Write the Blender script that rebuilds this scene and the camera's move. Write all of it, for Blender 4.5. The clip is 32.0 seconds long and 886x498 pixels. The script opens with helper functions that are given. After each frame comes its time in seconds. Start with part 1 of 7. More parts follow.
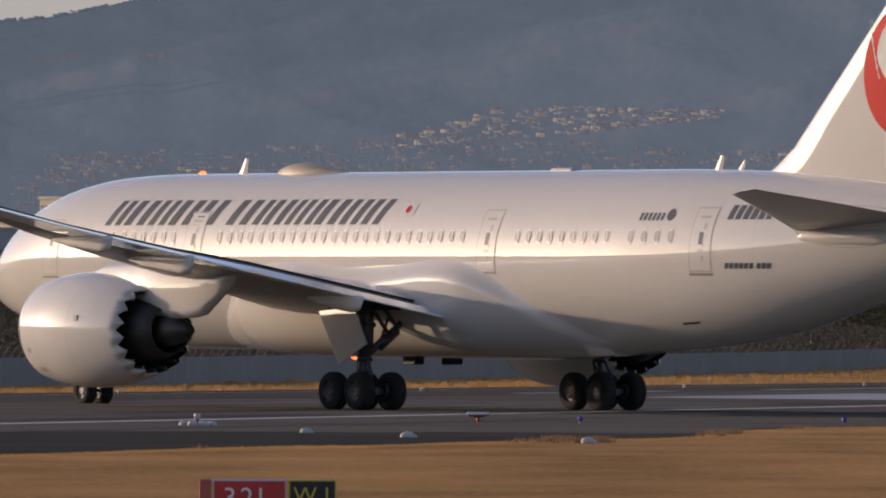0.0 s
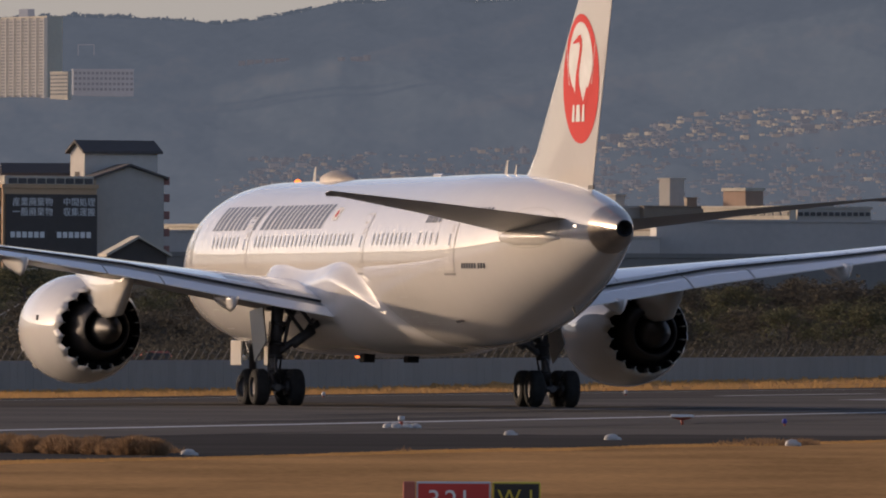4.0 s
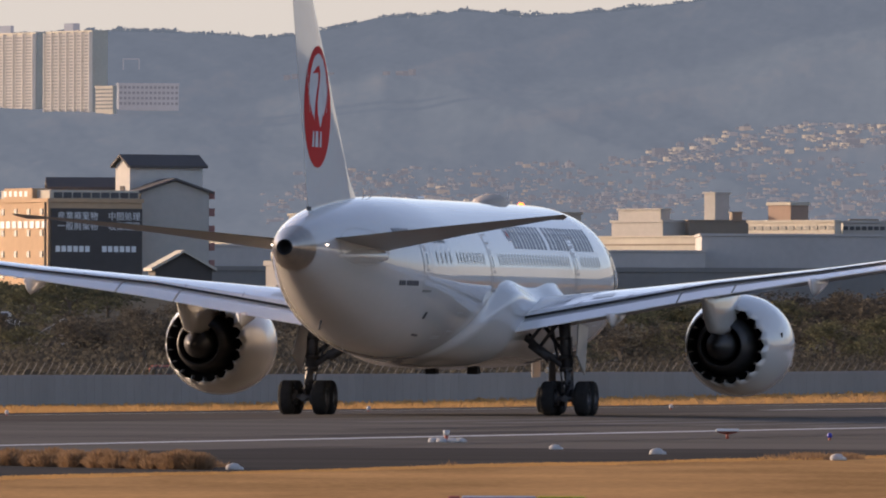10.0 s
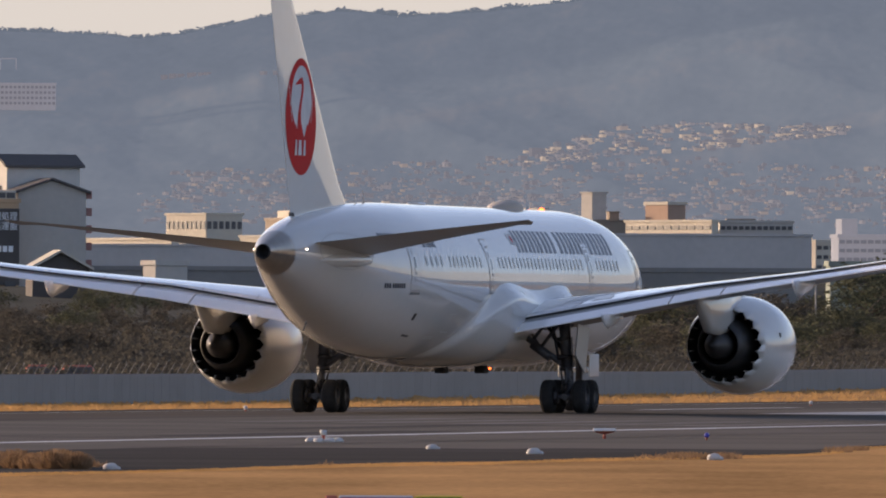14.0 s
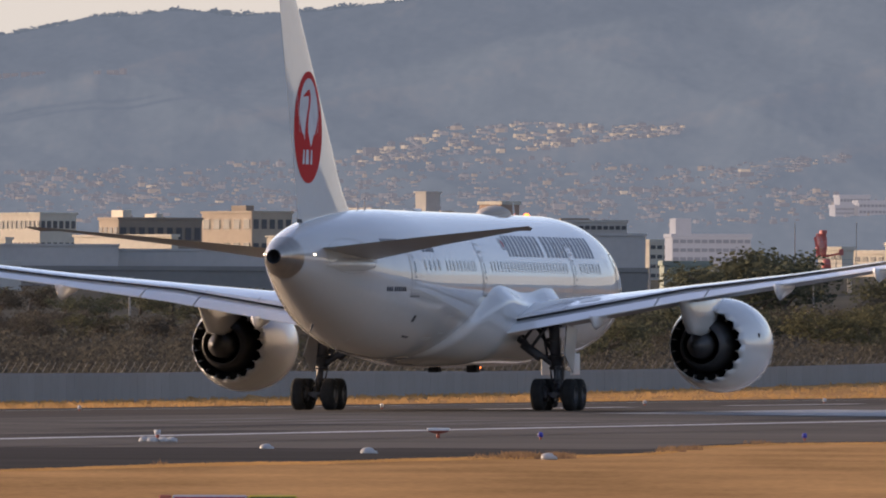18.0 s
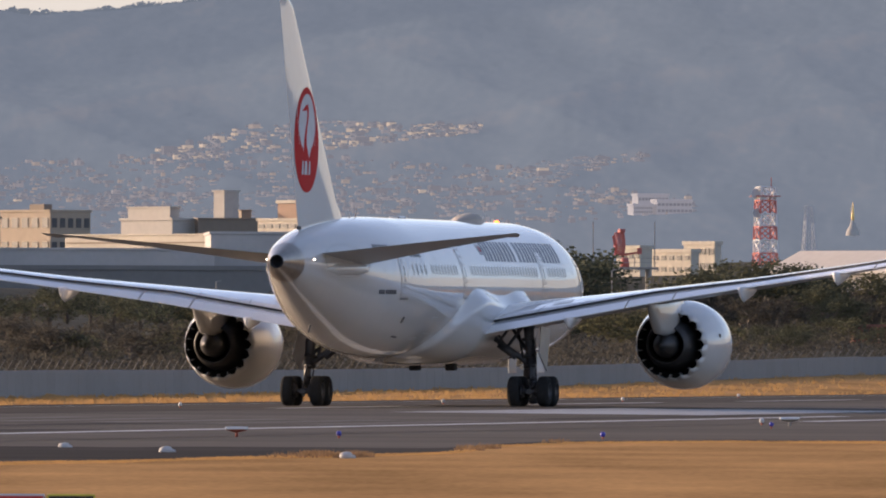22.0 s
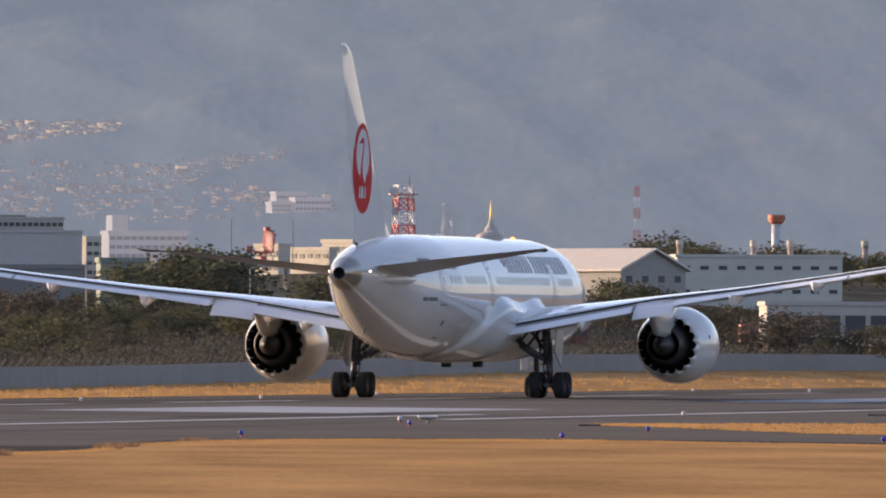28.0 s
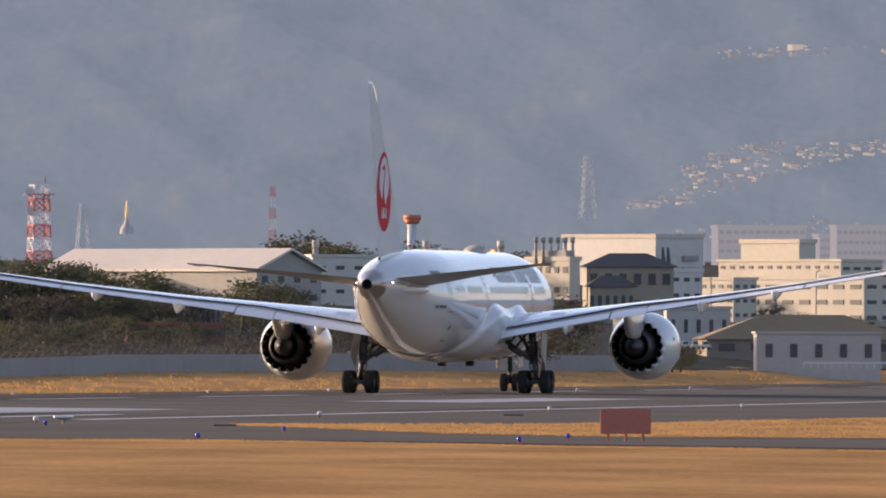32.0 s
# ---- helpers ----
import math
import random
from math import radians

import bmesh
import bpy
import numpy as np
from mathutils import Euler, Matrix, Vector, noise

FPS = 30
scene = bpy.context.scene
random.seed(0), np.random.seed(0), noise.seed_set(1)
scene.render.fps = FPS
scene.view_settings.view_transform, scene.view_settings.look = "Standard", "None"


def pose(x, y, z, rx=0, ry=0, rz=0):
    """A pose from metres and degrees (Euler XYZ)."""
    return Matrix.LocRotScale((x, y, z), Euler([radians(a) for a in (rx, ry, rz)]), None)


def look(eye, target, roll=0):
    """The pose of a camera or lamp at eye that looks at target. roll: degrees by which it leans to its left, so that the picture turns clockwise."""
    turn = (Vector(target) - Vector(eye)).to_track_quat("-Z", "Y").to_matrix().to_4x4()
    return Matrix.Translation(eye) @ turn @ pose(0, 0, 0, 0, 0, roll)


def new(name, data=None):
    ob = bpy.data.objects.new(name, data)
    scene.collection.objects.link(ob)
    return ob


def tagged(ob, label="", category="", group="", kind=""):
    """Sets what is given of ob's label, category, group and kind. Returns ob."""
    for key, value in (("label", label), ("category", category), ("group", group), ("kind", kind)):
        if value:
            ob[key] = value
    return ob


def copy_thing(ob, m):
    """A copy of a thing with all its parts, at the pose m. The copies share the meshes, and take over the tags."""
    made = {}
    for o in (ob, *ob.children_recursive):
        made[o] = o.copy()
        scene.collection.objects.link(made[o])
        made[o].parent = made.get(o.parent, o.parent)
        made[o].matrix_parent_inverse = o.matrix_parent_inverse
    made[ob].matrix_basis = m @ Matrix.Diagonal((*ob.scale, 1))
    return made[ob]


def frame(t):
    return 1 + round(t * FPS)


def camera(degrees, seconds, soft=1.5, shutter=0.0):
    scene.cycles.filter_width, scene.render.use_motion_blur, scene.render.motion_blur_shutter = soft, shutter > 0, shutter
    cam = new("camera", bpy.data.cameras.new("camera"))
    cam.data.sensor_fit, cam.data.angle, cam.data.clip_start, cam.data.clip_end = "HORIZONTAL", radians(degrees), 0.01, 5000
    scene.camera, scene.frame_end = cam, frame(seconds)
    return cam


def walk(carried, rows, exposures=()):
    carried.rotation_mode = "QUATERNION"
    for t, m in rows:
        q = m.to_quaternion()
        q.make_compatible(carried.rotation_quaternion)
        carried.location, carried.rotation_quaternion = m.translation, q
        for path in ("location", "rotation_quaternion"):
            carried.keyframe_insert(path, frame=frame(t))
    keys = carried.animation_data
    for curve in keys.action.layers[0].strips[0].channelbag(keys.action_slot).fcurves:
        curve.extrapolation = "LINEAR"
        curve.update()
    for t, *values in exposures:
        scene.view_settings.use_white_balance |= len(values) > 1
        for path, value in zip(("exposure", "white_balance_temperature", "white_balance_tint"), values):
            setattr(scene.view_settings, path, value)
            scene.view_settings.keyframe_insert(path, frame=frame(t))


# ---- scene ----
from itertools import product

EYE = 2.447            # height of the camera over the crown of the runway, on a fixed tripod
F = 26265.0            # sight units in one radian: bearings u to the right, heights v above eye level

# pan and tilt of the tripod head: seconds, degrees to the right, degrees up
PAN = [
    (0, 1.0119, 0.3263),
    (0.5, 0.9145, 0.3260),
    (1, 0.7783, 0.3255),
    (1.5, 0.6879, 0.3285),
    (2, 0.5710, 0.3281),
    (2.5, 0.5138, 0.3279),
    (4.5, 0.1234, 0.3398),
    (5, 0.0498, 0.3463),
    (5.5, -0.0001, 0.3462),
    (6, -0.0236, 0.3494),
    (6.5, -0.0238, 0.3561),
    (7, -0.0292, 0.3662),
    (7.5, -0.0270, 0.3627),
    (8, -0.0202, 0.3729),
    (8.5, -0.0143, 0.3795),
    (9, -0.0003, 0.3861),
    (9.5, 0.0128, 0.3864),
    (10, 0.0498, 0.3875),
    (10.5, 0.1033, 0.3899),
    (11, 0.1430, 0.3878),
    (11.5, 0.2436, 0.3871),
    (12, 0.3069, 0.3873),
    (12.5, 0.3638, 0.3874),
    (13, 0.4072, 0.3874),
    (13.5, 0.4639, 0.3878),
    (14, 0.5241, 0.3879),
    (14.5, 0.6142, 0.3883),
    (16.5, 0.9116, 0.3859),
    (17, 0.9776, 0.3866),
    (17.5, 1.0568, 0.3880),
    (18, 1.1654, 0.3884),
    (18.5, 1.2823, 0.3871),
    (19, 1.3492, 0.3867),
    (19.5, 1.4577, 0.3877),
    (20, 1.5562, 0.3881),
    (20.5, 1.6380, 0.3884),
    (21, 1.7232, 0.3854),
    (21.5, 1.8401, 0.3858),
    (22, 1.9437, 0.3862),
    (22.5, 2.0573, 0.3831),
    (23, 2.1473, 0.3833),
    (23.5, 2.2209, 0.3836),
    (24, 2.3211, 0.3840),
    (24.5, 2.4298, 0.3843),
    (25, 2.5483, 0.3847),
    (25.5, 2.6685, 0.3852),
    (27.5, 3.2030, 0.3828),
    (28, 3.3400, 0.3833),
    (28.5, 3.4769, 0.3838),
    (29, 3.6438, 0.3844),
    (29.5, 3.8009, 0.3849),
    (30, 3.9779, 0.3855),
    (30.5, 4.1916, 0.3863),
    (31, 4.3722, 0.3869),
    (31.5, 4.5358, 0.3874),
    (32, 4.7459, 0.3882),
]

cam = camera(3.4195, 32.0, soft=1.95)
LEAN = 0.1976


def aim(pan, tilt):
    a, e = radians(pan), radians(tilt)
    eye = Vector((0, 0, EYE))
    way = Vector((math.sin(a) * math.cos(e), math.cos(a) * math.cos(e), math.sin(e)))
    return look(eye, eye + way * 100, LEAN)


EXPOSE = [(t, e, 6950 if t < 4 else 7350, 23 if t < 4 else 25) for t, e in ((0.0, 0.48), (2.0, 0.28), (5.0, 0.61), (7.0, 1.11), (13.0, 1.15), (20.0, 1.25), (28.0, 1.46), (32.0, 1.48))]
walk(cam, [(t, aim(a, e)) for t, a, e in PAN], EXPOSE)

# the aeroplane's way: seconds, x, y of the main gear's middle, heading, bank, pitch in degrees
TAXI = [
    (0, 10.01, 490.44, -34.77, 0.04, 0.10),
    (1, 7.09, 496.16, -29.80, 0.02, 0.11),
    (2, 4.57, 501.76, -25.11, 0.04, 0.10),
    (3, 2.50, 507.32, -19.80, 0.11, 0.05),
    (4, 0.87, 512.86, -14.24, 0.18, -0.01),
    (5, -0.32, 518.39, -8.78, 0.25, -0.07),
    (6, -1.10, 523.91, -3.79, 0.25, -0.10),
    (7, -1.36, 529.48, 0.89, 0.21, -0.10),
    (8, -1.18, 535.09, 5.04, 0.14, -0.08),
    (9, -0.59, 540.66, 8.44, 0.06, -0.04),
    (10, 0.32, 546.07, 11.03, -0.00, -0.02),
    (11, 1.33, 551.38, 12.74, -0.05, -0.01),
    (12, 2.51, 556.64, 13.65, -0.08, -0.01),
    (13, 3.87, 561.91, 14.02, -0.10, -0.00),
    (14, 5.26, 567.24, 14.05, -0.10, 0.01),
    (15, 6.76, 572.73, 14.07, -0.11, 0.02),
    (16, 8.38, 578.52, 14.07, -0.11, 0.04),
    (17, 10.08, 584.77, 14.04, -0.12, 0.05),
    (18, 11.87, 591.62, 13.96, -0.12, 0.06),
    (19, 13.75, 599.17, 13.97, -0.12, 0.06),
    (20, 15.83, 607.54, 13.76, -0.12, 0.06),
    (21, 17.96, 616.98, 13.70, -0.12, 0.06),
    (22, 20.33, 627.69, 13.68, -0.12, 0.05),
    (23, 22.85, 639.90, 13.87, -0.11, 0.04),
    (24, 25.84, 653.72, 14.14, -0.10, 0.04),
    (25, 29.28, 669.17, 14.28, -0.10, 0.02),
    (26, 33.20, 686.25, 14.34, -0.10, 0.01),
    (27, 37.68, 704.95, 14.31, -0.11, 0.01),
    (28, 42.76, 725.28, 14.19, -0.12, 0.01),
    (29, 48.51, 747.22, 13.97, -0.13, 0.03),
    (30, 54.61, 770.39, 13.75, -0.14, 0.05),
    (31, 61.33, 794.01, 13.74, -0.16, 0.09),
    (32, 68.22, 817.98, 13.61, -0.18, 0.15),
]


# ---- light ----
SUN_AZ, SUN_EL = -62.0, 8.0
world = bpy.data.worlds.new("world")
scene.world = world
world.use_nodes = True
wn = world.node_tree
sky = wn.nodes.new("ShaderNodeTexSky")
sky.sky_type = "NISHITA"
sky.sun_disc = False
sky.sun_elevation = radians(SUN_EL)
sky.sun_rotation = radians(SUN_AZ)
sky.air_density, sky.dust_density, sky.ozone_density = 0.52, 1.05, 1.0
wn.nodes["Background"].inputs["Strength"].default_value = 0.15
wn.links.new(sky.outputs["Color"], wn.nodes["Background"].inputs["Color"])
sun = new("sun", bpy.data.lights.new("sun", "SUN"))
sun.data.energy, sun.data.angle, sun.data.color = 2.3, radians(0.6), (1.0, 0.83, 0.60)
a_, e_ = radians(SUN_AZ), radians(SUN_EL)
sun.matrix_basis = look((math.sin(a_) * math.cos(e_) * 50, math.cos(a_) * math.cos(e_) * 50, math.sin(e_) * 50), (0, 0, 0))


# ---- materials ----
def mat(name, color, rough=0.6, metal=0.0, spread=0.12, size=1.0, fine=None, bump=0.0, coat=0.0, alpha=None, stretch=(1, 1, 1), random_part=0.0, emit=0.0, spec=0.5, thin=0.0):
    """A surface with tone variation at two scales (size and fine, in metres) and fine relief."""
    m = bpy.data.materials.new(name)
    m.use_nodes = True
    t, b = m.node_tree, m.node_tree.nodes["Principled BSDF"]
    b.inputs["Roughness"].default_value, b.inputs["Metallic"].default_value = rough, metal
    b.inputs["Coat Weight"].default_value, b.inputs["Coat Roughness"].default_value = coat, 0.03
    b.inputs["Coat IOR"].default_value = 1.5
    b.inputs["Specular IOR Level"].default_value = spec
    co = t.nodes.new("ShaderNodeTexCoord")
    mp = t.nodes.new("ShaderNodeMapping")
    mp.inputs["Scale"].default_value = stretch
    t.links.new(co.outputs["Object"], mp.inputs["Vector"])
    n1, n2 = t.nodes.new("ShaderNodeTexNoise"), t.nodes.new("ShaderNodeTexNoise")
    n1.inputs["Scale"].default_value, n1.inputs["Detail"].default_value = 1.0 / size, 5
    n2.inputs["Scale"].default_value, n2.inputs["Detail"].default_value = 1.0 / (fine or size / 7), 3
    for n in (n1, n2):
        t.links.new(mp.outputs[0], n.inputs["Vector"])
    add = t.nodes.new("ShaderNodeMath")
    add.operation = "MULTIPLY_ADD"
    t.links.new(n2.outputs["Fac"], add.inputs[0])
    add.inputs[1].default_value = 0.6
    t.links.new(n1.outputs["Fac"], add.inputs[2])
    last = add
    if random_part:
        info = t.nodes.new("ShaderNodeObjectInfo")
        plus = t.nodes.new("ShaderNodeMath")
        plus.operation = "MULTIPLY_ADD"
        t.links.new(info.outputs["Random"], plus.inputs[0])
        plus.inputs[1].default_value = random_part
        t.links.new(add.outputs[0], plus.inputs[2])
        last = plus
    ramp = t.nodes.new("ShaderNodeMapRange")
    ramp.inputs["From Min"].default_value, ramp.inputs["From Max"].default_value = 0.45, 1.15 + random_part
    t.links.new(last.outputs[0], ramp.inputs["Value"])
    mix = t.nodes.new("ShaderNodeMix")
    mix.data_type = "RGBA"
    lo = [c * (1 - spread) for c in color]
    hi = [min(0.95, c * (1 + spread)) for c in color]
    mix.inputs["A"].default_value, mix.inputs["B"].default_value = (*lo, 1), (*hi, 1)
    t.links.new(ramp.outputs["Result"], mix.inputs["Factor"])
    t.links.new(mix.outputs["Result"], b.inputs["Base Color"])
    if bump:
        bp = t.nodes.new("ShaderNodeBump")
        bp.inputs["Strength"].default_value, bp.inputs["Distance"].default_value = bump, 0.02
        t.links.new(n2.outputs["Fac"], bp.inputs["Height"])
        t.links.new(bp.outputs[0], b.inputs["Normal"])
    if thin:
        tr, blend = t.nodes.new("ShaderNodeBsdfTranslucent"), t.nodes.new("ShaderNodeMixShader")
        t.links.new(mix.outputs["Result"], tr.inputs["Color"])
        blend.inputs["Fac"].default_value = thin
        t.links.new(b.outputs[0], blend.inputs[1])
        t.links.new(tr.outputs[0], blend.inputs[2])
        t.links.new(blend.outputs[0], t.nodes["Material Output"].inputs["Surface"])
    if emit:
        b.inputs["Emission Color"].default_value, b.inputs["Emission Strength"].default_value = (*color, 1), emit
    return m


WHITE = mat("white_paint", (0.575, 0.55, 0.505), 0.5, spread=0.03, size=5, fine=0.4, coat=1.0, spec=0.0)
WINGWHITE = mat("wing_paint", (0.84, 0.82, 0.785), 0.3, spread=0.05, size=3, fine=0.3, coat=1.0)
WINGGREY = mat("airframe_grey", (0.33, 0.32, 0.305), 0.4, spread=0.1, size=3, fine=0.3, coat=0.1)
NACELLE = mat("nacelle_paint", (0.60, 0.58, 0.54), 0.4, spread=0.04, size=2, fine=0.2, coat=1.0, spec=0.0)
for m_ in (WHITE, NACELLE):
    m_.node_tree.nodes["Principled BSDF"].inputs["Coat IOR"].default_value = 1.68
CHROME = mat("bare_aluminium", (0.75, 0.74, 0.72), 0.22, 1.0, spread=0.05, size=0.6)
TITAN = mat("dark_titanium", (0.04, 0.037, 0.035), 0.5, 0.4, spread=0.25, size=0.7)
CONE = mat("tail_metal", (0.42, 0.37, 0.31), 0.3, 0.9, spread=0.2, size=0.6)
DARK = mat("dark_cavity", (0.018, 0.018, 0.019), 0.7, spread=0.2, size=0.5)
SOOT = mat("sooty_metal", (0.045, 0.042, 0.042), 0.5, 0.4, spread=0.4, size=0.5)
RUBBER = mat("tyre_rubber", (0.024, 0.024, 0.024), 0.85, spread=0.3, size=0.2, spec=0.15)
STEEL = mat("gear_steel", (0.075, 0.075, 0.08), 0.5, 0.4, spread=0.3, size=0.3)
GREYPAINT = mat("letter_grey", (0.075, 0.08, 0.09), 0.5, spread=0.05, size=1, coat=0.35, spec=0.1)
RED = mat("tail_red", (0.50, 0.010, 0.010), 0.6, spread=0.05, size=1, spec=0.1)
PANE = mat("cabin_pane", (0.17, 0.165, 0.16), 0.3, spread=0.1, size=0.5, spec=0.2, coat=1.0)
RIM = mat("window_rim", (0.68, 0.67, 0.64), 0.42, spread=0.05, size=0.5, coat=1.0, spec=0.3)
GLASS = mat("window_glass", (0.10, 0.11, 0.12), 0.08, spread=0.1, size=0.5)
JOINT = mat("skin_joint", (0.46, 0.45, 0.42), 0.5, spread=0.1, size=1, coat=0.6)
DOME = mat("beige_dome", (0.40, 0.33, 0.25), 0.5, spread=0.1, size=1)
SILL = mat("door_sill", (0.17, 0.16, 0.15), 0.5, spread=0.1, size=1)
SEAM = mat("door_seam", (0.34, 0.32, 0.29), 0.5, spread=0.05, size=1)
LAMPW = mat("white_light", (1.0, 0.93, 0.8), 0.3, emit=3.0)
LENSRED = mat("red_lens", (0.9, 0.16, 0.03), 0.2, spread=0.05, size=0.1, emit=2.5)

GRASS = mat("dry_grass", (0.465, 0.258, 0.110), 0.9, spread=0.46, size=20, fine=0.6, stretch=(3.5, 1, 1), spec=0.0)
STRAW = mat("grass_blades", (0.49, 0.29, 0.12), 0.9, spread=0.16, size=7, fine=0.6, spec=0.0, thin=0.5)
REED = mat("brown_reed", (0.27, 0.17, 0.098), 0.9, spread=0.45, size=0.7, spec=0.0, thin=0.5)
ASPHALT = mat("runway_asphalt", (0.168, 0.150, 0.129), 0.95, spread=0.3, size=14, fine=0.8, stretch=(0.25, 1, 1), spec=0.0)
ASPHALT2 = mat("shoulder_asphalt", (0.083, 0.076, 0.068), 0.95, spread=0.3, size=10, fine=0.8, stretch=(0.25, 1, 1), spec=0.0)
RUBBERED = mat("rubbered_asphalt", (0.122, 0.110, 0.096), 0.95, spread=0.35, size=14, fine=0.8, stretch=(0.2, 1, 1), spec=0.0)
CONCRETE = mat("taxiway_concrete", (0.165, 0.147, 0.126), 0.95, spread=0.25, size=12, fine=1.0, stretch=(0.3, 1, 1), spec=0.0)
PAINTW = mat("worn_white_marking", (0.52, 0.52, 0.51), 0.7, spread=0.2, size=5, fine=0.5)
PAINTOLD = mat("pale_marking", (0.33, 0.32, 0.31), 0.6, spread=0.15, size=8, fine=0.7)
BANK = mat("bank_scrub", (0.066, 0.061, 0.044), 0.95, spread=0.3, size=14, fine=1.5, bump=0.3, spec=0.05)


# ---- builders ----
def part(name, bm, material, parent=None, label="", at=None, smooth=False):
    """Links a bmesh (or a mesh) as one object; under parent as its part."""
    if isinstance(bm, bmesh.types.BMesh):
        me = bpy.data.meshes.new(name)
        bm.to_mesh(me)
        bm.free()
        for mm in (material if isinstance(material, (list, tuple)) else [material]):
            me.materials.append(mm)
        if smooth:
            me.polygons.foreach_set("use_smooth", [True] * len(me.polygons))
    else:
        me = bm
    ob = new(name, me)
    if at is not None:
        ob.matrix_basis = at
    if parent is not None:
        ob.parent = parent
    if label:
        tagged(ob, label)
    return ob


def empty(name, m=None):
    ob = new(name)
    ob.empty_display_size = 0.2
    if m is not None:
        ob.matrix_basis = m
    return ob


def box(bm, x0, x1, y0, y1, z0, z1, bevel=0.0, mi=0):
    vs = [bm.verts.new((x, y, z)) for x in (x0, x1) for y in (y0, y1) for z in (z0, z1)]
    fs = [bm.faces.new([vs[i] for i in q]) for q in ((0, 1, 3, 2), (4, 6, 7, 5), (0, 4, 5, 1), (2, 3, 7, 6), (0, 2, 6, 4), (1, 5, 7, 3))]
    for f in fs:
        f.material_index = mi
    if bevel:
        es = list({e for f in fs for e in f.edges})
        bmesh.ops.bevel(bm, geom=es, offset=bevel, segments=1, affect="EDGES")
    return fs


def boxmesh(*a, **k):
    bm = bmesh.new()
    box(bm, *a, **k)
    return bm


def tube(bm, p, q, r0, r1=None, n=10, mi=0, caps=True):
    p, q = Vector(p), Vector(q)
    r1 = r0 if r1 is None else r1
    d = (q - p).normalized()
    a = d.orthogonal().normalized()
    b = d.cross(a)
    rings = []
    for c, r in ((p, r0), (q, r1)):
        rings.append([bm.verts.new(c + a * math.cos(2 * math.pi * i / n) * r + b * math.sin(2 * math.pi * i / n) * r) for i in range(n)])
    for i in range(n):
        f = bm.faces.new((rings[0][i], rings[0][(i + 1) % n], rings[1][(i + 1) % n], rings[1][i]))
        f.material_index = mi
        f.smooth = n > 6
    if caps:
        bm.faces.new(rings[0][::-1]).material_index = mi
        bm.faces.new(rings[1]).material_index = mi


def loft(bm, rings, close=True, mi=0, cap0=False, cap1=False):
    """Faces between rings of points."""
    vr = [[bm.verts.new(p) for p in r] for r in rings]
    n = len(vr[0])
    for a, b in zip(vr, vr[1:]):
        for i in range(n if close else n - 1):
            j = (i + 1) % n
            bm.faces.new((a[i], a[j], b[j], b[i])).material_index = mi
    if cap0:
        bm.faces.new(vr[0][::-1]).material_index = mi
    if cap1:
        bm.faces.new(vr[-1]).material_index = mi
    return vr


def lathe(bm, profile, axis_at, n=40, mi=0):
    """Rings round a line along y: profile of (y, r)."""
    ax, az = axis_at
    return loft(bm, [[(ax + r * math.cos(2 * math.pi * i / n), y, az + r * math.sin(2 * math.pi * i / n)) for i in range(n)] for y, r in profile], mi=mi)


def interp(table, x):
    """Rows (x, a, b, ...) in rising x: the row at x, smoothly."""
    if x <= table[0][0]:
        return table[0][1:]
    for p, q in zip(table, table[1:]):
        if x <= q[0]:
            k = (x - p[0]) / (q[0] - p[0])
            return tuple(u + (v - u) * k for u, v in zip(p[1:], q[1:]))
    return table[-1][1:]


def sight(u, d, v=None):
    """The place at bearing u and distance d; v sets its height by sight, else it lies on the ground."""
    x, y = d * math.sin(u / F), d * math.cos(u / F)
    return Vector((x, y, ground_z(x, y) if v is None else EYE + d * v / F))


# ---- the runway's frame: s along it, q to its right ----
RW0, RWA = Vector((3.88, 561.9)), radians(14.0)
RWD, RWN = Vector((math.sin(RWA), math.cos(RWA))), Vector((math.cos(RWA), -math.sin(RWA)))


def runway(s, q):
    p = RW0 + RWD * s + RWN * q
    return p.x, p.y


# the fence behind the field: bearing, distance, its foot by sight
FENCE = [(-9000, 640, -120), (-2600, 640, -120), (-784, 690, -107), (0, 777, -94), (187, 820, -88), (620, 900, -79), (848, 935, -72), (985, 960, -68), (1250, 1010, -58), (1601, 1080, -43), (2050, 1155, -37), (2616, 1260, -36), (3600, 1460, -34), (9000, 1700, -30)]
UPLAND = [(600, ((1.0, -80), (1.03, -58), (1.26, -2), (1.55, 42), (1.93, 102), (2.25, 114), (2.6, 134), (3.3, 158))),
          (1500, ((1.0, -45), (1.04, -15), (1.12, 4), (1.28, 36), (1.38, 80), (1.5, 100), (1.8, 130), (2.4, 158))),
          (2400, ((1.0, -36), (1.03, -32), (1.07, -10), (1.19, 22), (1.31, 50), (1.41, 84), (1.51, 110), (1.9, 150), (2.0, 158)))]


def upland_v(u, d):
    """The ground behind the fence, by sight."""
    r = d / interp(FENCE, u)[0]
    vs = [interp(t, r)[0] for _, t in UPLAND]
    return interp([(k, v) for (k, _), v in zip(UPLAND, vs)], u)[0]


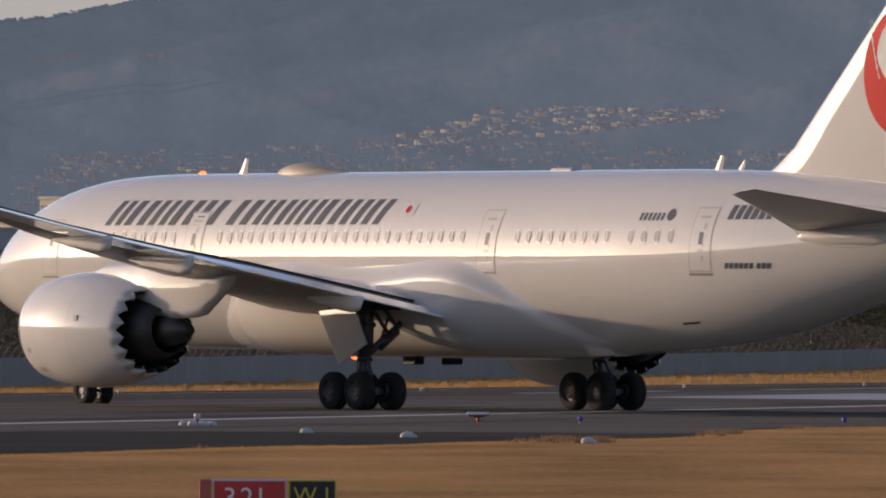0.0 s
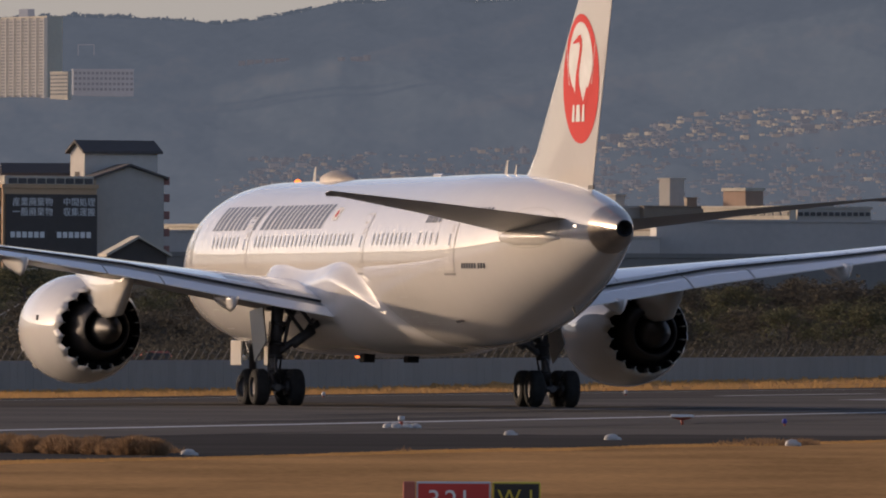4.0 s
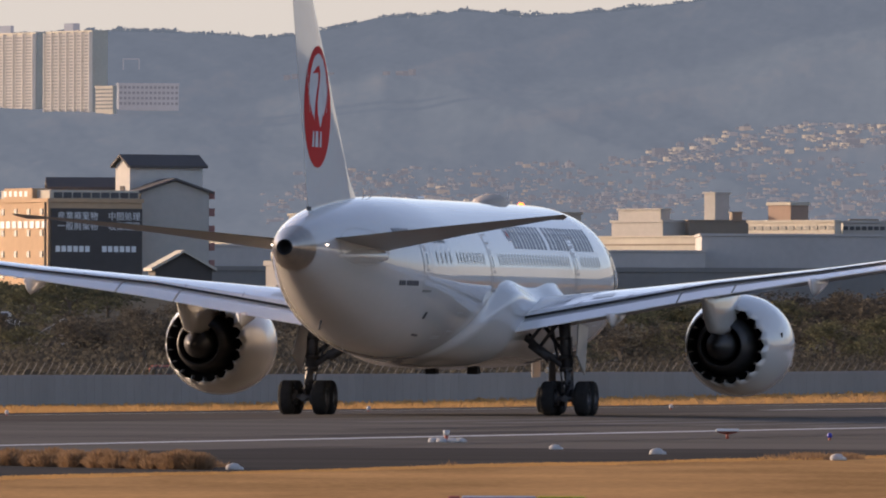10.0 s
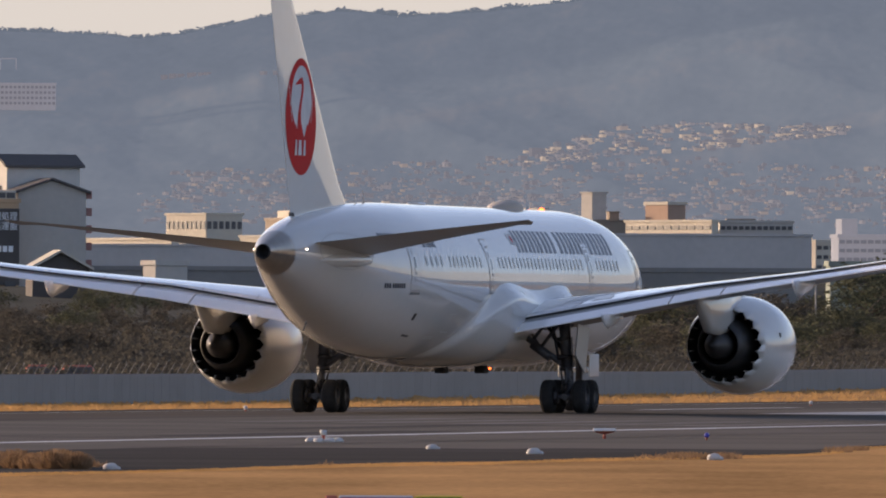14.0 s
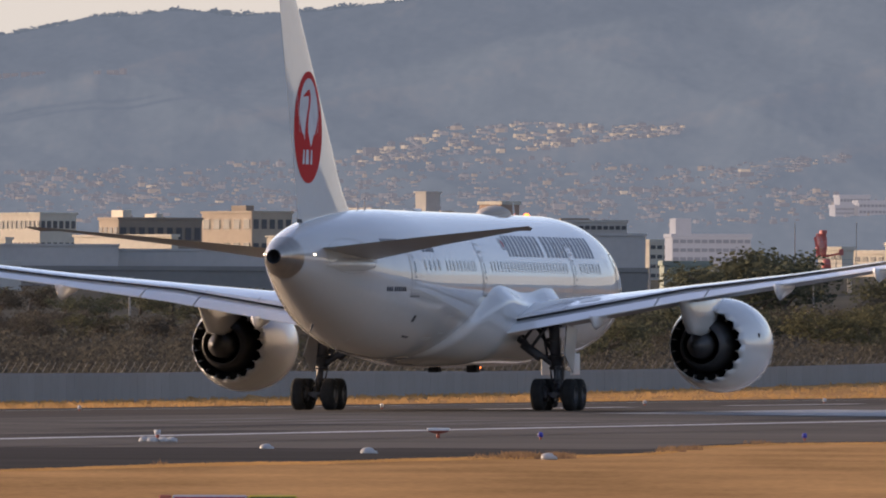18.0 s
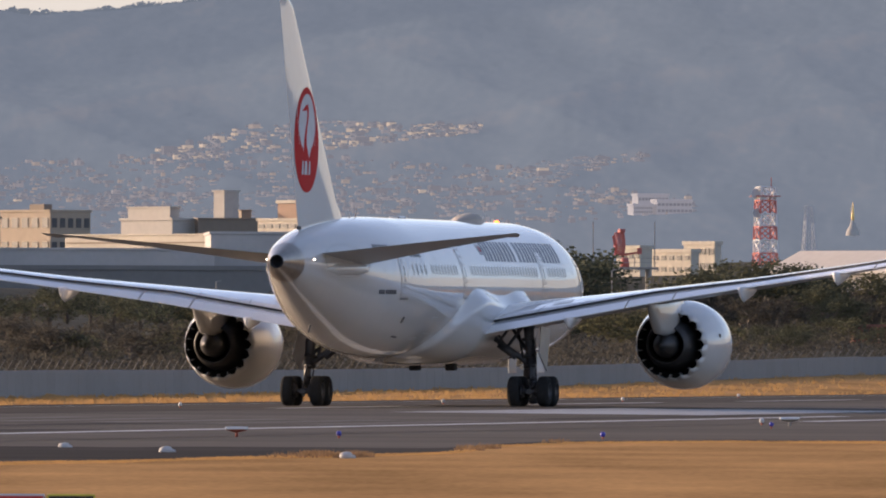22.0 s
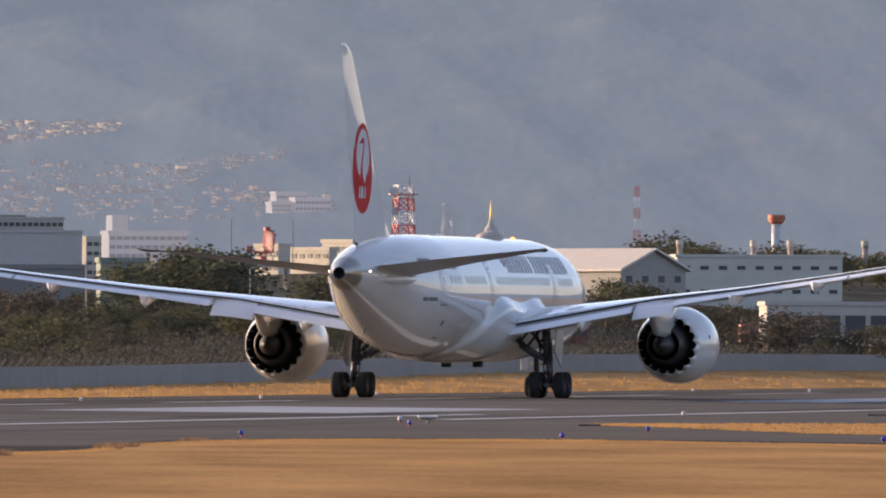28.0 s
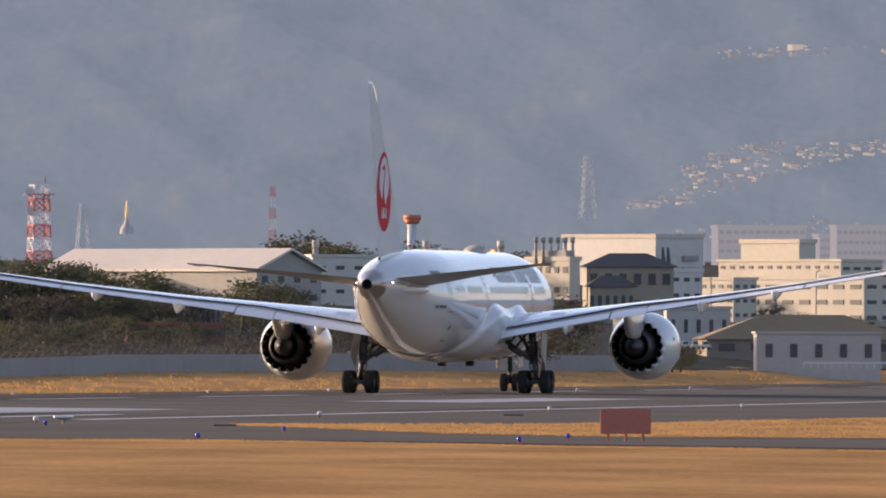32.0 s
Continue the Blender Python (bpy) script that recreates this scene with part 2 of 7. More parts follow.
def ground_z(x, y):
    """A crowned runway with nearly level ground beside it, rising behind the fence."""
    q = (Vector((x, y)) - RW0).dot(RWN)
    if q > 0:
        return -0.006 * min(math.hypot(q, 3) - 3, 34)
    z = -0.011 * min(math.hypot(q, 3) - 3, 30)
    d = math.hypot(x, y)
    if q < -40 and y > 300:
        u = math.atan2(x, y) * F
        df, vf = interp(FENCE, u)
        qf = (Vector((df * math.sin(u / F), df * math.cos(u / F))) - RW0).dot(RWN)
        if d <= df + 16:
            return z + (EYE + df * vf / F - z) * min(1.0, (-q - 40) / (-qf - 40))
        return EYE + min(d, 2600) * max(vf, upland_v(u, min(d, 2600))) / F
    return z


# ---- the ground ----
def patch_grid(fn, us, vs, z_up, name, material, label="", category="", kind="structure"):
    """A sheet over the ground: fn(u, v) gives x, y."""
    bm = bmesh.new()
    rows = []
    for v in vs:
        row = []
        for u in us:
            x, y = fn(u, v)
            row.append((x, y, ground_z(x, y) + z_up))
        rows.append(row)
    loft(bm, rows, close=False)
    bm.normal_update()
    if bm.faces[0:1] and sum(f.normal.z for f in list(bm.faces)[:20]) < 0:
        bmesh.ops.reverse_faces(bm, faces=bm.faces[:])
    ob = part(name, bm, material)
    return tagged(ob, label, category, "", kind)


def steps(a, b, n):
    return [a + (b - a) * i / n for i in range(n + 1)]


def polar(u, d):
    return d * math.sin(u), d * math.cos(u)


DIST = [0.0, 3, 30, 100] + steps(160, 960, 200) + steps(968, 2560, 160) + [2700, 3300, 4000, 4900]
BEAR = [radians(a) for a in steps(-180, -8, 20)[:-1] + steps(-8, 10, 72) + steps(10, 180, 20)[1:]]
patch_grid(polar, BEAR, DIST, 0.0, "ground", GRASS, "flat airfield ground of dry straw-coloured grass", "ground")



def upland(u, k):
    d0 = interp(FENCE, u)[0] * 1.012
    d = d0 + (2570 - d0) * k ** 1.5
    return polar(u / F, d)


patch_grid(upland, steps(-4000, 4200, 200), steps(0, 1, 90), 0.06, "upland", BANK, "scrubby brown-green ground rising behind the fence", "ground")

RUN = steps(-420, 2400, 200)
patch_grid(lambda s, q: runway(s, q), RUN, steps(-30, 34, 24), 0.03, "runway", ASPHALT, "worn grey asphalt runway with a slight crown", "runway")
patch_grid(lambda s, q: runway(s, q), RUN, steps(-36.5, -29.9, 4), 0.024, "runway_shoulder", ASPHALT2, "dark asphalt shoulder beside the runway", "shoulder")

# the near taxiway and the turning pad: its edge to the near grass, as bearing and distance
EDGE = [(-2400, 286), (-784, 299), (-457, 312.5), (-330, 316.5), (0, 332), (200, 341), (320, 344), (464, 354), (720, 364), (880, 375), (930, 384), (985, 404), (1120, 419), (1400, 428), (1900, 423), (2500, 403), (2950, 392), (3600, 380)]
PADFAR = [(-2400, 420), (-784, 470), (0, 560), (1500, 640), (1800, 640), (2200, 650), (2600, 720), (2950, 790), (3600, 900)]


def pad(u, k):
    near, far = interp(EDGE, u)[0], interp(PADFAR, u)[0]
    p = sight(u, near + (far - near) * k)
    return p.x, p.y


patch_grid(pad, steps(-2400, 3600, 120), steps(0, 1, 14), 0.02, "taxiway", CONCRETE, "grey weathered taxiway pavement joining the runway", "taxiway")


def shoulder(u, k):
    near = interp(EDGE, u)[0]
    wide = interp([(-2400, 70), (-784, 80), (0, 62), (700, 30), (1000, 7), (1800, 5), (2300, 8), (3600, 9)], u)[0]
    p = sight(u, near + 1.0 + wide * k)
    return p.x, p.y


patch_grid(shoulder, steps(-2400, 3600, 120), steps(0, 1, 6), 0.026, "taxiway_shoulder", ASPHALT2, "dark asphalt strip along the taxiway edge", "shoulder")


# a long island of grass between taxiway and runway
ISLE = [(1800, 510, 512), (1880, 501, 516), (2000, 486, 519), (2191, 462, 523), (2491, 449, 532), (2959, 446, 585), (3600, 446, 690)]


def island(u, k):
    a, b = interp(ISLE, u)
    p = sight(u, a + (b - a) * k + 2.0 * noise.noise(Vector((u / 14, k * 3, 0))))
    return p.x, p.y


patch_grid(island, steps(1800, 3600, 150), steps(0, 1, 8), 0.034, "grass_island", GRASS, "strip of dry grass between taxiway and runway", "grass")
patch_grid(lambda s, q: runway(s, q), RUN, steps(-26, 3, 8), 0.033, "rubber_strip", RUBBERED, "runway half blackened by tyre rubber", "runway")


def stripe(name, s0, s1, q0, q1, material, label, z=0.036):
    n = max(2, int(abs(s1 - s0) / 12))
    return patch_grid(lambda s, q: runway(s, q), steps(s0, s1, n), steps(q0, q1, 2), z, name, material, label, "marking")


stripe("runway_edge_line", -190, 20, 26.6, 27.5, PAINTW, "white side stripe painted along the runway edge")
stripe("runway_edge_line", -16, 1500, 32.0, 32.9, PAINTW, "white side stripe painted along the runway edge")
stripe("runway_edge_line", -300, 1500, -28.4, -27.5, PAINTW, "white side stripe painted along the runway edge")
stripe("touchdown_marking", 18, 64, 9.5, 22.0, PAINTOLD, "broad pale worn touchdown marking on the runway")
for i in range(14):
    stripe("centreline_dash", 40 + i * 50, 70 + i * 50, -0.45, 0.45, PAINTW, "white centreline dash on the runway")
stripe("runway_threshold_line", 150, 210, 14, 20, PAINTOLD, "pale worn touchdown marking on the runway")


TAR = mat("tar_seam", (0.05, 0.049, 0.048), 0.9, spread=0.3, size=3, spec=0.0)
FADED = mat("faded_marking", (0.215, 0.20, 0.18), 0.8, spread=0.2, size=5, fine=0.5, spec=0.0)
PATCH = mat("patched_asphalt", (0.115, 0.105, 0.094), 0.95, spread=0.25, size=4, fine=0.5, spec=0.0)
for q, s0, s1, w in ((12.2, -160, 90, 0.10), (20.4, -190, 160, 0.12), (24.1, -150, 20, 0.10), (29.2, -80, 240, 0.12), (5.5, -60, 300, 0.12), (15.5, 90, 420, 0.14)):
    stripe("tar_seam", s0, s1, q, q + w, TAR, "thin dark tar seam in the pavement", z=0.038)
for i in range(5):
    stripe("threshold_bar", -62, -32, 8.5 + i * 3.7, 10.2 + i * 3.7, FADED, "pale worn threshold bar on the runway")
for q, s0, s1, w in ((23.0, -128, -96, 2.4), (17.5, -98, -62, 2.0), (22.3, -20, 26, 2.6), (29.6, 62, 118, 1.6)):
    stripe("pavement_patch", s0, s1, q, q + w, PATCH, "brownish patch of newer asphalt in the pavement", z=0.0375)


# ---- the airliner: x to its right, y forward from the main gear, z up from the ground ----
HULL = [(-28.25, 6.25, 5.68, 0.29), (-27.2, 6.56, 5.36, 0.60), (-25.6, 6.93, 4.84, 1.0), (-23, 7.32, 4.06, 1.52), (-20, 7.60, 3.28, 2.05), (-17, 7.79, 2.62, 2.47),
        (-14, 7.88, 2.22, 2.73), (-11, 7.92, 2.02, 2.86), (-8, 7.92, 1.96, 2.88), (17, 7.90, 1.96, 2.88), (20, 7.80, 2.02, 2.82), (22.5, 7.50, 2.25, 2.60),
        (24.5, 6.95, 2.52, 2.2), (26, 6.25, 2.85, 1.72), (27.2, 5.35, 3.2, 1.15), (27.95, 4.72, 3.52, 0.66), (28.3, 4.12, 4.0, 0.06)]


def hull(y):
    # a smooth curve through the table
    ys = [r[0] for r in HULL]
    y = min(max(y, ys[0]), ys[-1])
    k = max(i for i in range(len(ys) - 1) if ys[i] <= y)
    h = (y - ys[k]) / (ys[k + 1] - ys[k])
    out = []
    for c in (1, 2, 3):
        def slope(i):
            if i <= 0 or i >= len(ys) - 1:
                j = min(max(i, 0), len(ys) - 2)
                return (HULL[j + 1][c] - HULL[j][c]) / (ys[j + 1] - ys[j])
            a = (HULL[i][c] - HULL[i - 1][c]) / (ys[i] - ys[i - 1])
            b = (HULL[i + 1][c] - HULL[i][c]) / (ys[i + 1] - ys[i])
            return 0.0 if a * b <= 0 else 2 * a * b / (a + b)
        w = ys[k + 1] - ys[k]
        p0, p1, m0, m1 = HULL[k][c], HULL[k + 1][c], slope(k) * w, slope(k + 1) * w
        out.append((2 * h ** 3 - 3 * h * h + 1) * p0 + (h ** 3 - 2 * h * h + h) * m0 + (3 * h * h - 2 * h ** 3) * p1 + (h ** 3 - h * h) * m1)
    return out


def hull_x(y, z):
    top, bot, w = hull(y)
    c, r = (top + bot) / 2, (top - bot) / 2
    return w * math.sqrt(max(0.0, 1 - ((z - c) / r) ** 2))


def hull_ring(y, n=64):
    top, bot, w = hull(y)
    c, r = (top + bot) / 2, (top - bot) / 2
    return [(w * math.sin(2 * math.pi * i / n), y, c + r * math.cos(2 * math.pi * i / n)) for i in range(n)]


def on_hull(pts, side, off=0.012):
    """Points (y, z) laid on the hull's side."""
    return [(side * (hull_x(y, z) + off), y, z) for y, z in pts]


def decal(name, outline_rows, side, material, parent, off=0.012, label=""):
    """A skin on the hull from rows of (y, z)."""
    bm = bmesh.new()
    loft(bm, [on_hull(r, side, off) for r in outline_rows], close=False)
    return part(name, bm, material, parent, label, smooth=True)


def slanted(y0, y1, z0, z1, lean, nz=3):
    """Rows of a bar from y0 to y1 that leans with its height."""
    return [[(y0 + lean * k, z0 + (z1 - z0) * k), ((y0 + y1) / 2 + lean * k, z0 + (z1 - z0) * k), (y1 + lean * k, z0 + (z1 - z0) * k)] for k in steps(0, 1, nz)]


FLAPERONS, SPINNERS = [], []
plane = empty("airliner")
tagged(plane, "white twin-engine jet airliner with a red disc on its fin", "airliner")


def fuselage():
    bm = bmesh.new()
    ys = steps(-26.5, -8, 34) + steps(-8, 17, 20)[1:] + steps(17, 27.9, 22)[1:] + [28.1, 28.25, 28.3]
    loft(bm, [hull_ring(y) for y in ys], cap1=True)
    part("fuselage", bm, WHITE, plane, "glossy white fuselage", smooth=True)
    bm = bmesh.new()
    loft(bm, [hull_ring(y, 48) for y in steps(-28.25, -26.5, 8)])
    cone = part("tail_cone", bm, CONE, plane, "bare bronze-grey metal tail cone", smooth=True)
    bm = bmesh.new()
    loft(bm, [[(r * math.cos(a * math.pi / 12), y, 5.965 + r * math.sin(a * math.pi / 12)) for a in range(24)] for y, r in ((-28.25, 0.275), (-28.3, 0.27), (-28.3, 0.24), (-27.7, 0.22))], cap1=True)
    part("exhaust_outlet", bm, DARK, cone, "black round exhaust outlet", smooth=True)
    # belly fairing: its upper edge, its lower edge and its half width along the body; two lobes over the wing root
    FAIR = [(-10.6, 1.95, 1.97, 2.9), (-10.0, 2.15, 1.95, 2.92), (-8.7, 2.55, 1.88, 2.98), (-6.9, 3.4, 1.78, 3.0), (-5.2, 4.2, 1.73, 3.1), (-3.9, 4.75, 1.71, 3.3), (-2.6, 5.05, 1.7, 3.38), (-1.2, 5.1, 1.69, 3.38), (0.5, 4.95, 1.68, 3.32), (2.2, 4.82, 1.68, 3.28),
            (4.2, 4.84, 1.68, 3.28), (6.2, 5.02, 1.69, 3.38), (8.2, 5.02, 1.72, 3.34), (9.6, 4.6, 1.78, 3.2), (11.0, 3.7, 1.85, 3.06), (12.2, 2.7, 1.92, 2.95), (13.2, 1.95, 1.97, 2.9)]
    rings = []
    for y in steps(-10.6, 13.2, 84):
        top, bot, w = [sum(interp(FAIR, y + o)[j] for o in (-0.6, -0.3, 0, 0.3, 0.6)) / 5 for j in range(3)]
        half = []
        for z in steps(5.6, bot, 40):
            hx = hull_x(y, z)
            xf = w if z > 3.7 else w * max(0.0, 1 - ((3.7 - z) / (3.7 - bot)) ** 2.7) ** (1 / 2.7)
            k = min(max((top - z) / 0.75, 0.0), 1.0)
            k = k * k * (3 - 2 * k)
            m = max(0.0, min(1.0, (y + 10.6) / 7.6, (13.2 - y) / 3.6)) ** 1.3
            xf = hx + (max(xf, hx) - hx) * m
            half.append(((hx - 0.04) * (1 - k) + max(xf, hx - 0.04) * k, z))
        rings.append([(x, y, z) for x, z in half] + [(-x, y, z) for x, z in half[::-1][1:]])
    bm = bmesh.new()
    loft(bm, rings, cap0=True, cap1=True)
    bmesh.ops.recalc_face_normals(bm, faces=bm.faces[:])
    part("belly_fairing", bm, WHITE, plane, "smooth white bulging wing-to-body fairing", smooth=True)
    # doors, windows and small marks on both sides
    for side in (-1, 1):
        for y, w, z0, z1 in ((21.5, 1.07, 4.45, 6.35), (12.8, 1.07, 4.6, 6.6), (-4.05, 1.07, 4.6, 6.62), (-15.42, 1.07, 4.55, 6.66)):
            edge = decal("door_seam", [[(y - w / 2, z), (y, z), (y + w / 2, z)] for z in steps(z0, z1, 8)], side, SEAM, plane, 0.008)
            edge.name = "passenger_door"
            tagged(edge, "flush white passenger door with a grey seam")
            decal("door_skin", [[(y - w / 2 + 0.05, z), (y, z), (y + w / 2 - 0.05, z)] for z in steps(z0 + 0.07, z1 - 0.05, 8)], side, WHITE, edge, 0.014)
            decal("door_window", [[(y - 0.1, z), (y + 0.1, z)] for z in steps(5.45, 5.85, 3)], side, GLASS, edge, 0.02)
            decal("door_handle", [[(y - 0.25, z), (y + 0.25, z)] for z in steps(z1 - 0.36, z1 - 0.28, 1)], side, SEAM, edge, 0.02)
            decal("door_sill", [[(y - w / 2 - 0.02, z), (y, z), (y + w / 2 + 0.02, z)] for z in (z0 - 0.10, z0 - 0.02)], side, SILL, edge, 0.016)
            for dy, zz, hw, hh in ((0.0, z1 - 0.62, 0.07, 0.1), (-0.02, 5.42, 0.05, 0.05), (0.0, 5.0, 0.05, 0.09)):
                decal("door_mark", [[(y - 0.12 + dy - hw, z), (y - 0.12 + dy + hw, z)] for z in (zz - hh, zz + hh)], side, SEAM, edge, 0.021)
            decal("door_latch", [[(y - 0.16, z), (y + 0.1, z)] for z in steps(5.2, 5.3, 1)], side, SEAM, edge, 0.02)
        rows = [17.6 - 0.6 * i for i in range(7)] + [11.3 - 0.605 * i for i in range(24)] + [-5.7 - 0.61 * i for i in range(9)] + [-11.85 - 0.68 * i for i in range(4)]
        for y in rows:
            zc = 5.72
            pts = [(0.135 * math.cos(a), 0.235 * math.sin(a)) for a in [math.pi * k / 8 for k in range(16)]]
            bm = bmesh.new()
            vs = [bm.verts.new(p) for p in on_hull([(y + a * abs(a / 0.135) ** -0.3 if abs(a) > 1e-6 else y, zc + b * (abs(b / 0.235) ** -0.3 if abs(b) > 1e-6 else 1)) for a, b in pts], side, 0.012)]
            bm.faces.new(vs)
            win = part("cabin_window", bm, RIM, plane)
            bm = bmesh.new()
            bm.faces.new([bm.verts.new(p) for p in on_hull([(y + a * 0.78 * (abs(a / 0.135) ** -0.3 if abs(a) > 1e-6 else 1), zc + b * 0.84 * (abs(b / 0.235) ** -0.3 if abs(b) > 1e-6 else 1)) for a, b in pts], side, 0.02)])
            part("pane", bm, PANE, win)
        # the airline's name as plain slanted bars
        y = 18.35 if side < 0 else 1.2
        d = -1 if side < 0 else 1
        for wide in (1.05, 1.32, 1.1, 1.38, 1.32, 0, 1.38, 0.52, 1.2, 1.0, 0.52, 1.32, 1.16, 1.16):
            if not wide:
                y += d * 0.5
                continue
            for k in ((0.0, 0.32), (0.56, 0.88)) if wide > 0.6 else ((0.1, 0.78),):
                a, b = y + d * wide * k[0], y + d * wide * k[1]
                decal("name_bar", slanted(a, b, 6.14, 6.98, d * 0.42), side, GREYPAINT, plane)
            y += d * (wide + 0.10)
        # flag, small marks, registration and maker's marks as bars
        fl = decal("flag", [[(1.35, z), (0.95, z), (0.55, z)] for z in steps(6.42, 6.86, 3)], side, PAINTW, plane, 0.012, "small white flag with a red disc")
        bm = bmesh.new()
        bm.faces.new([bm.verts.new(p) for p in on_hull([(0.95 + 0.13 * math.cos(a * 0.5236), 6.64 + 0.13 * math.sin(a * 0.5236)) for a in range(12)], side, 0.018)])
        part("disc", bm, RED, fl)
        for i in range(6):
            decal("registration_bar", slanted(-16.45 - i * 0.36, -16.71 - i * 0.36, 6.26, 6.72, -0.08), side, GREYPAINT, plane)
        for i in range(9):
            a = -16.55 - i * 0.225 - (0.1 if i > 5 else 0)
            decal("maker_bar", slanted(a, a - 0.17, 4.68, 4.86, -0.06, 1), side, GREYPAINT, plane)
        for i in range(6):
            decal("charity_bar", slanted(-12.05 - i * 0.22, -12.18 - i * 0.22, 6.24, 6.48, -0.03, 1), side, GREYPAINT, plane)
        bm = bmesh.new()
        bm.faces.new([bm.verts.new(p) for p in on_hull([(-13.62 + 0.2 * math.cos(a * 0.5236), 6.42 + 0.2 * math.sin(a * 0.5236)) for a in range(12)], side, 0.014)])
        part("round_emblem", bm, GREYPAINT, plane)
        # oval cut-out plate round the tailplane's root, with its seam
        oval = [(-22.1 + 2.35 * math.cos(a * math.pi / 18), 6.02 + 0.66 * math.sin(a * math.pi / 18)) for a in range(36)]
        bm = bmesh.new()
        loft(bm, [on_hull([(-22.1 + (y + 22.1) * f, 6.02 + (z - 6.02) * f) for y, z in oval], side, 0.010) for f in (1.0, 1.035)])
        part("root_plate_seam", bm, SEAM, plane, "thin seam round the tailplane root")
        # skin joints round the body and access hatches
        for yj in (19.4, 10.4, -9.7, -17.9):
            bm = bmesh.new()
            zs = [2.3 + 0.28 * i for i in range(20)]
            loft(bm, [on_hull([(yj, z) for z in zs], side, 0.004), on_hull([(yj + 0.025, z) for z in zs], side, 0.004)], close=False)
            part("skin_joint", bm, JOINT, plane)
        for yh, zh, ww, hh in ((-9.4, 3.4, 0.5, 0.35), (-17.4, 3.75, 0.3, 0.22), (-11.0, 2.85, 0.6, 0.05), (18.6, 3.0, 0.5, 0.35)):
            bm = bmesh.new()
            out = [(-1, -1), (1, -1), (1, 1), (-1, 1)]
            loft(bm, [on_hull([(yh + ww * c, zh + hh * e) for c, e in out], side, 0.006), on_hull([(yh + (ww - 0.03) * c, zh + (hh - 0.03) * e) for c, e in out], side, 0.006)])
            part("hatch_seam", bm, JOINT, plane)
        decal("outflow_vent", [[(-13.5, z), (-14.35, z + 0.05)] for z in (2.86, 2.93)], side, SOOT, plane)
        if side > 0:
            decal("service_vent", [[(-14.35, z), (-14.65, z)] for z in (3.5, 3.75)], side, SOOT, plane)


def blade(name, y, h, chord, label):
    z0 = hull(y)[0] - 0.05
    bm = bmesh.new()
    loft(bm, [[(0.03, y, z0), (0, y + chord / 2, z0), (-0.03, y, z0), (0, y - chord / 2, z0)], [(0.012, y - 0.22, z0 + h), (0, y - 0.22 + chord / 5, z0 + h), (-0.012, y - 0.22, z0 + h), (0, y - 0.22 - chord / 5, z0 + h)]], cap1=True)
    part(name, bm, WHITE, plane, label)


def crown_items():
    blade("antenna", 13.9, 0.55, 0.5, "white blade antenna")
    blade("antenna", -12.9, 0.5, 0.45, "white blade antenna")
    blade("antenna", -14.1, 0.36, 0.35, "white blade antenna")
    bm = bmesh.new()
    rows = []
    for y, r, h in ((11.6, 0.05, 0.02), (11.3, 0.4, 0.16), (10.8, 0.58, 0.28), (10.2, 0.66, 0.34), (9.4, 0.6, 0.26), (8.6, 0.4, 0.12), (7.8, 0.06, 0.02)):
        rows.append([(r * math.cos(a * math.pi / 10), y, 7.8 + (h + 0.12) * math.sin(a * math.pi / 10) ** 0.7) for a in range(11)])
    loft(bm, rows, close=False)
    part("satellite_dome", bm, DOME, plane, "beige rounded satellite antenna dome", smooth=True)
    bm = boxmesh(-0.25, 0.25, -5.2, -4.0, 7.8, 7.99, 0.05)
    part("antenna_plate", bm, WHITE, plane)
    for nm, y, z, s in (("beacon", 16.28, 7.86, 1), ("beacon", 7.34, 1.78, -1)):
        bm = bmesh.new()
        loft(bm, [[(r * math.cos(a * math.pi / 6), y + r * math.sin(a * math.pi / 6), z + s * h) for a in range(12)] for r, h in ((0.13, -0.05), (0.12, 0.07), (0.05, 0.13))], cap1=True)
        part(nm, bm, LENSRED, plane, "small red anti-collision beacon", smooth=True)
    for x in (-0.8, 0.78):
        bm = boxmesh(x - 0.2, x + 0.2, 2.5, 3.2, 1.5, 1.85, 0.03)
        part("drain_scoop", bm, DARK, plane, "dark square scoop under the belly")
    for side in (-1, 1):
        x = side * (hull_x(-25.6, 6.06) + 0.0)
        bm = bmesh.new()
        loft(bm, [[(x + 0.028 * math.cos(a * math.pi / 5), y, 6.06 + 0.028 * math.sin(a * math.pi / 5)) for a in range(10)] for y in (-25.3, -25.68)], cap1=True)
        part("tail_light", bm, LAMPW, plane, "lit white tail light")
    bm = bmesh.new()
    tube(bm, (0, -22.6, 7.3), (0, -23.7, 7.9), 0.03, 0.02, 6)
    part("static_wick", bm, SOOT, plane)
    bm = bmesh.new()
    tube(bm, (0, -21.8, 3.4), (0, -22.2, 3.1), 0.04, 0.03, 6)
    part("tail_skid_probe", bm, SOOT, plane)


def airfoil(n=12):
    """Chord fraction from the tail over the top to the nose and back below: (c, half thickness)."""
    cs = [(1 - math.cos(math.pi * i / n)) / 2 for i in range(n + 1)]
    th = lambda c: 2.6 * (0.2969 * math.sqrt(c) - 0.126 * c - 0.3516 * c * c + 0.2843 * c ** 3 - 0.1015 * c ** 4) * 1.0
    up = [(c, th(c)) for c in reversed(cs)]
    low = [(c, -th(c)) for c in cs[1:-1]]
    return up + low


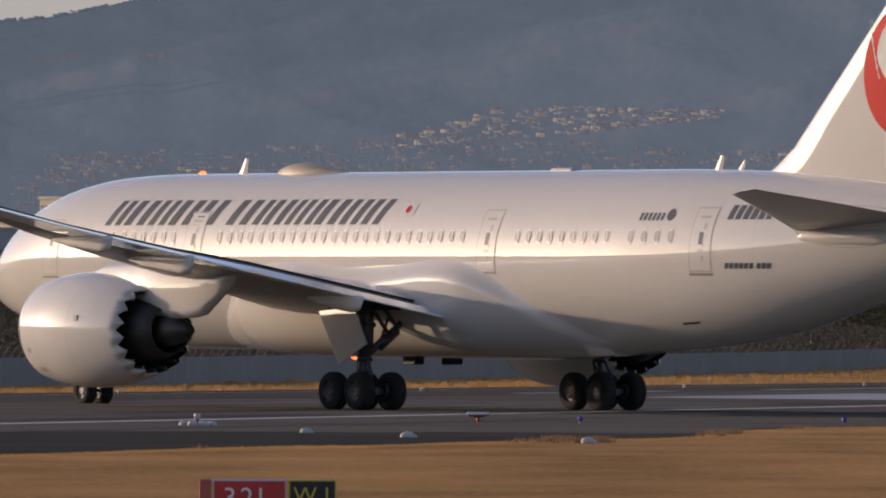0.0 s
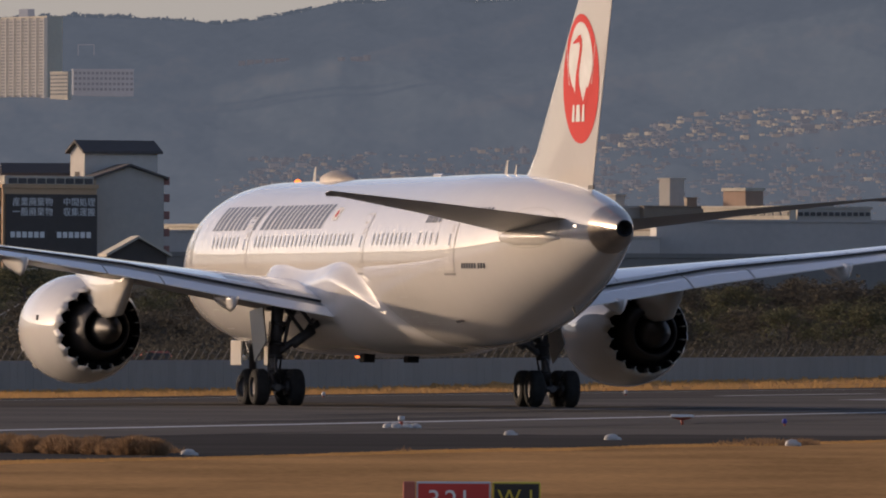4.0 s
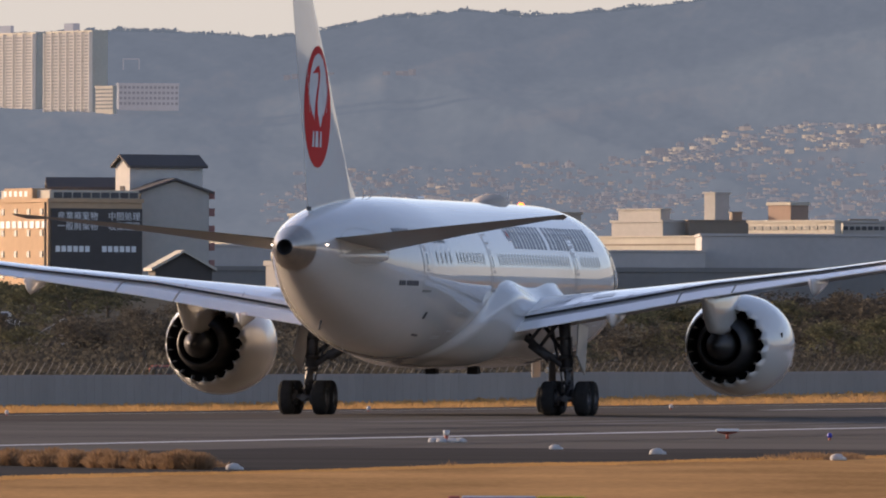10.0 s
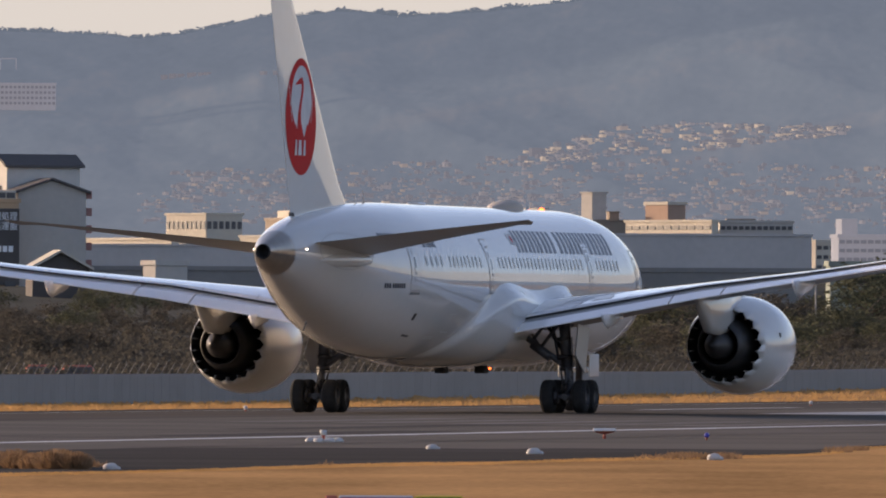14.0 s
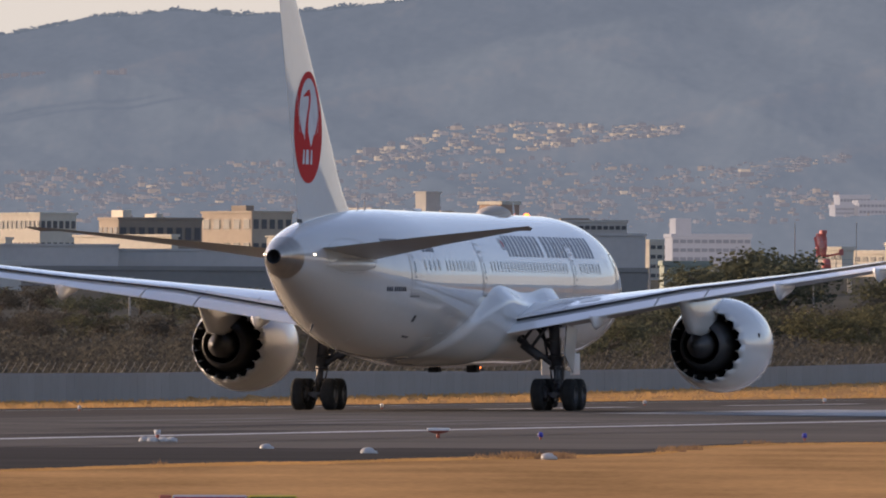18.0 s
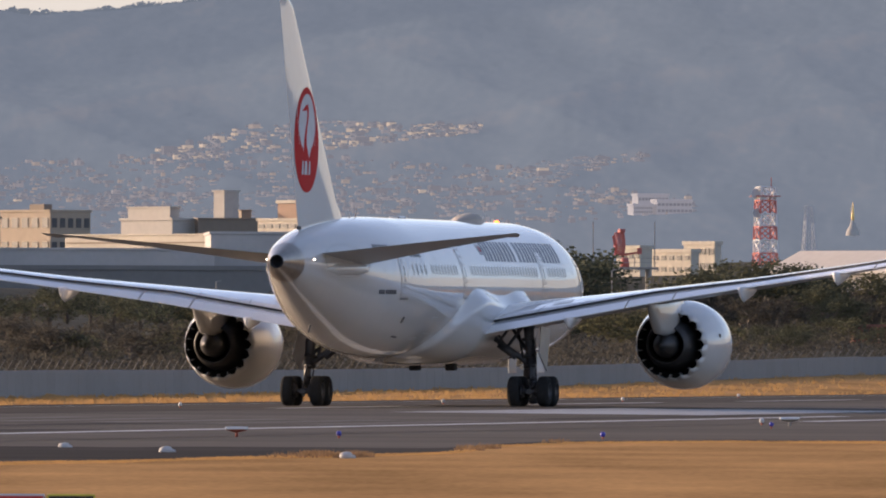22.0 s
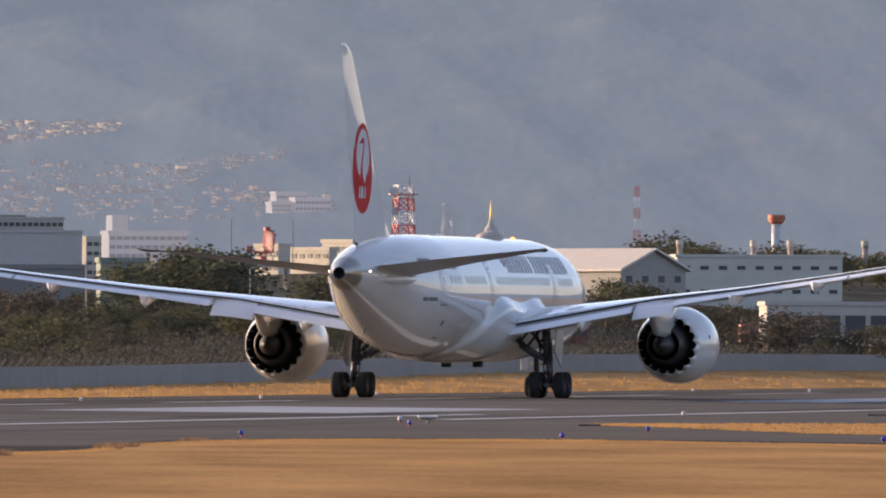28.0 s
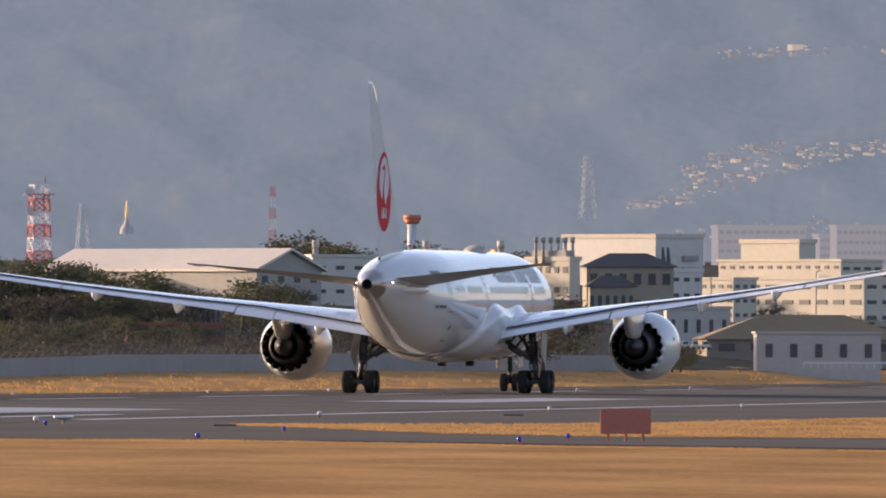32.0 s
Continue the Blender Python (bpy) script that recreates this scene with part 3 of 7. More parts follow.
# half span, leading edge y, wing's rear edge y, z of the crest, z at the rear edge, thickness
WING = [(2.2, 9.4, -0.6, 4.38, 3.52, 1.35), (3.2, 8.8, -0.72, 4.42, 3.62, 1.25), (7.0, 6.3, -0.95, 4.72, 4.28, 0.95), (10.4, 4.1, -1.25, 5.03, 4.86, 0.74), (14.8, 1.2, -2.75, 5.45, 5.34, 0.56),
        (20.0, -2.3, -4.7, 6.08, 6.02, 0.42), (25.5, -6.1, -7.0, 6.86, 6.84, 0.24), (26.6, -7.0, -8.9, 7.03, 7.01, 0.2), (28.4, -9.1, -10.6, 7.3, 7.29, 0.13), (30.0, -12.0, -12.7, 7.55, 7.55, 0.05)]
# flap's trailing edge: half span, y, z
FLAP = [(3.2, -2.35, 3.05), (7.0, -2.6, 3.72), (10.4, -2.85, 4.33), (14.8, -4.05, 5.0), (20.0, -6.0, 5.72), (25.5, -8.0, 6.56), (26.4, -8.9, 6.77)]


def wing_ring(x, side):
    le, te, crest, rear, th = interp(WING, x)
    c = le - te
    out = []
    top = [(0.0, 0.0), (0.02, 0.3), (0.07, 0.6), (0.15, 0.83), (0.28, 0.98), (0.40, 1.0), (0.55, 0.9), (0.72, 0.62), (0.88, 0.28), (1.0, 0.0)]
    zle = crest - th * 0.62
    for f, k in top:
        base = zle + (rear - zle) * f
        # crest height over the line from the nose to the rear edge
        lift = crest - (zle + (rear - zle) * 0.4)
        out.append((side * x, le - c * f, base + lift * k))
    gap = 0.03 + 0.06 * min(1.0, c / 8)
    out.append((side * x, te + 0.02, rear - gap))
    for f, k in [(0.86, 0.5), (0.7, 0.86), (0.5, 1.0), (0.3, 0.95), (0.14, 0.7), (0.05, 0.42), (0.012, 0.2)]:
        base = zle + (rear - gap - zle) * f
        out.append((side * x, le - c * f, base - th * 0.36 * k))
    return out


def wings():
    for side in (-1, 1):
        xs = [2.2, 3.2] + steps(4, 26.4, 28) + [27, 27.8, 28.6, 29.4, 30.0]
        bm = bmesh.new()
        rings = [wing_ring(x, side) for x in xs]
        vr = loft(bm, rings, cap0=True, cap1=True)
        n = len(rings[0])
        bm.faces.ensure_lookup_table()
        for a, f in enumerate(bm.faces):
            if a < (len(xs) - 1) * n:
                col = a % n
                # rear face over the flaps is painted near-black for the gap's shadow
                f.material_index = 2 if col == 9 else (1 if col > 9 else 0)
                f.smooth = col not in (9,)
        bmesh.ops.recalc_face_normals(bm, faces=bm.faces[:])
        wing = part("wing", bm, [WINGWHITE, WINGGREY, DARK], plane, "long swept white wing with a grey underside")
        # flaps, flaperon, aileron
        for nm, a, b in (("inboard_flap", 3.25, 9.35), ("flaperon", 9.42, 11.45), ("outboard_flap", 11.52, 20.6), ("aileron", 20.7, 25.9)):
            hinge = Vector((side * (a + b) / 2, interp(WING, (a + b) / 2)[1], interp(WING, (a + b) / 2)[3] - 0.1))
            bm = bmesh.new()
            rings = []
            for x in steps(a, b, 6):
                le, te, crest, rear, th = interp(WING, x)
                fy, fz = interp(FLAP, x)
                zt = rear - 0.075 - 0.02 * min(1, (te - fy))
                thick = 0.3 * min(1.0, (te - fy) / 1.6)
                mid = (te * 0.55 + fy * 0.45, zt * 0.55 + fz * 0.45 + thick * 0.22)
                ring = [(te + 0.35, zt - 0.02), (te + 0.1, zt + 0.0), mid, (fy, fz + 0.02), (fy, fz - 0.02), ((te + fy) / 2, (zt + fz) / 2 - thick * 0.55), (te + 0.2, zt - thick)]
                rings.append([Vector((side * x, y, z)) - hinge for y, z in ring])
            loft(bm, rings, cap0=True, cap1=True)
            bmesh.ops.recalc_face_normals(bm, faces=bm.faces[:])
            ob = part(nm, bm, WINGWHITE, plane, "white trailing-edge panel", Matrix.Translation(hinge))
            if nm == "flaperon":
                FLAPERONS.append((ob, hinge, side))
        # end plate of the inboard flap, and the seam that runs forward from it over the root
        le, te, crest, rear, th = interp(WING, 3.2)
        fy, fz = interp(FLAP, 3.2)
        plate = [(te + 0.3, rear + 0.12), (te - 0.6, rear - 0.12), (fy - 0.12, fz + 0.06), (fy - 0.05, fz - 0.16), (te - 0.2, rear - 0.62)]
        bm = bmesh.new()
        loft(bm, [[(side * (3.14 + dx), y, z) for y, z in plate] for dx in (0.0, 0.08)], cap0=True, cap1=True)
        bmesh.ops.recalc_face_normals(bm, faces=bm.faces[:])
        part("flap_end_plate", bm, WINGWHITE, plane, "white plate closing the end of the flap")

        def wing_top(x, f):
            le, te, crest, rear, th = interp(WING, x)
            zle = crest - th * 0.62
            k = interp([(0.0, 0.0), (0.02, 0.3), (0.07, 0.6), (0.15, 0.83), (0.28, 0.98), (0.40, 1.0), (0.55, 0.9), (0.72, 0.62), (0.88, 0.28), (1.0, 0.0)], f)[0]
            return Vector((side * x, le + (te - le) * f, zle + (rear - zle) * f + (crest - zle - (rear - zle) * 0.4) * k))

        bm = bmesh.new()
        line = [wing_top(3.25 + 2.4 * k / 12, 0.985 - 0.30 * math.sin(math.pi * k / 24)) for k in range(13)]
        loft(bm, [[p + Vector((0, d, 0.02)) for p in line] for d in (-0.03, 0.03)], close=False)
        part("root_seam", bm, SILL, plane)
        # spoiler joints and small panels on the upper skin
        for x in (5.2, 7.2, 9.3, 12.9, 14.9, 16.9, 18.9):
            bm = bmesh.new()
            line = [wing_top(x + 0.04 * k, 0.985 - 0.05 * k) for k in range(4)]
            loft(bm, [[p + Vector((d, 0, 0.018)) for p in line] for d in (-0.018, 0.018)], close=False)
            part("spoiler_joint", bm, SILL, plane)
        bm = bmesh.new()
        loft(bm, [[wing_top(x, f) + Vector((0, 0, 0.018)) for f in (0.70, 0.76, 0.82)] for x in (5.6, 6.0, 6.4)], close=False)
        part("access_panel", bm, JOINT, plane)
        # flap track pods
        for x, ln, dp in ((6.9, 1.7, 0.42), (14.6, 2.3, 0.5), (18.9, 2.0, 0.42)):
            fy, fz = interp(FLAP, x)
            rear = interp(WING, x)[3]
            bm = bmesh.new()
            rings = []
            for k, w, d in ((0.0, 0.05, 0.12), (0.06, 0.17, 0.5), (0.2, 0.24, 0.62), (0.45, 0.24, 0.5), (0.75, 0.2, 0.34), (1.0, 0.05, 0.1)):
                yy = fy - 0.22 + (ln + 1.4) * k
                zz = fz + 0.02
                dd = d * dp / 0.5
                rings.append([(side * x + w * c, yy, zz - dd * h) for c, h in ((1, -0.1), (-1, -0.1), (-0.85, 0.3), (-0.4, 0.75), (0, 1), (0.4, 0.75), (0.85, 0.3))])
            loft(bm, rings, cap0=True, cap1=True)
            bmesh.ops.recalc_face_normals(bm, faces=bm.faces[:])
            part("flap_track_pod", bm, WINGWHITE, plane, "white pointed flap track pod", smooth=True)





def surface_fin(y, z):
    """Half thickness of the fin at a place on it."""
    k = (z - 7.3) / (16.8 - 7.3)
    le, te = -15.6 - 10.1 * k, -24.2 - 3.6 * k
    c = min(max((le - y) / (le - te), 0.0), 1.0)
    t = 0.52 + (0.17 - 0.52) * k
    return t * 2.6 * (0.2969 * math.sqrt(c) - 0.126 * c - 0.3516 * c * c + 0.2843 * c ** 3 - 0.1015 * c ** 4)


def tail():
    bm = bmesh.new()
    rings = []
    for z in [7.0] + steps(7.3, 16.2, 14) + [16.5, 16.7, 16.82]:
        k = (z - 7.3) / 9.5
        le, te = -15.6 - 10.1 * k, -24.2 - 3.6 * k
        if z < 8.6:
            le += 1.9 * ((8.6 - z) / 1.6) ** 2
        if z > 16.2:
            le -= 1.1 * ((z - 16.2) / 0.62) ** 2
        t = 0.52 + (0.17 - 0.52) * k
        rings.append([(t * h, le + (te - le) * c, z) for c, h in airfoil(14)])
    loft(bm, rings, cap0=True, cap1=True)
    bmesh.ops.recalc_face_normals(bm, faces=bm.faces[:])
    fin = part("fin", bm, WHITE, plane, "tall white swept tail fin", smooth=True)
    bm = boxmesh(-0.02, 0.02, -24.35, -22.2, 7.28, 7.42)
    part("rudder_gap", bm, DARK, plane)

    def skin(name, rows, material, side, off, parent):
        bm = bmesh.new()
        loft(bm, [[(side * (surface_fin(y, z) + off), y, z) for y, z in r] for r in rows], close=False)
        return part(name, bm, material, parent)

    cy, cz = -22.9, 10.95
    for side in (-1, 1):
        disc = skin("red_disc", [[(cy + r * math.cos(2 * math.pi * i / 40), cz + r * math.sin(2 * math.pi * i / 40)) for i in range(41)] for r in (0.02, 0.7, 1.3, 1.8, 2.15)], RED, side, 0.012, plane)
        tagged(disc, "red disc emblem with a white bird-like shape")

        m = -side   # the same drawing on both sides

        def drawn(name, rows, material, off):
            return skin(name, [[(cy + m * a, cz + b) for a, b in r] for r in rows], material, side, off, disc)

        hollow = []
        for r in (0.02, 0.4, 0.75, 1.0):
            row = []
            for i in range(33):
                a = 2 * math.pi * i / 32
                sn, cs = math.sin(a), math.cos(a)
                w = 1.45 if sn > 0 else 1.45 * (1 - 0.55 * (-sn) ** 1.5)
                row.append((r * w * cs, 0.55 + r * (1.33 if sn > 0 else 1.45) * sn))
            hollow.append(row)
        drawn("white_hollow", hollow, PAINTW, 0.02)
        # red neck that bends back and forth, head with a long beak, body
        mid = [(0.05, -1.0), (0.22, -0.6), (0.34, -0.2), (0.32, 0.15), (0.18, 0.48), (0.0, 0.78), (-0.1, 1.05), (-0.06, 1.28), (0.08, 1.4)]
        wid = [0.62, 0.42, 0.24, 0.18, 0.15, 0.14, 0.14, 0.17, 0.17]
        drawn("curved_neck", [[(a - w, b), (a, b + 0.02), (a + w, b)] for (a, b), w in zip(mid, wid)], RED, 0.028)
        drawn("head", [[(-0.14, 1.22), (0.2, 1.2), (0.9, 1.16)], [(-0.1, 1.46), (0.24, 1.42), (0.9, 1.2)]], RED, 0.03)
        drawn("wing_base", [[(-1.25, -0.55), (-0.5, -0.9), (0.5, -0.9), (1.25, -0.55)], [(-0.75, -0.25), (-0.35, -0.75), (0.45, -0.75), (0.8, -0.25)]], RED, 0.026)
        for s in (-1, 1):
            for i in range(5):
                a0, b0 = s * (1.30 + 0.1 * i), -0.2 + 0.3 * i
                drawn("feather_gap", [[(a0 - 0.03, b0), (a0 + 0.03, b0)], [(a0 + s * 0.15, b0 + 0.36), (a0 + s * 0.15 + 0.02, b0 + 0.36)], [(a0 + s * 0.2, b0 + 0.7), (a0 + s * 0.2 + 0.015, b0 + 0.7)]], PAINTW, 0.024)
        for a0, w in ((0.95, 0.3), (0.5, 0.5), (-0.2, 0.3)):
            drawn("name_bar", [[(a0, -1.42), (a0 - w, -1.42)], [(a0 - 0.12, -0.86), (a0 - 0.1 - w * 0.7, -0.86)]], PAINTW, 0.034)
    # tailplane
    STAB = [(0.4, -18.2, -24.6, 5.72, 6.25, 0.40), (1.6, -19.2, -24.9, 5.86, 6.36, 0.34), (5.5, -22.6, -26.3, 6.48, 6.74, 0.21), (9.0, -25.6, -27.5, 6.96, 7.05, 0.11), (9.6, -26.4, -27.8, 6.95, 7.1, 0.1), (9.85, -27.2, -27.95, 7.05, 7.12, 0.04)]
    for side in (-1, 1):
        bm = bmesh.new()
        rings = []
        for x in [0.4, 1.2] + steps(1.8, 9.0, 10) + [9.3, 9.6, 9.78, 9.85]:
            le, te, z, zr, t = interp(STAB, x)
            rings.append([(side * x, le + (te - le) * c, z + (zr - z) * c + t * h) for c, h in airfoil(10)])
        vr = loft(bm, rings, cap0=True, cap1=True)
        bmesh.ops.recalc_face_normals(bm, faces=bm.faces[:])
        # faces that point down get the darker grey
        for f in bm.faces:
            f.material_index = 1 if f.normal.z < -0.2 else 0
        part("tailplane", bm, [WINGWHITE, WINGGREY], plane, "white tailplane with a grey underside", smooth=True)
        bm = bmesh.new()
        rings = []
        for y, w, h in ((-19.6, 0.05, 0.06), (-20.1, 0.12, 0.2), (-21.2, 0.15, 0.3), (-23.2, 0.14, 0.28), (-24.6, 0.08, 0.1)):
            x0 = hull_x(y, 5.7)
            rings.append([(side * (x0 + 0.02 + w * math.sin(a * math.pi / 6)) - side * 0.1, y, 5.68 + h * math.cos(a * math.pi / 6)) for a in range(12)])
        loft(bm, rings, cap0=True, cap1=True)
        part("tailplane_root", bm, WHITE, plane, smooth=True)


bm = boxmesh(-0.14, 0.03, -0.16, 0.35, -0.016, 0.016)
RIB = bpy.data.meshes.new("liner_rib")
bm.to_mesh(RIB)
bm.free()
RIB.materials.append(mat("liner_metal", (0.30, 0.29, 0.28), 0.35, 0.6, spread=0.1, size=0.3))


def engines():
    for side in (-1, 1):
        ex, ez = side * 9.85, 2.6
        bm = bmesh.new()
        n = 144
        prof = [(5.05, 1.48), (5.4, 1.57), (6.0, 1.71), (6.8, 1.84), (7.8, 1.91), (8.7, 1.90), (9.6, 1.82), (10.25, 1.70)]
        rings = []
        for j, (y, r) in enumerate(prof):
            ring = []
            for i in range(n):
                a = 2 * math.pi * i / n
                tooth = abs(((i * 18 / n) % 1.0) - 0.5) * 2
                yy = y - (0.36 * (1 - tooth) ** 0.8 if j == 0 else 0)
                rr = r - (0.07 * (1 - tooth) if j == 0 else 0)
                ring.append((ex + rr * math.cos(a), yy, ez + rr * math.sin(a)))
            rings.append(ring)
        inner = [[(ex + (p[0] - ex) * 0.975, p[1] + 0.01, ez + (p[2] - ez) * 0.975) for p in rings[0]]]
        loft(bm, inner + rings)
        cowl = part("nacelle", bm, NACELLE, plane, "glossy white engine nacelle with a toothed rear rim", smooth=True)
        bm = bmesh.new()
        lathe(bm, [(10.25, 1.70), (10.5, 1.61), (10.6, 1.5), (10.5, 1.4), (10.0, 1.36)], (ex, ez), 48)
        part("intake_lip", bm, CHROME, cowl, "polished metal intake lip", smooth=True)
        bm = bmesh.new()
        ring_d = inner[0]
        rr2 = [[(ex + (p[0] - ex) * f, y, ez + (p[2] - ez) * f) for p in inner[0]] for f, y in ((1.0, 5.35), (1.02, 6.2))]
        loft(bm, [ring_d] + rr2, cap1=True)
        part("fan_duct", bm, DARK, cowl, "dark fan duct with notched edge", smooth=True)
        # stiffened ribs seen inside the toothed rim
        for i in range(18):
            a = 2 * math.pi * (i + 0.5) / 18
            rib = part("liner_rib", RIB, None, cowl, at=pose(ex + 1.40 * math.cos(a), 5.0, ez + 1.40 * math.sin(a), 0, -math.degrees(a), 0))
        bm = bmesh.new()
        lathe(bm, [(10.0, 1.36), (8.8, 1.33)], (ex, ez), 40)
        bmesh.ops.contextual_create(bm, geom=[e for e in bm.edges if e.is_boundary and e.verts[0].co.y < 9 and e.verts[1].co.y < 9])
        part("fan", bm, DARK, cowl, "dark fan face")
        bm = bmesh.new()
        lathe(bm, [(6.1, 1.12), (5.2, 1.1), (4.5, 0.95), (3.95, 0.80), (3.93, 0.76), (4.5, 0.74)], (ex, ez), 40)
        part("core_cowl", bm, TITAN, cowl, "dark metal core cowl", smooth=True)
        bm = bmesh.new()
        lathe(bm, [(4.5, 0.56), (3.9, 0.54), (3.4, 0.42), (2.9, 0.22), (2.62, 0.05)], (ex, ez), 32)
        bmesh.ops.contextual_create(bm, geom=[e for e in bm.edges if e.is_boundary and e.verts[0].co.y < 2.8 and e.verts[1].co.y < 2.8])
        part("exhaust_plug", bm, TITAN, cowl, "dark metal exhaust cone", smooth=True)
        bm2 = boxmesh(ex + side * 1.795 - 0.03, ex + side * 1.795 + 0.03, 6.75, 6.93, ez + 0.3, ez + 0.48)
        part("cowl_vent", bm2, SOOT, cowl)
        for y0, r0, r1 in ((7.3, 1.882, 1.884), (9.25, 1.860, 1.858)):
            bm = bmesh.new()
            lathe(bm, [(y0, r0), (y0 + 0.03, r1)], (ex, ez), 72)
            part("cowl_seam", bm, JOINT, cowl, smooth=True)
        for a0, y0, w0, h0 in ((-2.35, 9.3, 0.28, 0.05), (-2.1, 8.1, 0.05, 0.22), (-1.9, 8.6, 0.2, 0.03), (-2.75, 9.7, 0.12, 0.05)):
            bm = bmesh.new()
            r0 = interp([(5.05, 1.48), (5.4, 1.57), (6.0, 1.71), (6.8, 1.84), (7.8, 1.91), (8.7, 1.90), (9.6, 1.82), (10.25, 1.70)], y0)[0] + 0.012
            loft(bm, [[(ex - side * r0 * math.cos(a0 + d), y, ez + r0 * math.sin(a0 + d)) for y in (y0 - w0, y0 + w0)] for d in (-h0, h0)], close=False)
            part("cowl_latch", bm, SEAM, cowl)
        # pylon
        bm = bmesh.new()
        rings = []
        for y, w, zb, zt in ((8.6, 0.06, 4.3, 4.45), (7.6, 0.26, 4.1, 4.7), (6.0, 0.36, 3.6, 4.85), (5.0, 0.40, 3.1, 4.9), (4.3, 0.38, 2.95, 4.88), (3.5, 0.34, 2.98, 4.85), (2.6, 0.29, 3.03, 4.8), (2.0, 0.25, 3.12, 4.75), (1.2, 0.2, 3.6, 4.65), (0.2, 0.08, 4.2, 4.5)):
            rings.append([(ex + w * c, y, (zb + zt) / 2 + (zt - zb) / 2 * s) for c, s in ((1, 0.7), (0.5, 1), (-0.5, 1), (-1, 0.7), (-1, -0.7), (-0.55, -1), (0.55, -1), (1, -0.7))])
        loft(bm, rings, cap0=True, cap1=True)
        bmesh.ops.recalc_face_normals(bm, faces=bm.faces[:])
        part("pylon", bm, NACELLE, plane, "white engine pylon under the wing", smooth=True)


WHEELS = []


def wheel_mesh(r, w, name):
    bm = bmesh.new()
    prof = [(-w / 2, r * 0.56), (-w / 2, r * 0.8), (-w * 0.42, r * 0.93), (-w * 0.25, r), (w * 0.25, r), (w * 0.42, r * 0.93), (w / 2, r * 0.8), (w / 2, r * 0.56)]
    n = 28
    loft(bm, [[(x, rr * math.cos(2 * math.pi * i / n), rr * math.sin(2 * math.pi * i / n)) for i in range(n)] for x, rr in prof])
    for x in (-w * 0.36, w * 0.36):
        s = 1 if x > 0 else -1
        loft(bm, [[(xx, rr * math.cos(2 * math.pi * i / n), rr * math.sin(2 * math.pi * i / n)) for i in range(n)] for xx, rr in ((s * w / 2, r * 0.56), (x * 0.9, r * 0.5), (x * 0.7, r * 0.3), (x * 1.05, r * 0.22), (x * 1.05, 0.02))], mi=1)
        for k in range(7):
            a = 2 * math.pi * k / 7
            tube(bm, (x * 0.75, r * 0.38 * math.cos(a), r * 0.38 * math.sin(a)), (x * 0.95, r * 0.38 * math.cos(a), r * 0.38 * math.sin(a)), r * 0.06, n=6, mi=1)
    bmesh.ops.recalc_face_normals(bm, faces=bm.faces[:])
    me = bpy.data.meshes.new(name)
    bm.to_mesh(me)
    bm.free()
    me.materials.append(RUBBER)
    me.materials.append(STEEL)
    return me


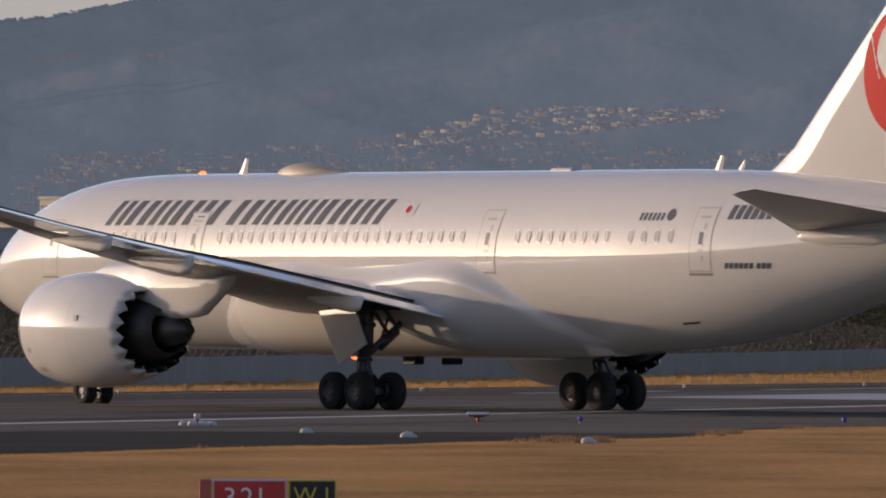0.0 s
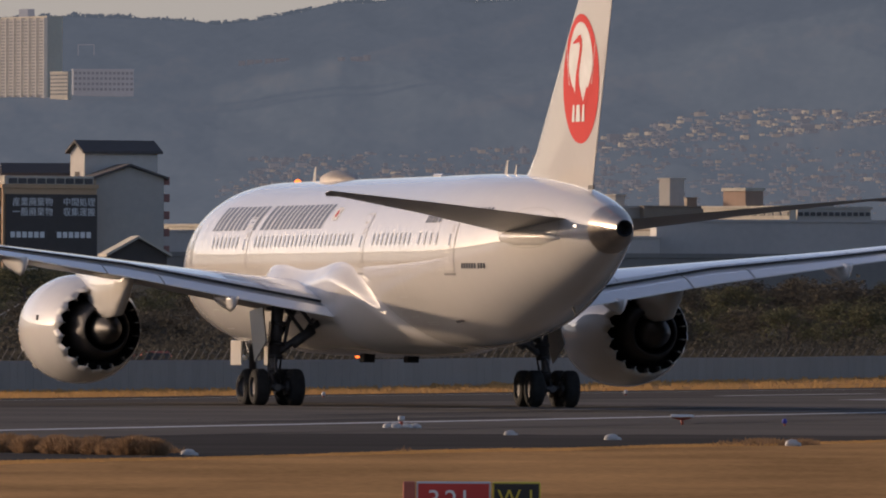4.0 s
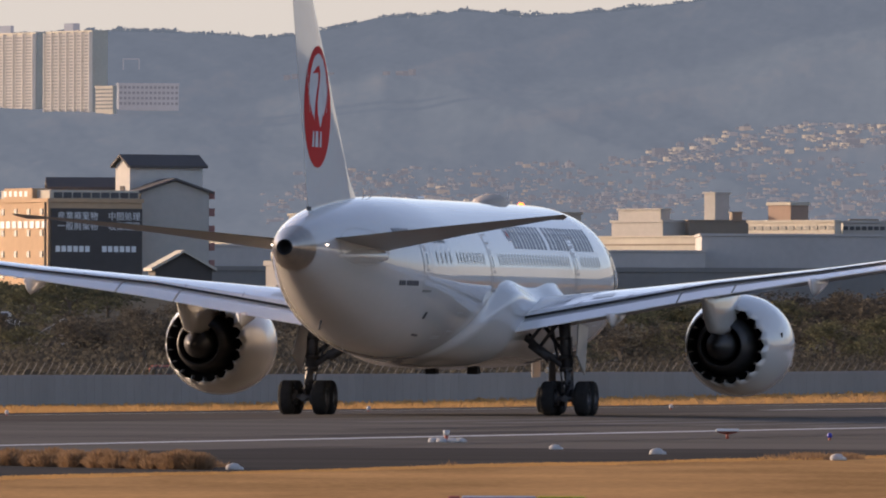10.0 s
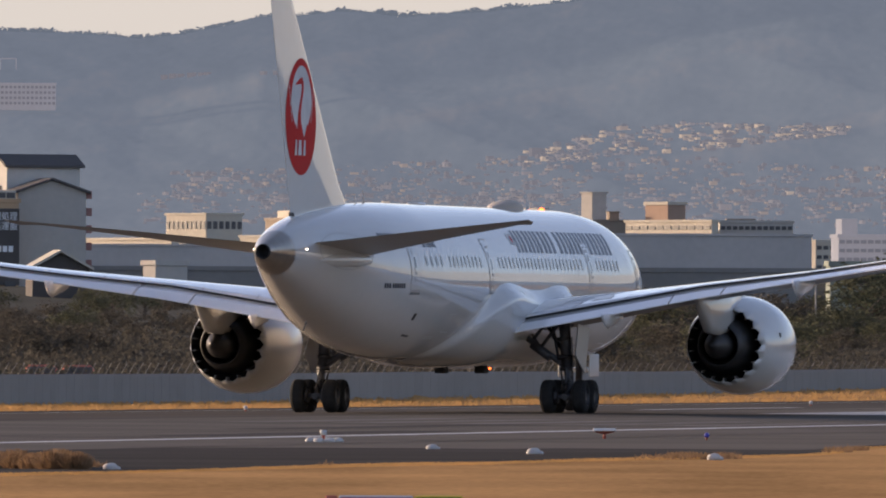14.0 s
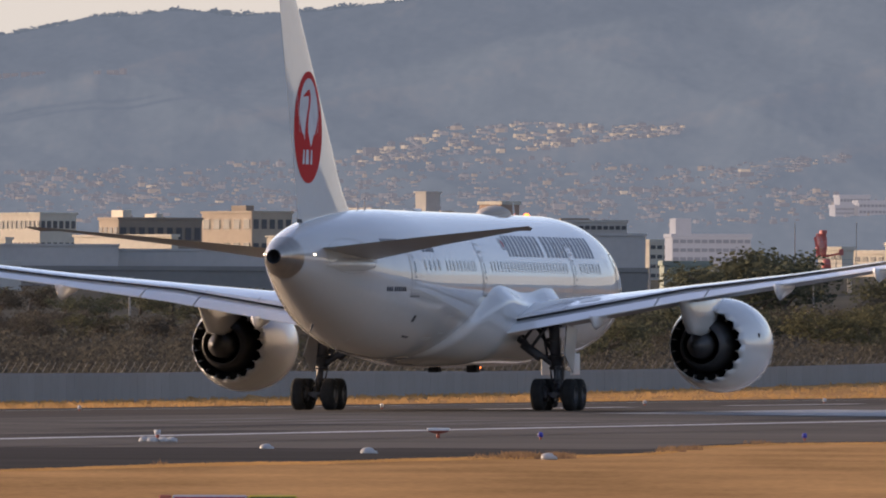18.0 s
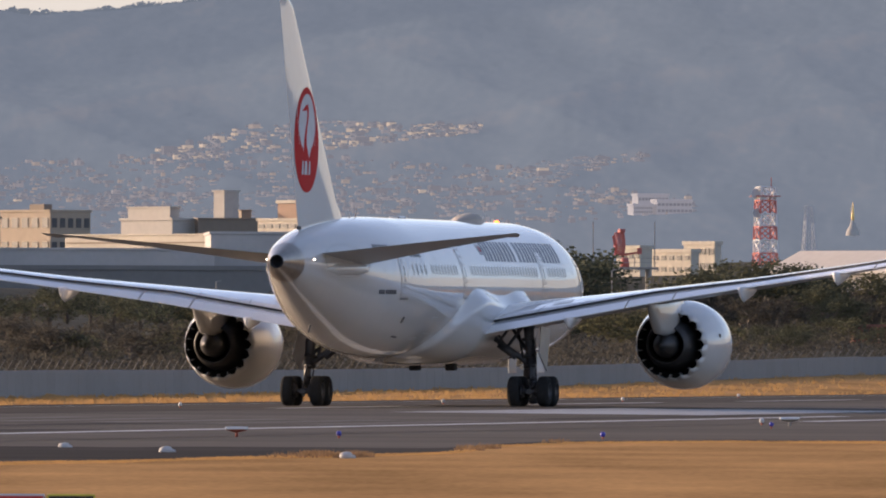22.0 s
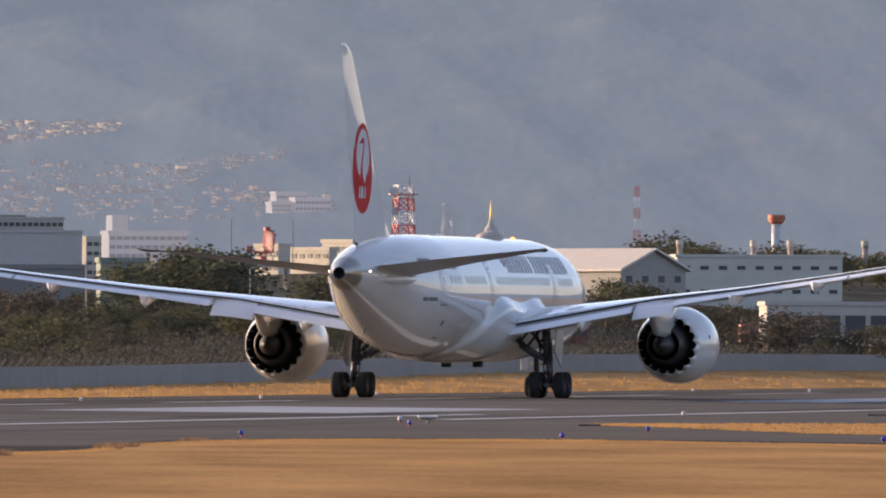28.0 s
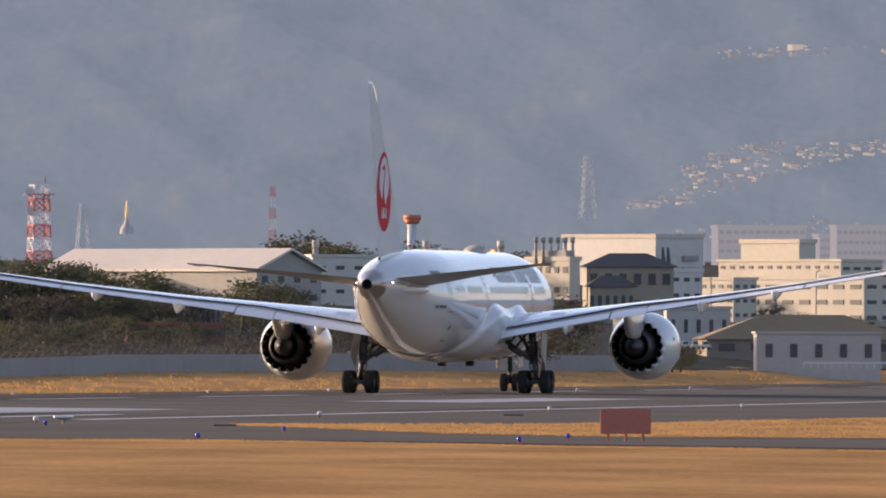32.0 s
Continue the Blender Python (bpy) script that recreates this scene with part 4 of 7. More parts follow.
def gear():
    main = wheel_mesh(0.635, 0.5, "wheel")
    small = wheel_mesh(0.51, 0.4, "wheel")
    for side in (-1, 1):
        gx = side * 4.9
        bm = bmesh.new()
        tube(bm, (gx, 0, 0.62), (gx - side * 0.1, 0.05, 2.0), 0.13, n=12)
        tube(bm, (gx - side * 0.1, 0.05, 1.7), (gx - side * 0.25, 0.15, 3.9), 0.2, 0.22, n=12)
        leg = part("main_gear", bm, STEEL, plane, "dark steel main landing gear leg")
        bm = bmesh.new()
        tube(bm, (gx, -0.85, 0.62), (gx, 0.85, 0.62), 0.12, n=10)
        part("truck_beam", bm, STEEL, leg)
        for y in (-0.73, 0.73):
            bm = bmesh.new()
            tube(bm, (gx - 0.7, y, 0.635), (gx + 0.7, y, 0.635), 0.1, n=8)
            part("axle", bm, STEEL, leg)
            for dx in (-0.63, 0.63):
                w = part("wheel", main, None, leg, "black tyre on a dark metal hub", pose(gx + dx, y, 0.635))
                WHEELS.append((w, Vector((gx + dx, y, 0.635)), 0.635))
        bm = bmesh.new()
        tube(bm, (gx - side * 0.1, 0.05, 1.75), (gx - side * 2.2, 0.3, 3.2), 0.13, 0.11, n=8)
        tube(bm, (gx - side * 0.75, 0.12, 2.1), (gx - side * 1.5, 0.22, 2.62), 0.17, n=8)
        part("side_brace", bm, STEEL, leg)
        bm = bmesh.new()
        for z, r in ((1.15, 0.19), (1.62, 0.25), (2.05, 0.27), (2.75, 0.26)):
            tube(bm, (gx - side * (0.02 + 0.1 * (z - 0.6)), 0.03, z), (gx - side * (0.03 + 0.1 * (z - 0.6)), 0.04, z + 0.13), r, n=12)
        part("leg_collar", bm, SOOT, leg)
        bm = bmesh.new()
        tube(bm, (gx + side * 0.05, -0.15, 1.05), (gx + side * 0.02, -0.62, 0.72), 0.06, n=6)
        tube(bm, (gx, 0.2, 1.35), (gx, 0.72, 0.8), 0.055, n=6)
        part("truck_positioner", bm, STEEL, leg)
        bm = bmesh.new()
        tube(bm, (gx - side * 0.42, 0.1, 1.9), (gx - side * 0.75, 0.5, 3.3), 0.06, n=6)
        tube(bm, (gx - side * 1.55, 0.25, 2.7), (gx - side * 0.95, 0.2, 3.45), 0.07, n=6)
        tube(bm, (gx - side * 1.15, 0.6, 2.3), (gx - side * 1.9, 1.1, 3.3), 0.05, n=6)
        part("actuator", bm, STEEL, leg)
        for y, dx in product((-0.73, 0.73), (-0.36, 0.36)):
            bm = bmesh.new()
            tube(bm, (gx + dx - 0.1, y, 0.635), (gx + dx + 0.1, y, 0.635), 0.27, n=14)
            part("brake_drum", bm, SOOT, leg)
        bm = bmesh.new()
        tube(bm, (gx - side * 0.1, 0.05, 2.1), (gx - side * 1.3, 2.0, 3.3), 0.08, n=8)
        part("drag_brace", bm, STEEL, leg)
        bm = bmesh.new()
        tube(bm, (gx - side * 1.15, 0.15, 2.5), (gx - side * 0.3, 0.15, 3.6), 0.07, n=8)
        part("lock_link", bm, STEEL, leg)
        bm = bmesh.new()
        tube(bm, (gx, -0.1, 0.75), (gx - side * 0.02, -0.52, 1.15), 0.05, n=6)
        tube(bm, (gx - side * 0.02, -0.52, 1.15), (gx - side * 0.08, -0.12, 1.75), 0.05, n=6)
        part("torque_link", bm, STEEL, leg)
        bm = bmesh.new()
        for k in range(3):
            tube(bm, (gx + side * 0.14, 0.12 - 0.1 * k, 0.8), (gx + side * (0.05 - 0.1 * k), 0.2, 2.9), 0.022, n=5)
            tube(bm, (gx - side * 0.2, -0.3 + 0.2 * k, 0.85), (gx - side * 0.35, 0.1, 1.7), 0.02, n=5)
        part("hydraulic_line", bm, SOOT, leg)
        # leg door
        bm = bmesh.new()
        out = [(2.05, 3.25), (0.1, 3.4), (-0.85, 2.2), (0.75, 1.5)]
        xs = [gx - side * 0.02 + side * (0.42 if z < 3 else 0.3) for y, z in out]
        a = [(x, y, z) for x, (y, z) in zip(xs, out)]
        b = [(x + side * 0.05, y, z) for x, (y, z) in zip(xs, out)]
        loft(bm, [a, b], cap0=True, cap1=True)
        bmesh.ops.recalc_face_normals(bm, faces=bm.faces[:])
        part("gear_door", bm, WINGGREY, leg, "flat pale gear leg door")
        # dark bay over the leg
        bm = boxmesh(min(side * 2.5, side * 4.5), max(side * 2.5, side * 4.5), -0.3, 2.6, 3.3, 3.5, 0.05)
        part("gear_bay", bm, DARK, plane, "dark open wheel bay under the wing root")
    bm = bmesh.new()
    tube(bm, (0, 22.78, 0.51), (0, 22.85, 1.3), 0.1, n=10)
    tube(bm, (0, 22.85, 1.1), (0, 23.0, 2.6), 0.14, n=10)
    leg = part("nose_gear", bm, STEEL, plane, "slim dark nose landing gear leg")
    bm = bmesh.new()
    tube(bm, (-0.45, 22.78, 0.51), (0.45, 22.78, 0.51), 0.07, n=8)
    part("axle", bm, STEEL, leg)
    bm = bmesh.new()
    tube(bm, (0, 22.9, 1.5), (0, 24.2, 2.5), 0.07, n=8)
    part("drag_brace", bm, STEEL, leg)
    for dx in (-0.34, 0.34):
        w = part("wheel", small, None, leg, "black tyre on a dark metal hub", pose(dx, 22.78, 0.51))
        WHEELS.append((w, Vector((dx, 22.78, 0.51)), 0.51))
    for s in (-1, 1):
        bm = boxmesh(s * 0.62 - 0.03, s * 0.62 + 0.03, 22.0, 23.6, 1.35, 2.25, 0.02)
        part("nose_gear_door", bm, WHITE, leg)
        bm = bmesh.new()
        loft(bm, [[(s * 0.25 + 0.1 * math.cos(a * math.pi / 5), 23.05, 1.62 + 0.1 * math.sin(a * math.pi / 5)) for a in range(10)], [(s * 0.25 + 0.11 * math.cos(a * math.pi / 5), 23.2, 1.62 + 0.11 * math.sin(a * math.pi / 5)) for a in range(10)]], cap0=True, cap1=True)
        part("taxi_light", bm, CHROME, leg)


fuselage()
crown_items()
wings()
tail()
engines()
gear()


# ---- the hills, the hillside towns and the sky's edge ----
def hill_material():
    """Distant wooded hill: a tone field with sunlight painted on its crests, and a fine grain of crowns; its glow
    stands in for haze.
    """
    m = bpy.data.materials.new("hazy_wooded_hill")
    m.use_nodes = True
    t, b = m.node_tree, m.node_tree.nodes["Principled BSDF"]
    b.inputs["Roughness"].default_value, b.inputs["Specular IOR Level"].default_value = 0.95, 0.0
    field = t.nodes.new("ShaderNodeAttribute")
    field.attribute_name = "crest_tone"
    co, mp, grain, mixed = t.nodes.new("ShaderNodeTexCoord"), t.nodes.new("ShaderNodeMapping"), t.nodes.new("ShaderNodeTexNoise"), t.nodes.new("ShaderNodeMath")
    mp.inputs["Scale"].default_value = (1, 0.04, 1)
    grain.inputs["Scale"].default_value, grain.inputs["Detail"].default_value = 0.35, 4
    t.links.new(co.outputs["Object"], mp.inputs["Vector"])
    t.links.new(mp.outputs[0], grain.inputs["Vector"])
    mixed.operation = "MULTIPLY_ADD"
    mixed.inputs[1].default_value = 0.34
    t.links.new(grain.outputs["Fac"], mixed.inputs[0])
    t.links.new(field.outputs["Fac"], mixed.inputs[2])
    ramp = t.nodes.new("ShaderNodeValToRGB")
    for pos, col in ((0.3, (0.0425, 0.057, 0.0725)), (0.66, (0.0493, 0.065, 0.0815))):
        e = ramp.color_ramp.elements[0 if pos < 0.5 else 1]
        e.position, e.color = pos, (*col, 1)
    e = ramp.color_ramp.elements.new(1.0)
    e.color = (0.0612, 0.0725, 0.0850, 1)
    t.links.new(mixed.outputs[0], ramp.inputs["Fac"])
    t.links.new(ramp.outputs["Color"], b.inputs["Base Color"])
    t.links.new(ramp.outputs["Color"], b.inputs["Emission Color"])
    # no lamp here: the glow imitates bright haze before the hills
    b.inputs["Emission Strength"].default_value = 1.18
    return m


HILL = hill_material()
# town walls and roofs glow in place of haze
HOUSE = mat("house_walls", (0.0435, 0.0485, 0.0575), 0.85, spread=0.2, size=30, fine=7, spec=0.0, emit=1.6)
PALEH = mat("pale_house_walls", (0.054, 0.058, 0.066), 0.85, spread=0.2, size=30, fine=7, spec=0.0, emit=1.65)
# house walls again, with sunlight put into a brighter, warmer colour
LITW = mat("painted_sunlit_walls", (0.150, 0.138, 0.122), 0.85, spread=0.35, size=14, fine=5, spec=0.0, emit=0.9)
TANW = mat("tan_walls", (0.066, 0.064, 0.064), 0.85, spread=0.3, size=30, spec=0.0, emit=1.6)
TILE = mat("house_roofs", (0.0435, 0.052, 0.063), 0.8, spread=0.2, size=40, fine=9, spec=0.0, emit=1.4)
SKYLINE = [(-3200, 560), (-1400, 556), (-784, 556), (-560, 563), (-450, 560), (-360, 556), (-300, 550), (-224, 558), (-130, 577), (-84, 589), (-20, 590), (56, 600), (116, 597), (170, 590), (270, 597), (320, 600), (366, 606),
           (466, 618), (560, 636), (800, 680), (1200, 730), (1800, 780), (2600, 800), (3600, 830), (6500, 800)]
NEARD, FARD = 2500.0, 4700.0


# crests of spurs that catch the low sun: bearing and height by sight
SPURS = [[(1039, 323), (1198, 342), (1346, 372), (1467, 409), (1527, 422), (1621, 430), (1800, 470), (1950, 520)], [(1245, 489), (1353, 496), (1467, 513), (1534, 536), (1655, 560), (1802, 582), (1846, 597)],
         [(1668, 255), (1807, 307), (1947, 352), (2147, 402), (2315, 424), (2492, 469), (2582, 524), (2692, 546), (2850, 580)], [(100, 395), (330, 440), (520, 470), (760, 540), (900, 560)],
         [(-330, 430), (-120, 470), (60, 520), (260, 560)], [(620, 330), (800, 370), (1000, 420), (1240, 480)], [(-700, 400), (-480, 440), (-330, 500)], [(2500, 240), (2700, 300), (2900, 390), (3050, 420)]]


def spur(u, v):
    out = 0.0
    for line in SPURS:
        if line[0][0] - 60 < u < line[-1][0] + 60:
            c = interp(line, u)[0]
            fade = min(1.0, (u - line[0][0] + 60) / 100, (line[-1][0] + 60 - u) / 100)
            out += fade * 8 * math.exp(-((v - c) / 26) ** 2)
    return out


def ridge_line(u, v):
    """How near a place lies to a spur crest, where sunlight is painted into the tone."""
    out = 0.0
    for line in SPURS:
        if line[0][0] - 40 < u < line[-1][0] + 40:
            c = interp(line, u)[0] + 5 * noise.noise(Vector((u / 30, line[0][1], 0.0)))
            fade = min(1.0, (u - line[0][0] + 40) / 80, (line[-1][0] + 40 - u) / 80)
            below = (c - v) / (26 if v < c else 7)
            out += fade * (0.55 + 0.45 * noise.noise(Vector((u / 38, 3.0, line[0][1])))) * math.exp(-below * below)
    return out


def hill_v(u, k):
    """Height by sight of the hillside at bearing u; k from its foot (0) to its crest (1)."""
    top = interp(SKYLINE, u)[0]
    foot = 150
    v = foot + (top - foot) * k ** 0.92
    # spurs that run down to the left
    w = u + 900 * k
    n = noise.noise(Vector((w / 330, k * 1.3, 3.1))) + 0.5 * noise.noise(Vector((w / 130, k * 3, 8.2)))
    ridge = abs(noise.noise(Vector(((u + 1400 * k) / 520, k * 1.1, 5.7))))
    v += (n * 10 + (0.35 - ridge) * 30) * math.sin(math.pi * min(1, k * 1.02)) ** 0.8
    return v + spur(u, v)


def hill_d(k):
    return NEARD + (FARD - NEARD) * k


def hillside():
    us = steps(-3000, -900, 50) + steps(-900, 3100, 480)[1:] + steps(3100, 6300, 60)[1:]
    ks = steps(0, 1, 130)
    rows = []
    for k in ks:
        row = []
        for u in us:
            d = hill_d(k) * (1 + 0.012 * noise.noise(Vector((u / 200, k * 4, 1.0))))
            rough = noise.noise(Vector((u / 15, k * 45, 2.0))) * 1.3 + (noise.noise(Vector((u / 9, 1.0, 4.0))) * 4 if k > 0.98 else 0)
            row.append(sight(u, d, hill_v(u, k) + rough))
        rows.append(row)
    rows.append([sight(u, 4850, 300) for u in us])
    bm = bmesh.new()
    loft(bm, rows, close=False)
    bmesh.ops.recalc_face_normals(bm, faces=bm.faces[:])
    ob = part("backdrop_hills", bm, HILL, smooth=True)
    hill_tones = []
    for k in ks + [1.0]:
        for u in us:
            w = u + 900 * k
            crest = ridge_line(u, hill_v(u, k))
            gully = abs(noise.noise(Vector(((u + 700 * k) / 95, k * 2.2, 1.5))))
            # sunlight painted as a lighter tone on crests; darker gullies; random grain
            hill_tones.append(0.46 + 0.30 * min(1.0, crest) - 0.34 * max(0.0, 0.22 - gully) + 0.07 * noise.noise(Vector((w / 170, k * 2.4, 6.0))) + 0.13 * noise.noise(Vector((u / 60, k * 14, 9.0))) + 0.10 * noise.noise(Vector((u / 14, k * 60, 3.0))))
    ob.data.attributes.new("crest_tone", "FLOAT", "POINT").data.foreach_set("value", hill_tones)
    tagged(ob, "hazy blue-grey wooded mountainside with spurs and ridges", "hills", kind="structure")
    # trees along the crest
    bm = bmesh.new()
    rnd = random.Random(5)
    for i in range(1500):
        u = rnd.uniform(-800, 620)
        d = FARD * (0.995 - 0.02 * rnd.random())
        tall = 0.5 + 0.9 * max(0.0, noise.noise(Vector((u / 26, 0.5, 0.0))) + 0.35)
        c = sight(u, d, hill_v(u, 1.0) - 2)
        r = rnd.uniform(0.3, 0.8) * tall * (1.5 if rnd.random() < 0.06 else 1)
        for a in range(7):
            p = c + Vector((rnd.gauss(0, r * 0.5), 0.2 * a, r * rnd.uniform(0.1, 1.5)))
            w = r * rnd.uniform(0.18, 0.42)
            bm.faces.new([bm.verts.new(p + Vector((w * math.cos(t), 0.1 * math.sin(t * 2), w * math.sin(t) * 0.9))) for t in (0.2, 1.4, 2.5, 3.8, 5.0)])
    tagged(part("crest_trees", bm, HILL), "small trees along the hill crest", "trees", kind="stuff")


def k_at(u, v):
    lo, hi = 0.0, 1.0
    for _ in range(18):
        m = (lo + hi) / 2
        lo, hi = (m, hi) if hill_v(u, m) < v else (lo, m)
    return lo


def house(bm, c, w, l, h, roof, turn, mw, mr):
    R = Matrix.Translation(c) @ Matrix.Rotation(turn, 4, "Z")
    P = lambda x, y, z: bm.verts.new(R @ Vector((x, y, z)))
    b = [P(-w, -l, -h * 0.5), P(w, -l, -h * 0.5), P(w, l, -h * 0.5), P(-w, l, -h * 0.5)]
    t = [P(-w, -l, h), P(w, -l, h), P(w, l, h), P(-w, l, h)]
    for i in range(4):
        bm.faces.new((b[i], b[(i + 1) % 4], t[(i + 1) % 4], t[i])).material_index = mw
    if roof:
        r0, r1 = P(-w * 0.2, 0, h + roof), P(w * 0.2, 0, h + roof)
        for q in ((t[0], t[1], r1, r0), (t[2], t[3], r0, r1)):
            bm.faces.new(q).material_index = mr
        bm.faces.new((t[1], t[2], r1)).material_index = mr
        bm.faces.new((t[3], t[0], r0)).material_index = mr
    else:
        bm.faces.new(t).material_index = mw


def towns():
    rnd = random.Random(11)
    # stretches of town: bearings, heights by sight (low, high), number, size, share of painted sunlit walls
    zones = [("upper", [(385, 326, 352), (470, 335, 372), (548, 342, 394), (716, 356, 402), (803, 366, 396), (904, 378, 398), (960, 386, 396)], 330, 1.2, 0.22),
             ("main", [(-240, 262, 312), (0, 255, 322), (250, 245, 335), (420, 240, 345), (560, 240, 350), (700, 240, 338), (850, 240, 330), (1000, 245, 322), (1110, 300, 335), (1180, 325, 340)], 760, 1.1, 0.015),
             ("low", [(-300, 215, 275), (300, 210, 270), (900, 215, 285), (1180, 230, 290), (1300, 240, 262)], 380, 1.25, 0.0),
             ("spur", [(1020, 300, 322), (1110, 318, 338), (1200, 328, 346), (1250, 336, 347)], 40, 1.0, 0.1),
             ("east", [(1120, 250, 292), (1160, 262, 298), (1240, 245, 262), (1340, 242, 272)], 46, 1.4, 0.0),
             ("ridge", [(2505, 250, 262), (2560, 252, 272), (2620, 262, 312), (2700, 286, 346), (2790, 318, 362), (2900, 343, 370), (3000, 352, 374)], 120, 1.3, 0.24),
             ("slope", [(2600, 300, 330), (2660, 318, 350), (2730, 344, 366), (2790, 356, 370)], 60, 1.1, 0.0),
             ("terrace", [(2660, 516, 530), (2760, 520, 540), (2960, 522, 538)], 40, 1.2, 0.25),
             ("foot", [(2480, 182, 205), (2700, 190, 230), (2820, 215, 240), (2980, 185, 215)], 44, 1.0, 0.05)]
    for name, line, n, size, sunny in zones:
        bm = bmesh.new()
        for i in range(int(n * 2.6)):
            u = rnd.uniform(line[0][0], line[-1][0])
            lo, hi = interp(line, u)
            v = lo + (hi - lo) * rnd.random()
            if noise.noise(Vector((u / 42, v / 13, 2.0))) + 0.4 * noise.noise(Vector((u / 13, v / 5, 4.0))) < rnd.uniform(-0.45, 0.12):
                continue
            k = k_at(u, v)
            d = hill_d(k) - 6
            s = 1.1 * size * rnd.choice((0.5, 0.7, 0.7, 0.9, 1.0, 1.2, 1.6)) * rnd.uniform(0.85, 1.15) * d / F
            big = rnd.random()
            w, l, h = s * rnd.uniform(1.6, 3.8), s * rnd.uniform(1.6, 3.4), s * rnd.uniform(1.2, 2.6)
            roof = s * rnd.uniform(0.9, 1.7)
            if big < 0.09:
                w, h, roof = w * 1.9, h * rnd.uniform(1.2, 2.1), 0
            r = rnd.random()
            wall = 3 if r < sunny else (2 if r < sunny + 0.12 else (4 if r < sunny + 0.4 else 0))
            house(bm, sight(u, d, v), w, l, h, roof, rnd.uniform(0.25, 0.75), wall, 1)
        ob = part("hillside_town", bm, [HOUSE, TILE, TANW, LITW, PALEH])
        tagged(ob, "dense pale houses with grey roofs on the hillside", "town", kind="stuff")


def unseen_ridge():
    """Unseen lower hills, added round the rest of the horizon to darken what the airliner reflects."""
    rows = [[], [], []]
    for i in range(241):
        a = radians(13.4 + 340.2 * i / 240)
        end = min(1.0, min(i, 240 - i) / 9)
        v = 790 + (360 - 790) * end * end * (3 - 2 * end) + 60 * noise.noise(Vector((i / 9, 0.3, 1.0))) + 25 * noise.noise(Vector((i / 3, 2.3, 1.0)))
        for row, (d, up) in zip(rows, ((3000, 0.0), (4300, v), (4860, v - 120))):
            row.append((d * math.sin(a), d * math.cos(a), EYE + d * up / F if up else -8))
    bm = bmesh.new()
    loft(bm, rows, close=False)
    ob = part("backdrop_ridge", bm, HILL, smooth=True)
    ob.data.attributes.new("crest_tone", "FLOAT", "POINT").data.foreach_set("value", [0.4] * len(ob.data.vertices))
    tagged(ob, "unseen hazy low hills added round the horizon for reflections", "hills", kind="structure")


def sky_haze():
    """A glowing ring added behind the hills, painted as dull pinkish haze along the whole horizon."""
    bm = bmesh.new()
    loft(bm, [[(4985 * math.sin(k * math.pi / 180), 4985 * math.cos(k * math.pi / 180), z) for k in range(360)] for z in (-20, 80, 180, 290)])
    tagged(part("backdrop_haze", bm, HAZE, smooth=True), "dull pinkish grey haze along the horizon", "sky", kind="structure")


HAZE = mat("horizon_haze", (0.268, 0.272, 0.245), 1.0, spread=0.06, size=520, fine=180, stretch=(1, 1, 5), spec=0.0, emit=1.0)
sky_haze()
unseen_ridge()
hillside()
towns()

# ---- buildings by bearing: u of the left edge, of the near corner and of the right edge; v of foot and top; distance ----
WALLS = {}


def wall_mat(key, color, rough=0.8, spread=0.12):
    if key not in WALLS:
        WALLS[key] = mat(key, color, rough, spread=spread, size=9, fine=0.8, spec=0.25)
    return WALLS[key]


CREAM = wall_mat("cream_wall", (0.50, 0.45, 0.365))
PALE = wall_mat("pale_grey_wall", (0.44, 0.41, 0.365))
GREYW = wall_mat("grey_wall", (0.31, 0.29, 0.26))
DARKW = wall_mat("dark_brown_wall", (0.085, 0.075, 0.068))
ORANGE = wall_mat("tan_orange_wall", (0.50, 0.33, 0.20))
WHITEW = wall_mat("white_wall", (0.52, 0.49, 0.44))
BROWNR = wall_mat("brown_roof", (0.17, 0.13, 0.10))
SLATE = wall_mat("dark_slate_roof", (0.105, 0.095, 0.09))
# far walls and far windows glow only to imitate haze
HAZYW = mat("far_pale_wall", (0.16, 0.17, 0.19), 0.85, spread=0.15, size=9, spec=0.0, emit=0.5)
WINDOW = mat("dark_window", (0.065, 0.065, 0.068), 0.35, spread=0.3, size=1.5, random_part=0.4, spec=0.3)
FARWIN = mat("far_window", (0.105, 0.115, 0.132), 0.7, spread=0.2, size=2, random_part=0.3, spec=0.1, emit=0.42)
SHARED = {}


def unit(name, material, sx, sy, sz):
    key = (name, round(sx, 2), round(sy, 2), round(sz, 2))
    if key not in SHARED:
        bm = boxmesh(-sx / 2, sx / 2, -sy / 2, sy / 2, -sz / 2, sz / 2)
        me = bpy.data.meshes.new(name)
        bm.to_mesh(me)
        bm.free()
        me.materials.append(material)
        SHARED[key] = me
    return SHARED[key]


def settle_at(u, d, v0):
    """The distance for a thing that stands at sight height v0, and the height of the ground there."""
    if d >= 2500:
        return hill_d(k_at(u, v0)) - 8, v0
    d *= interp([(900, 1.0), (1600, 1.12), (2616, 1.27), (3600, 1.4)], u)[0]
    return d, min(v0, upland_v(u, d))


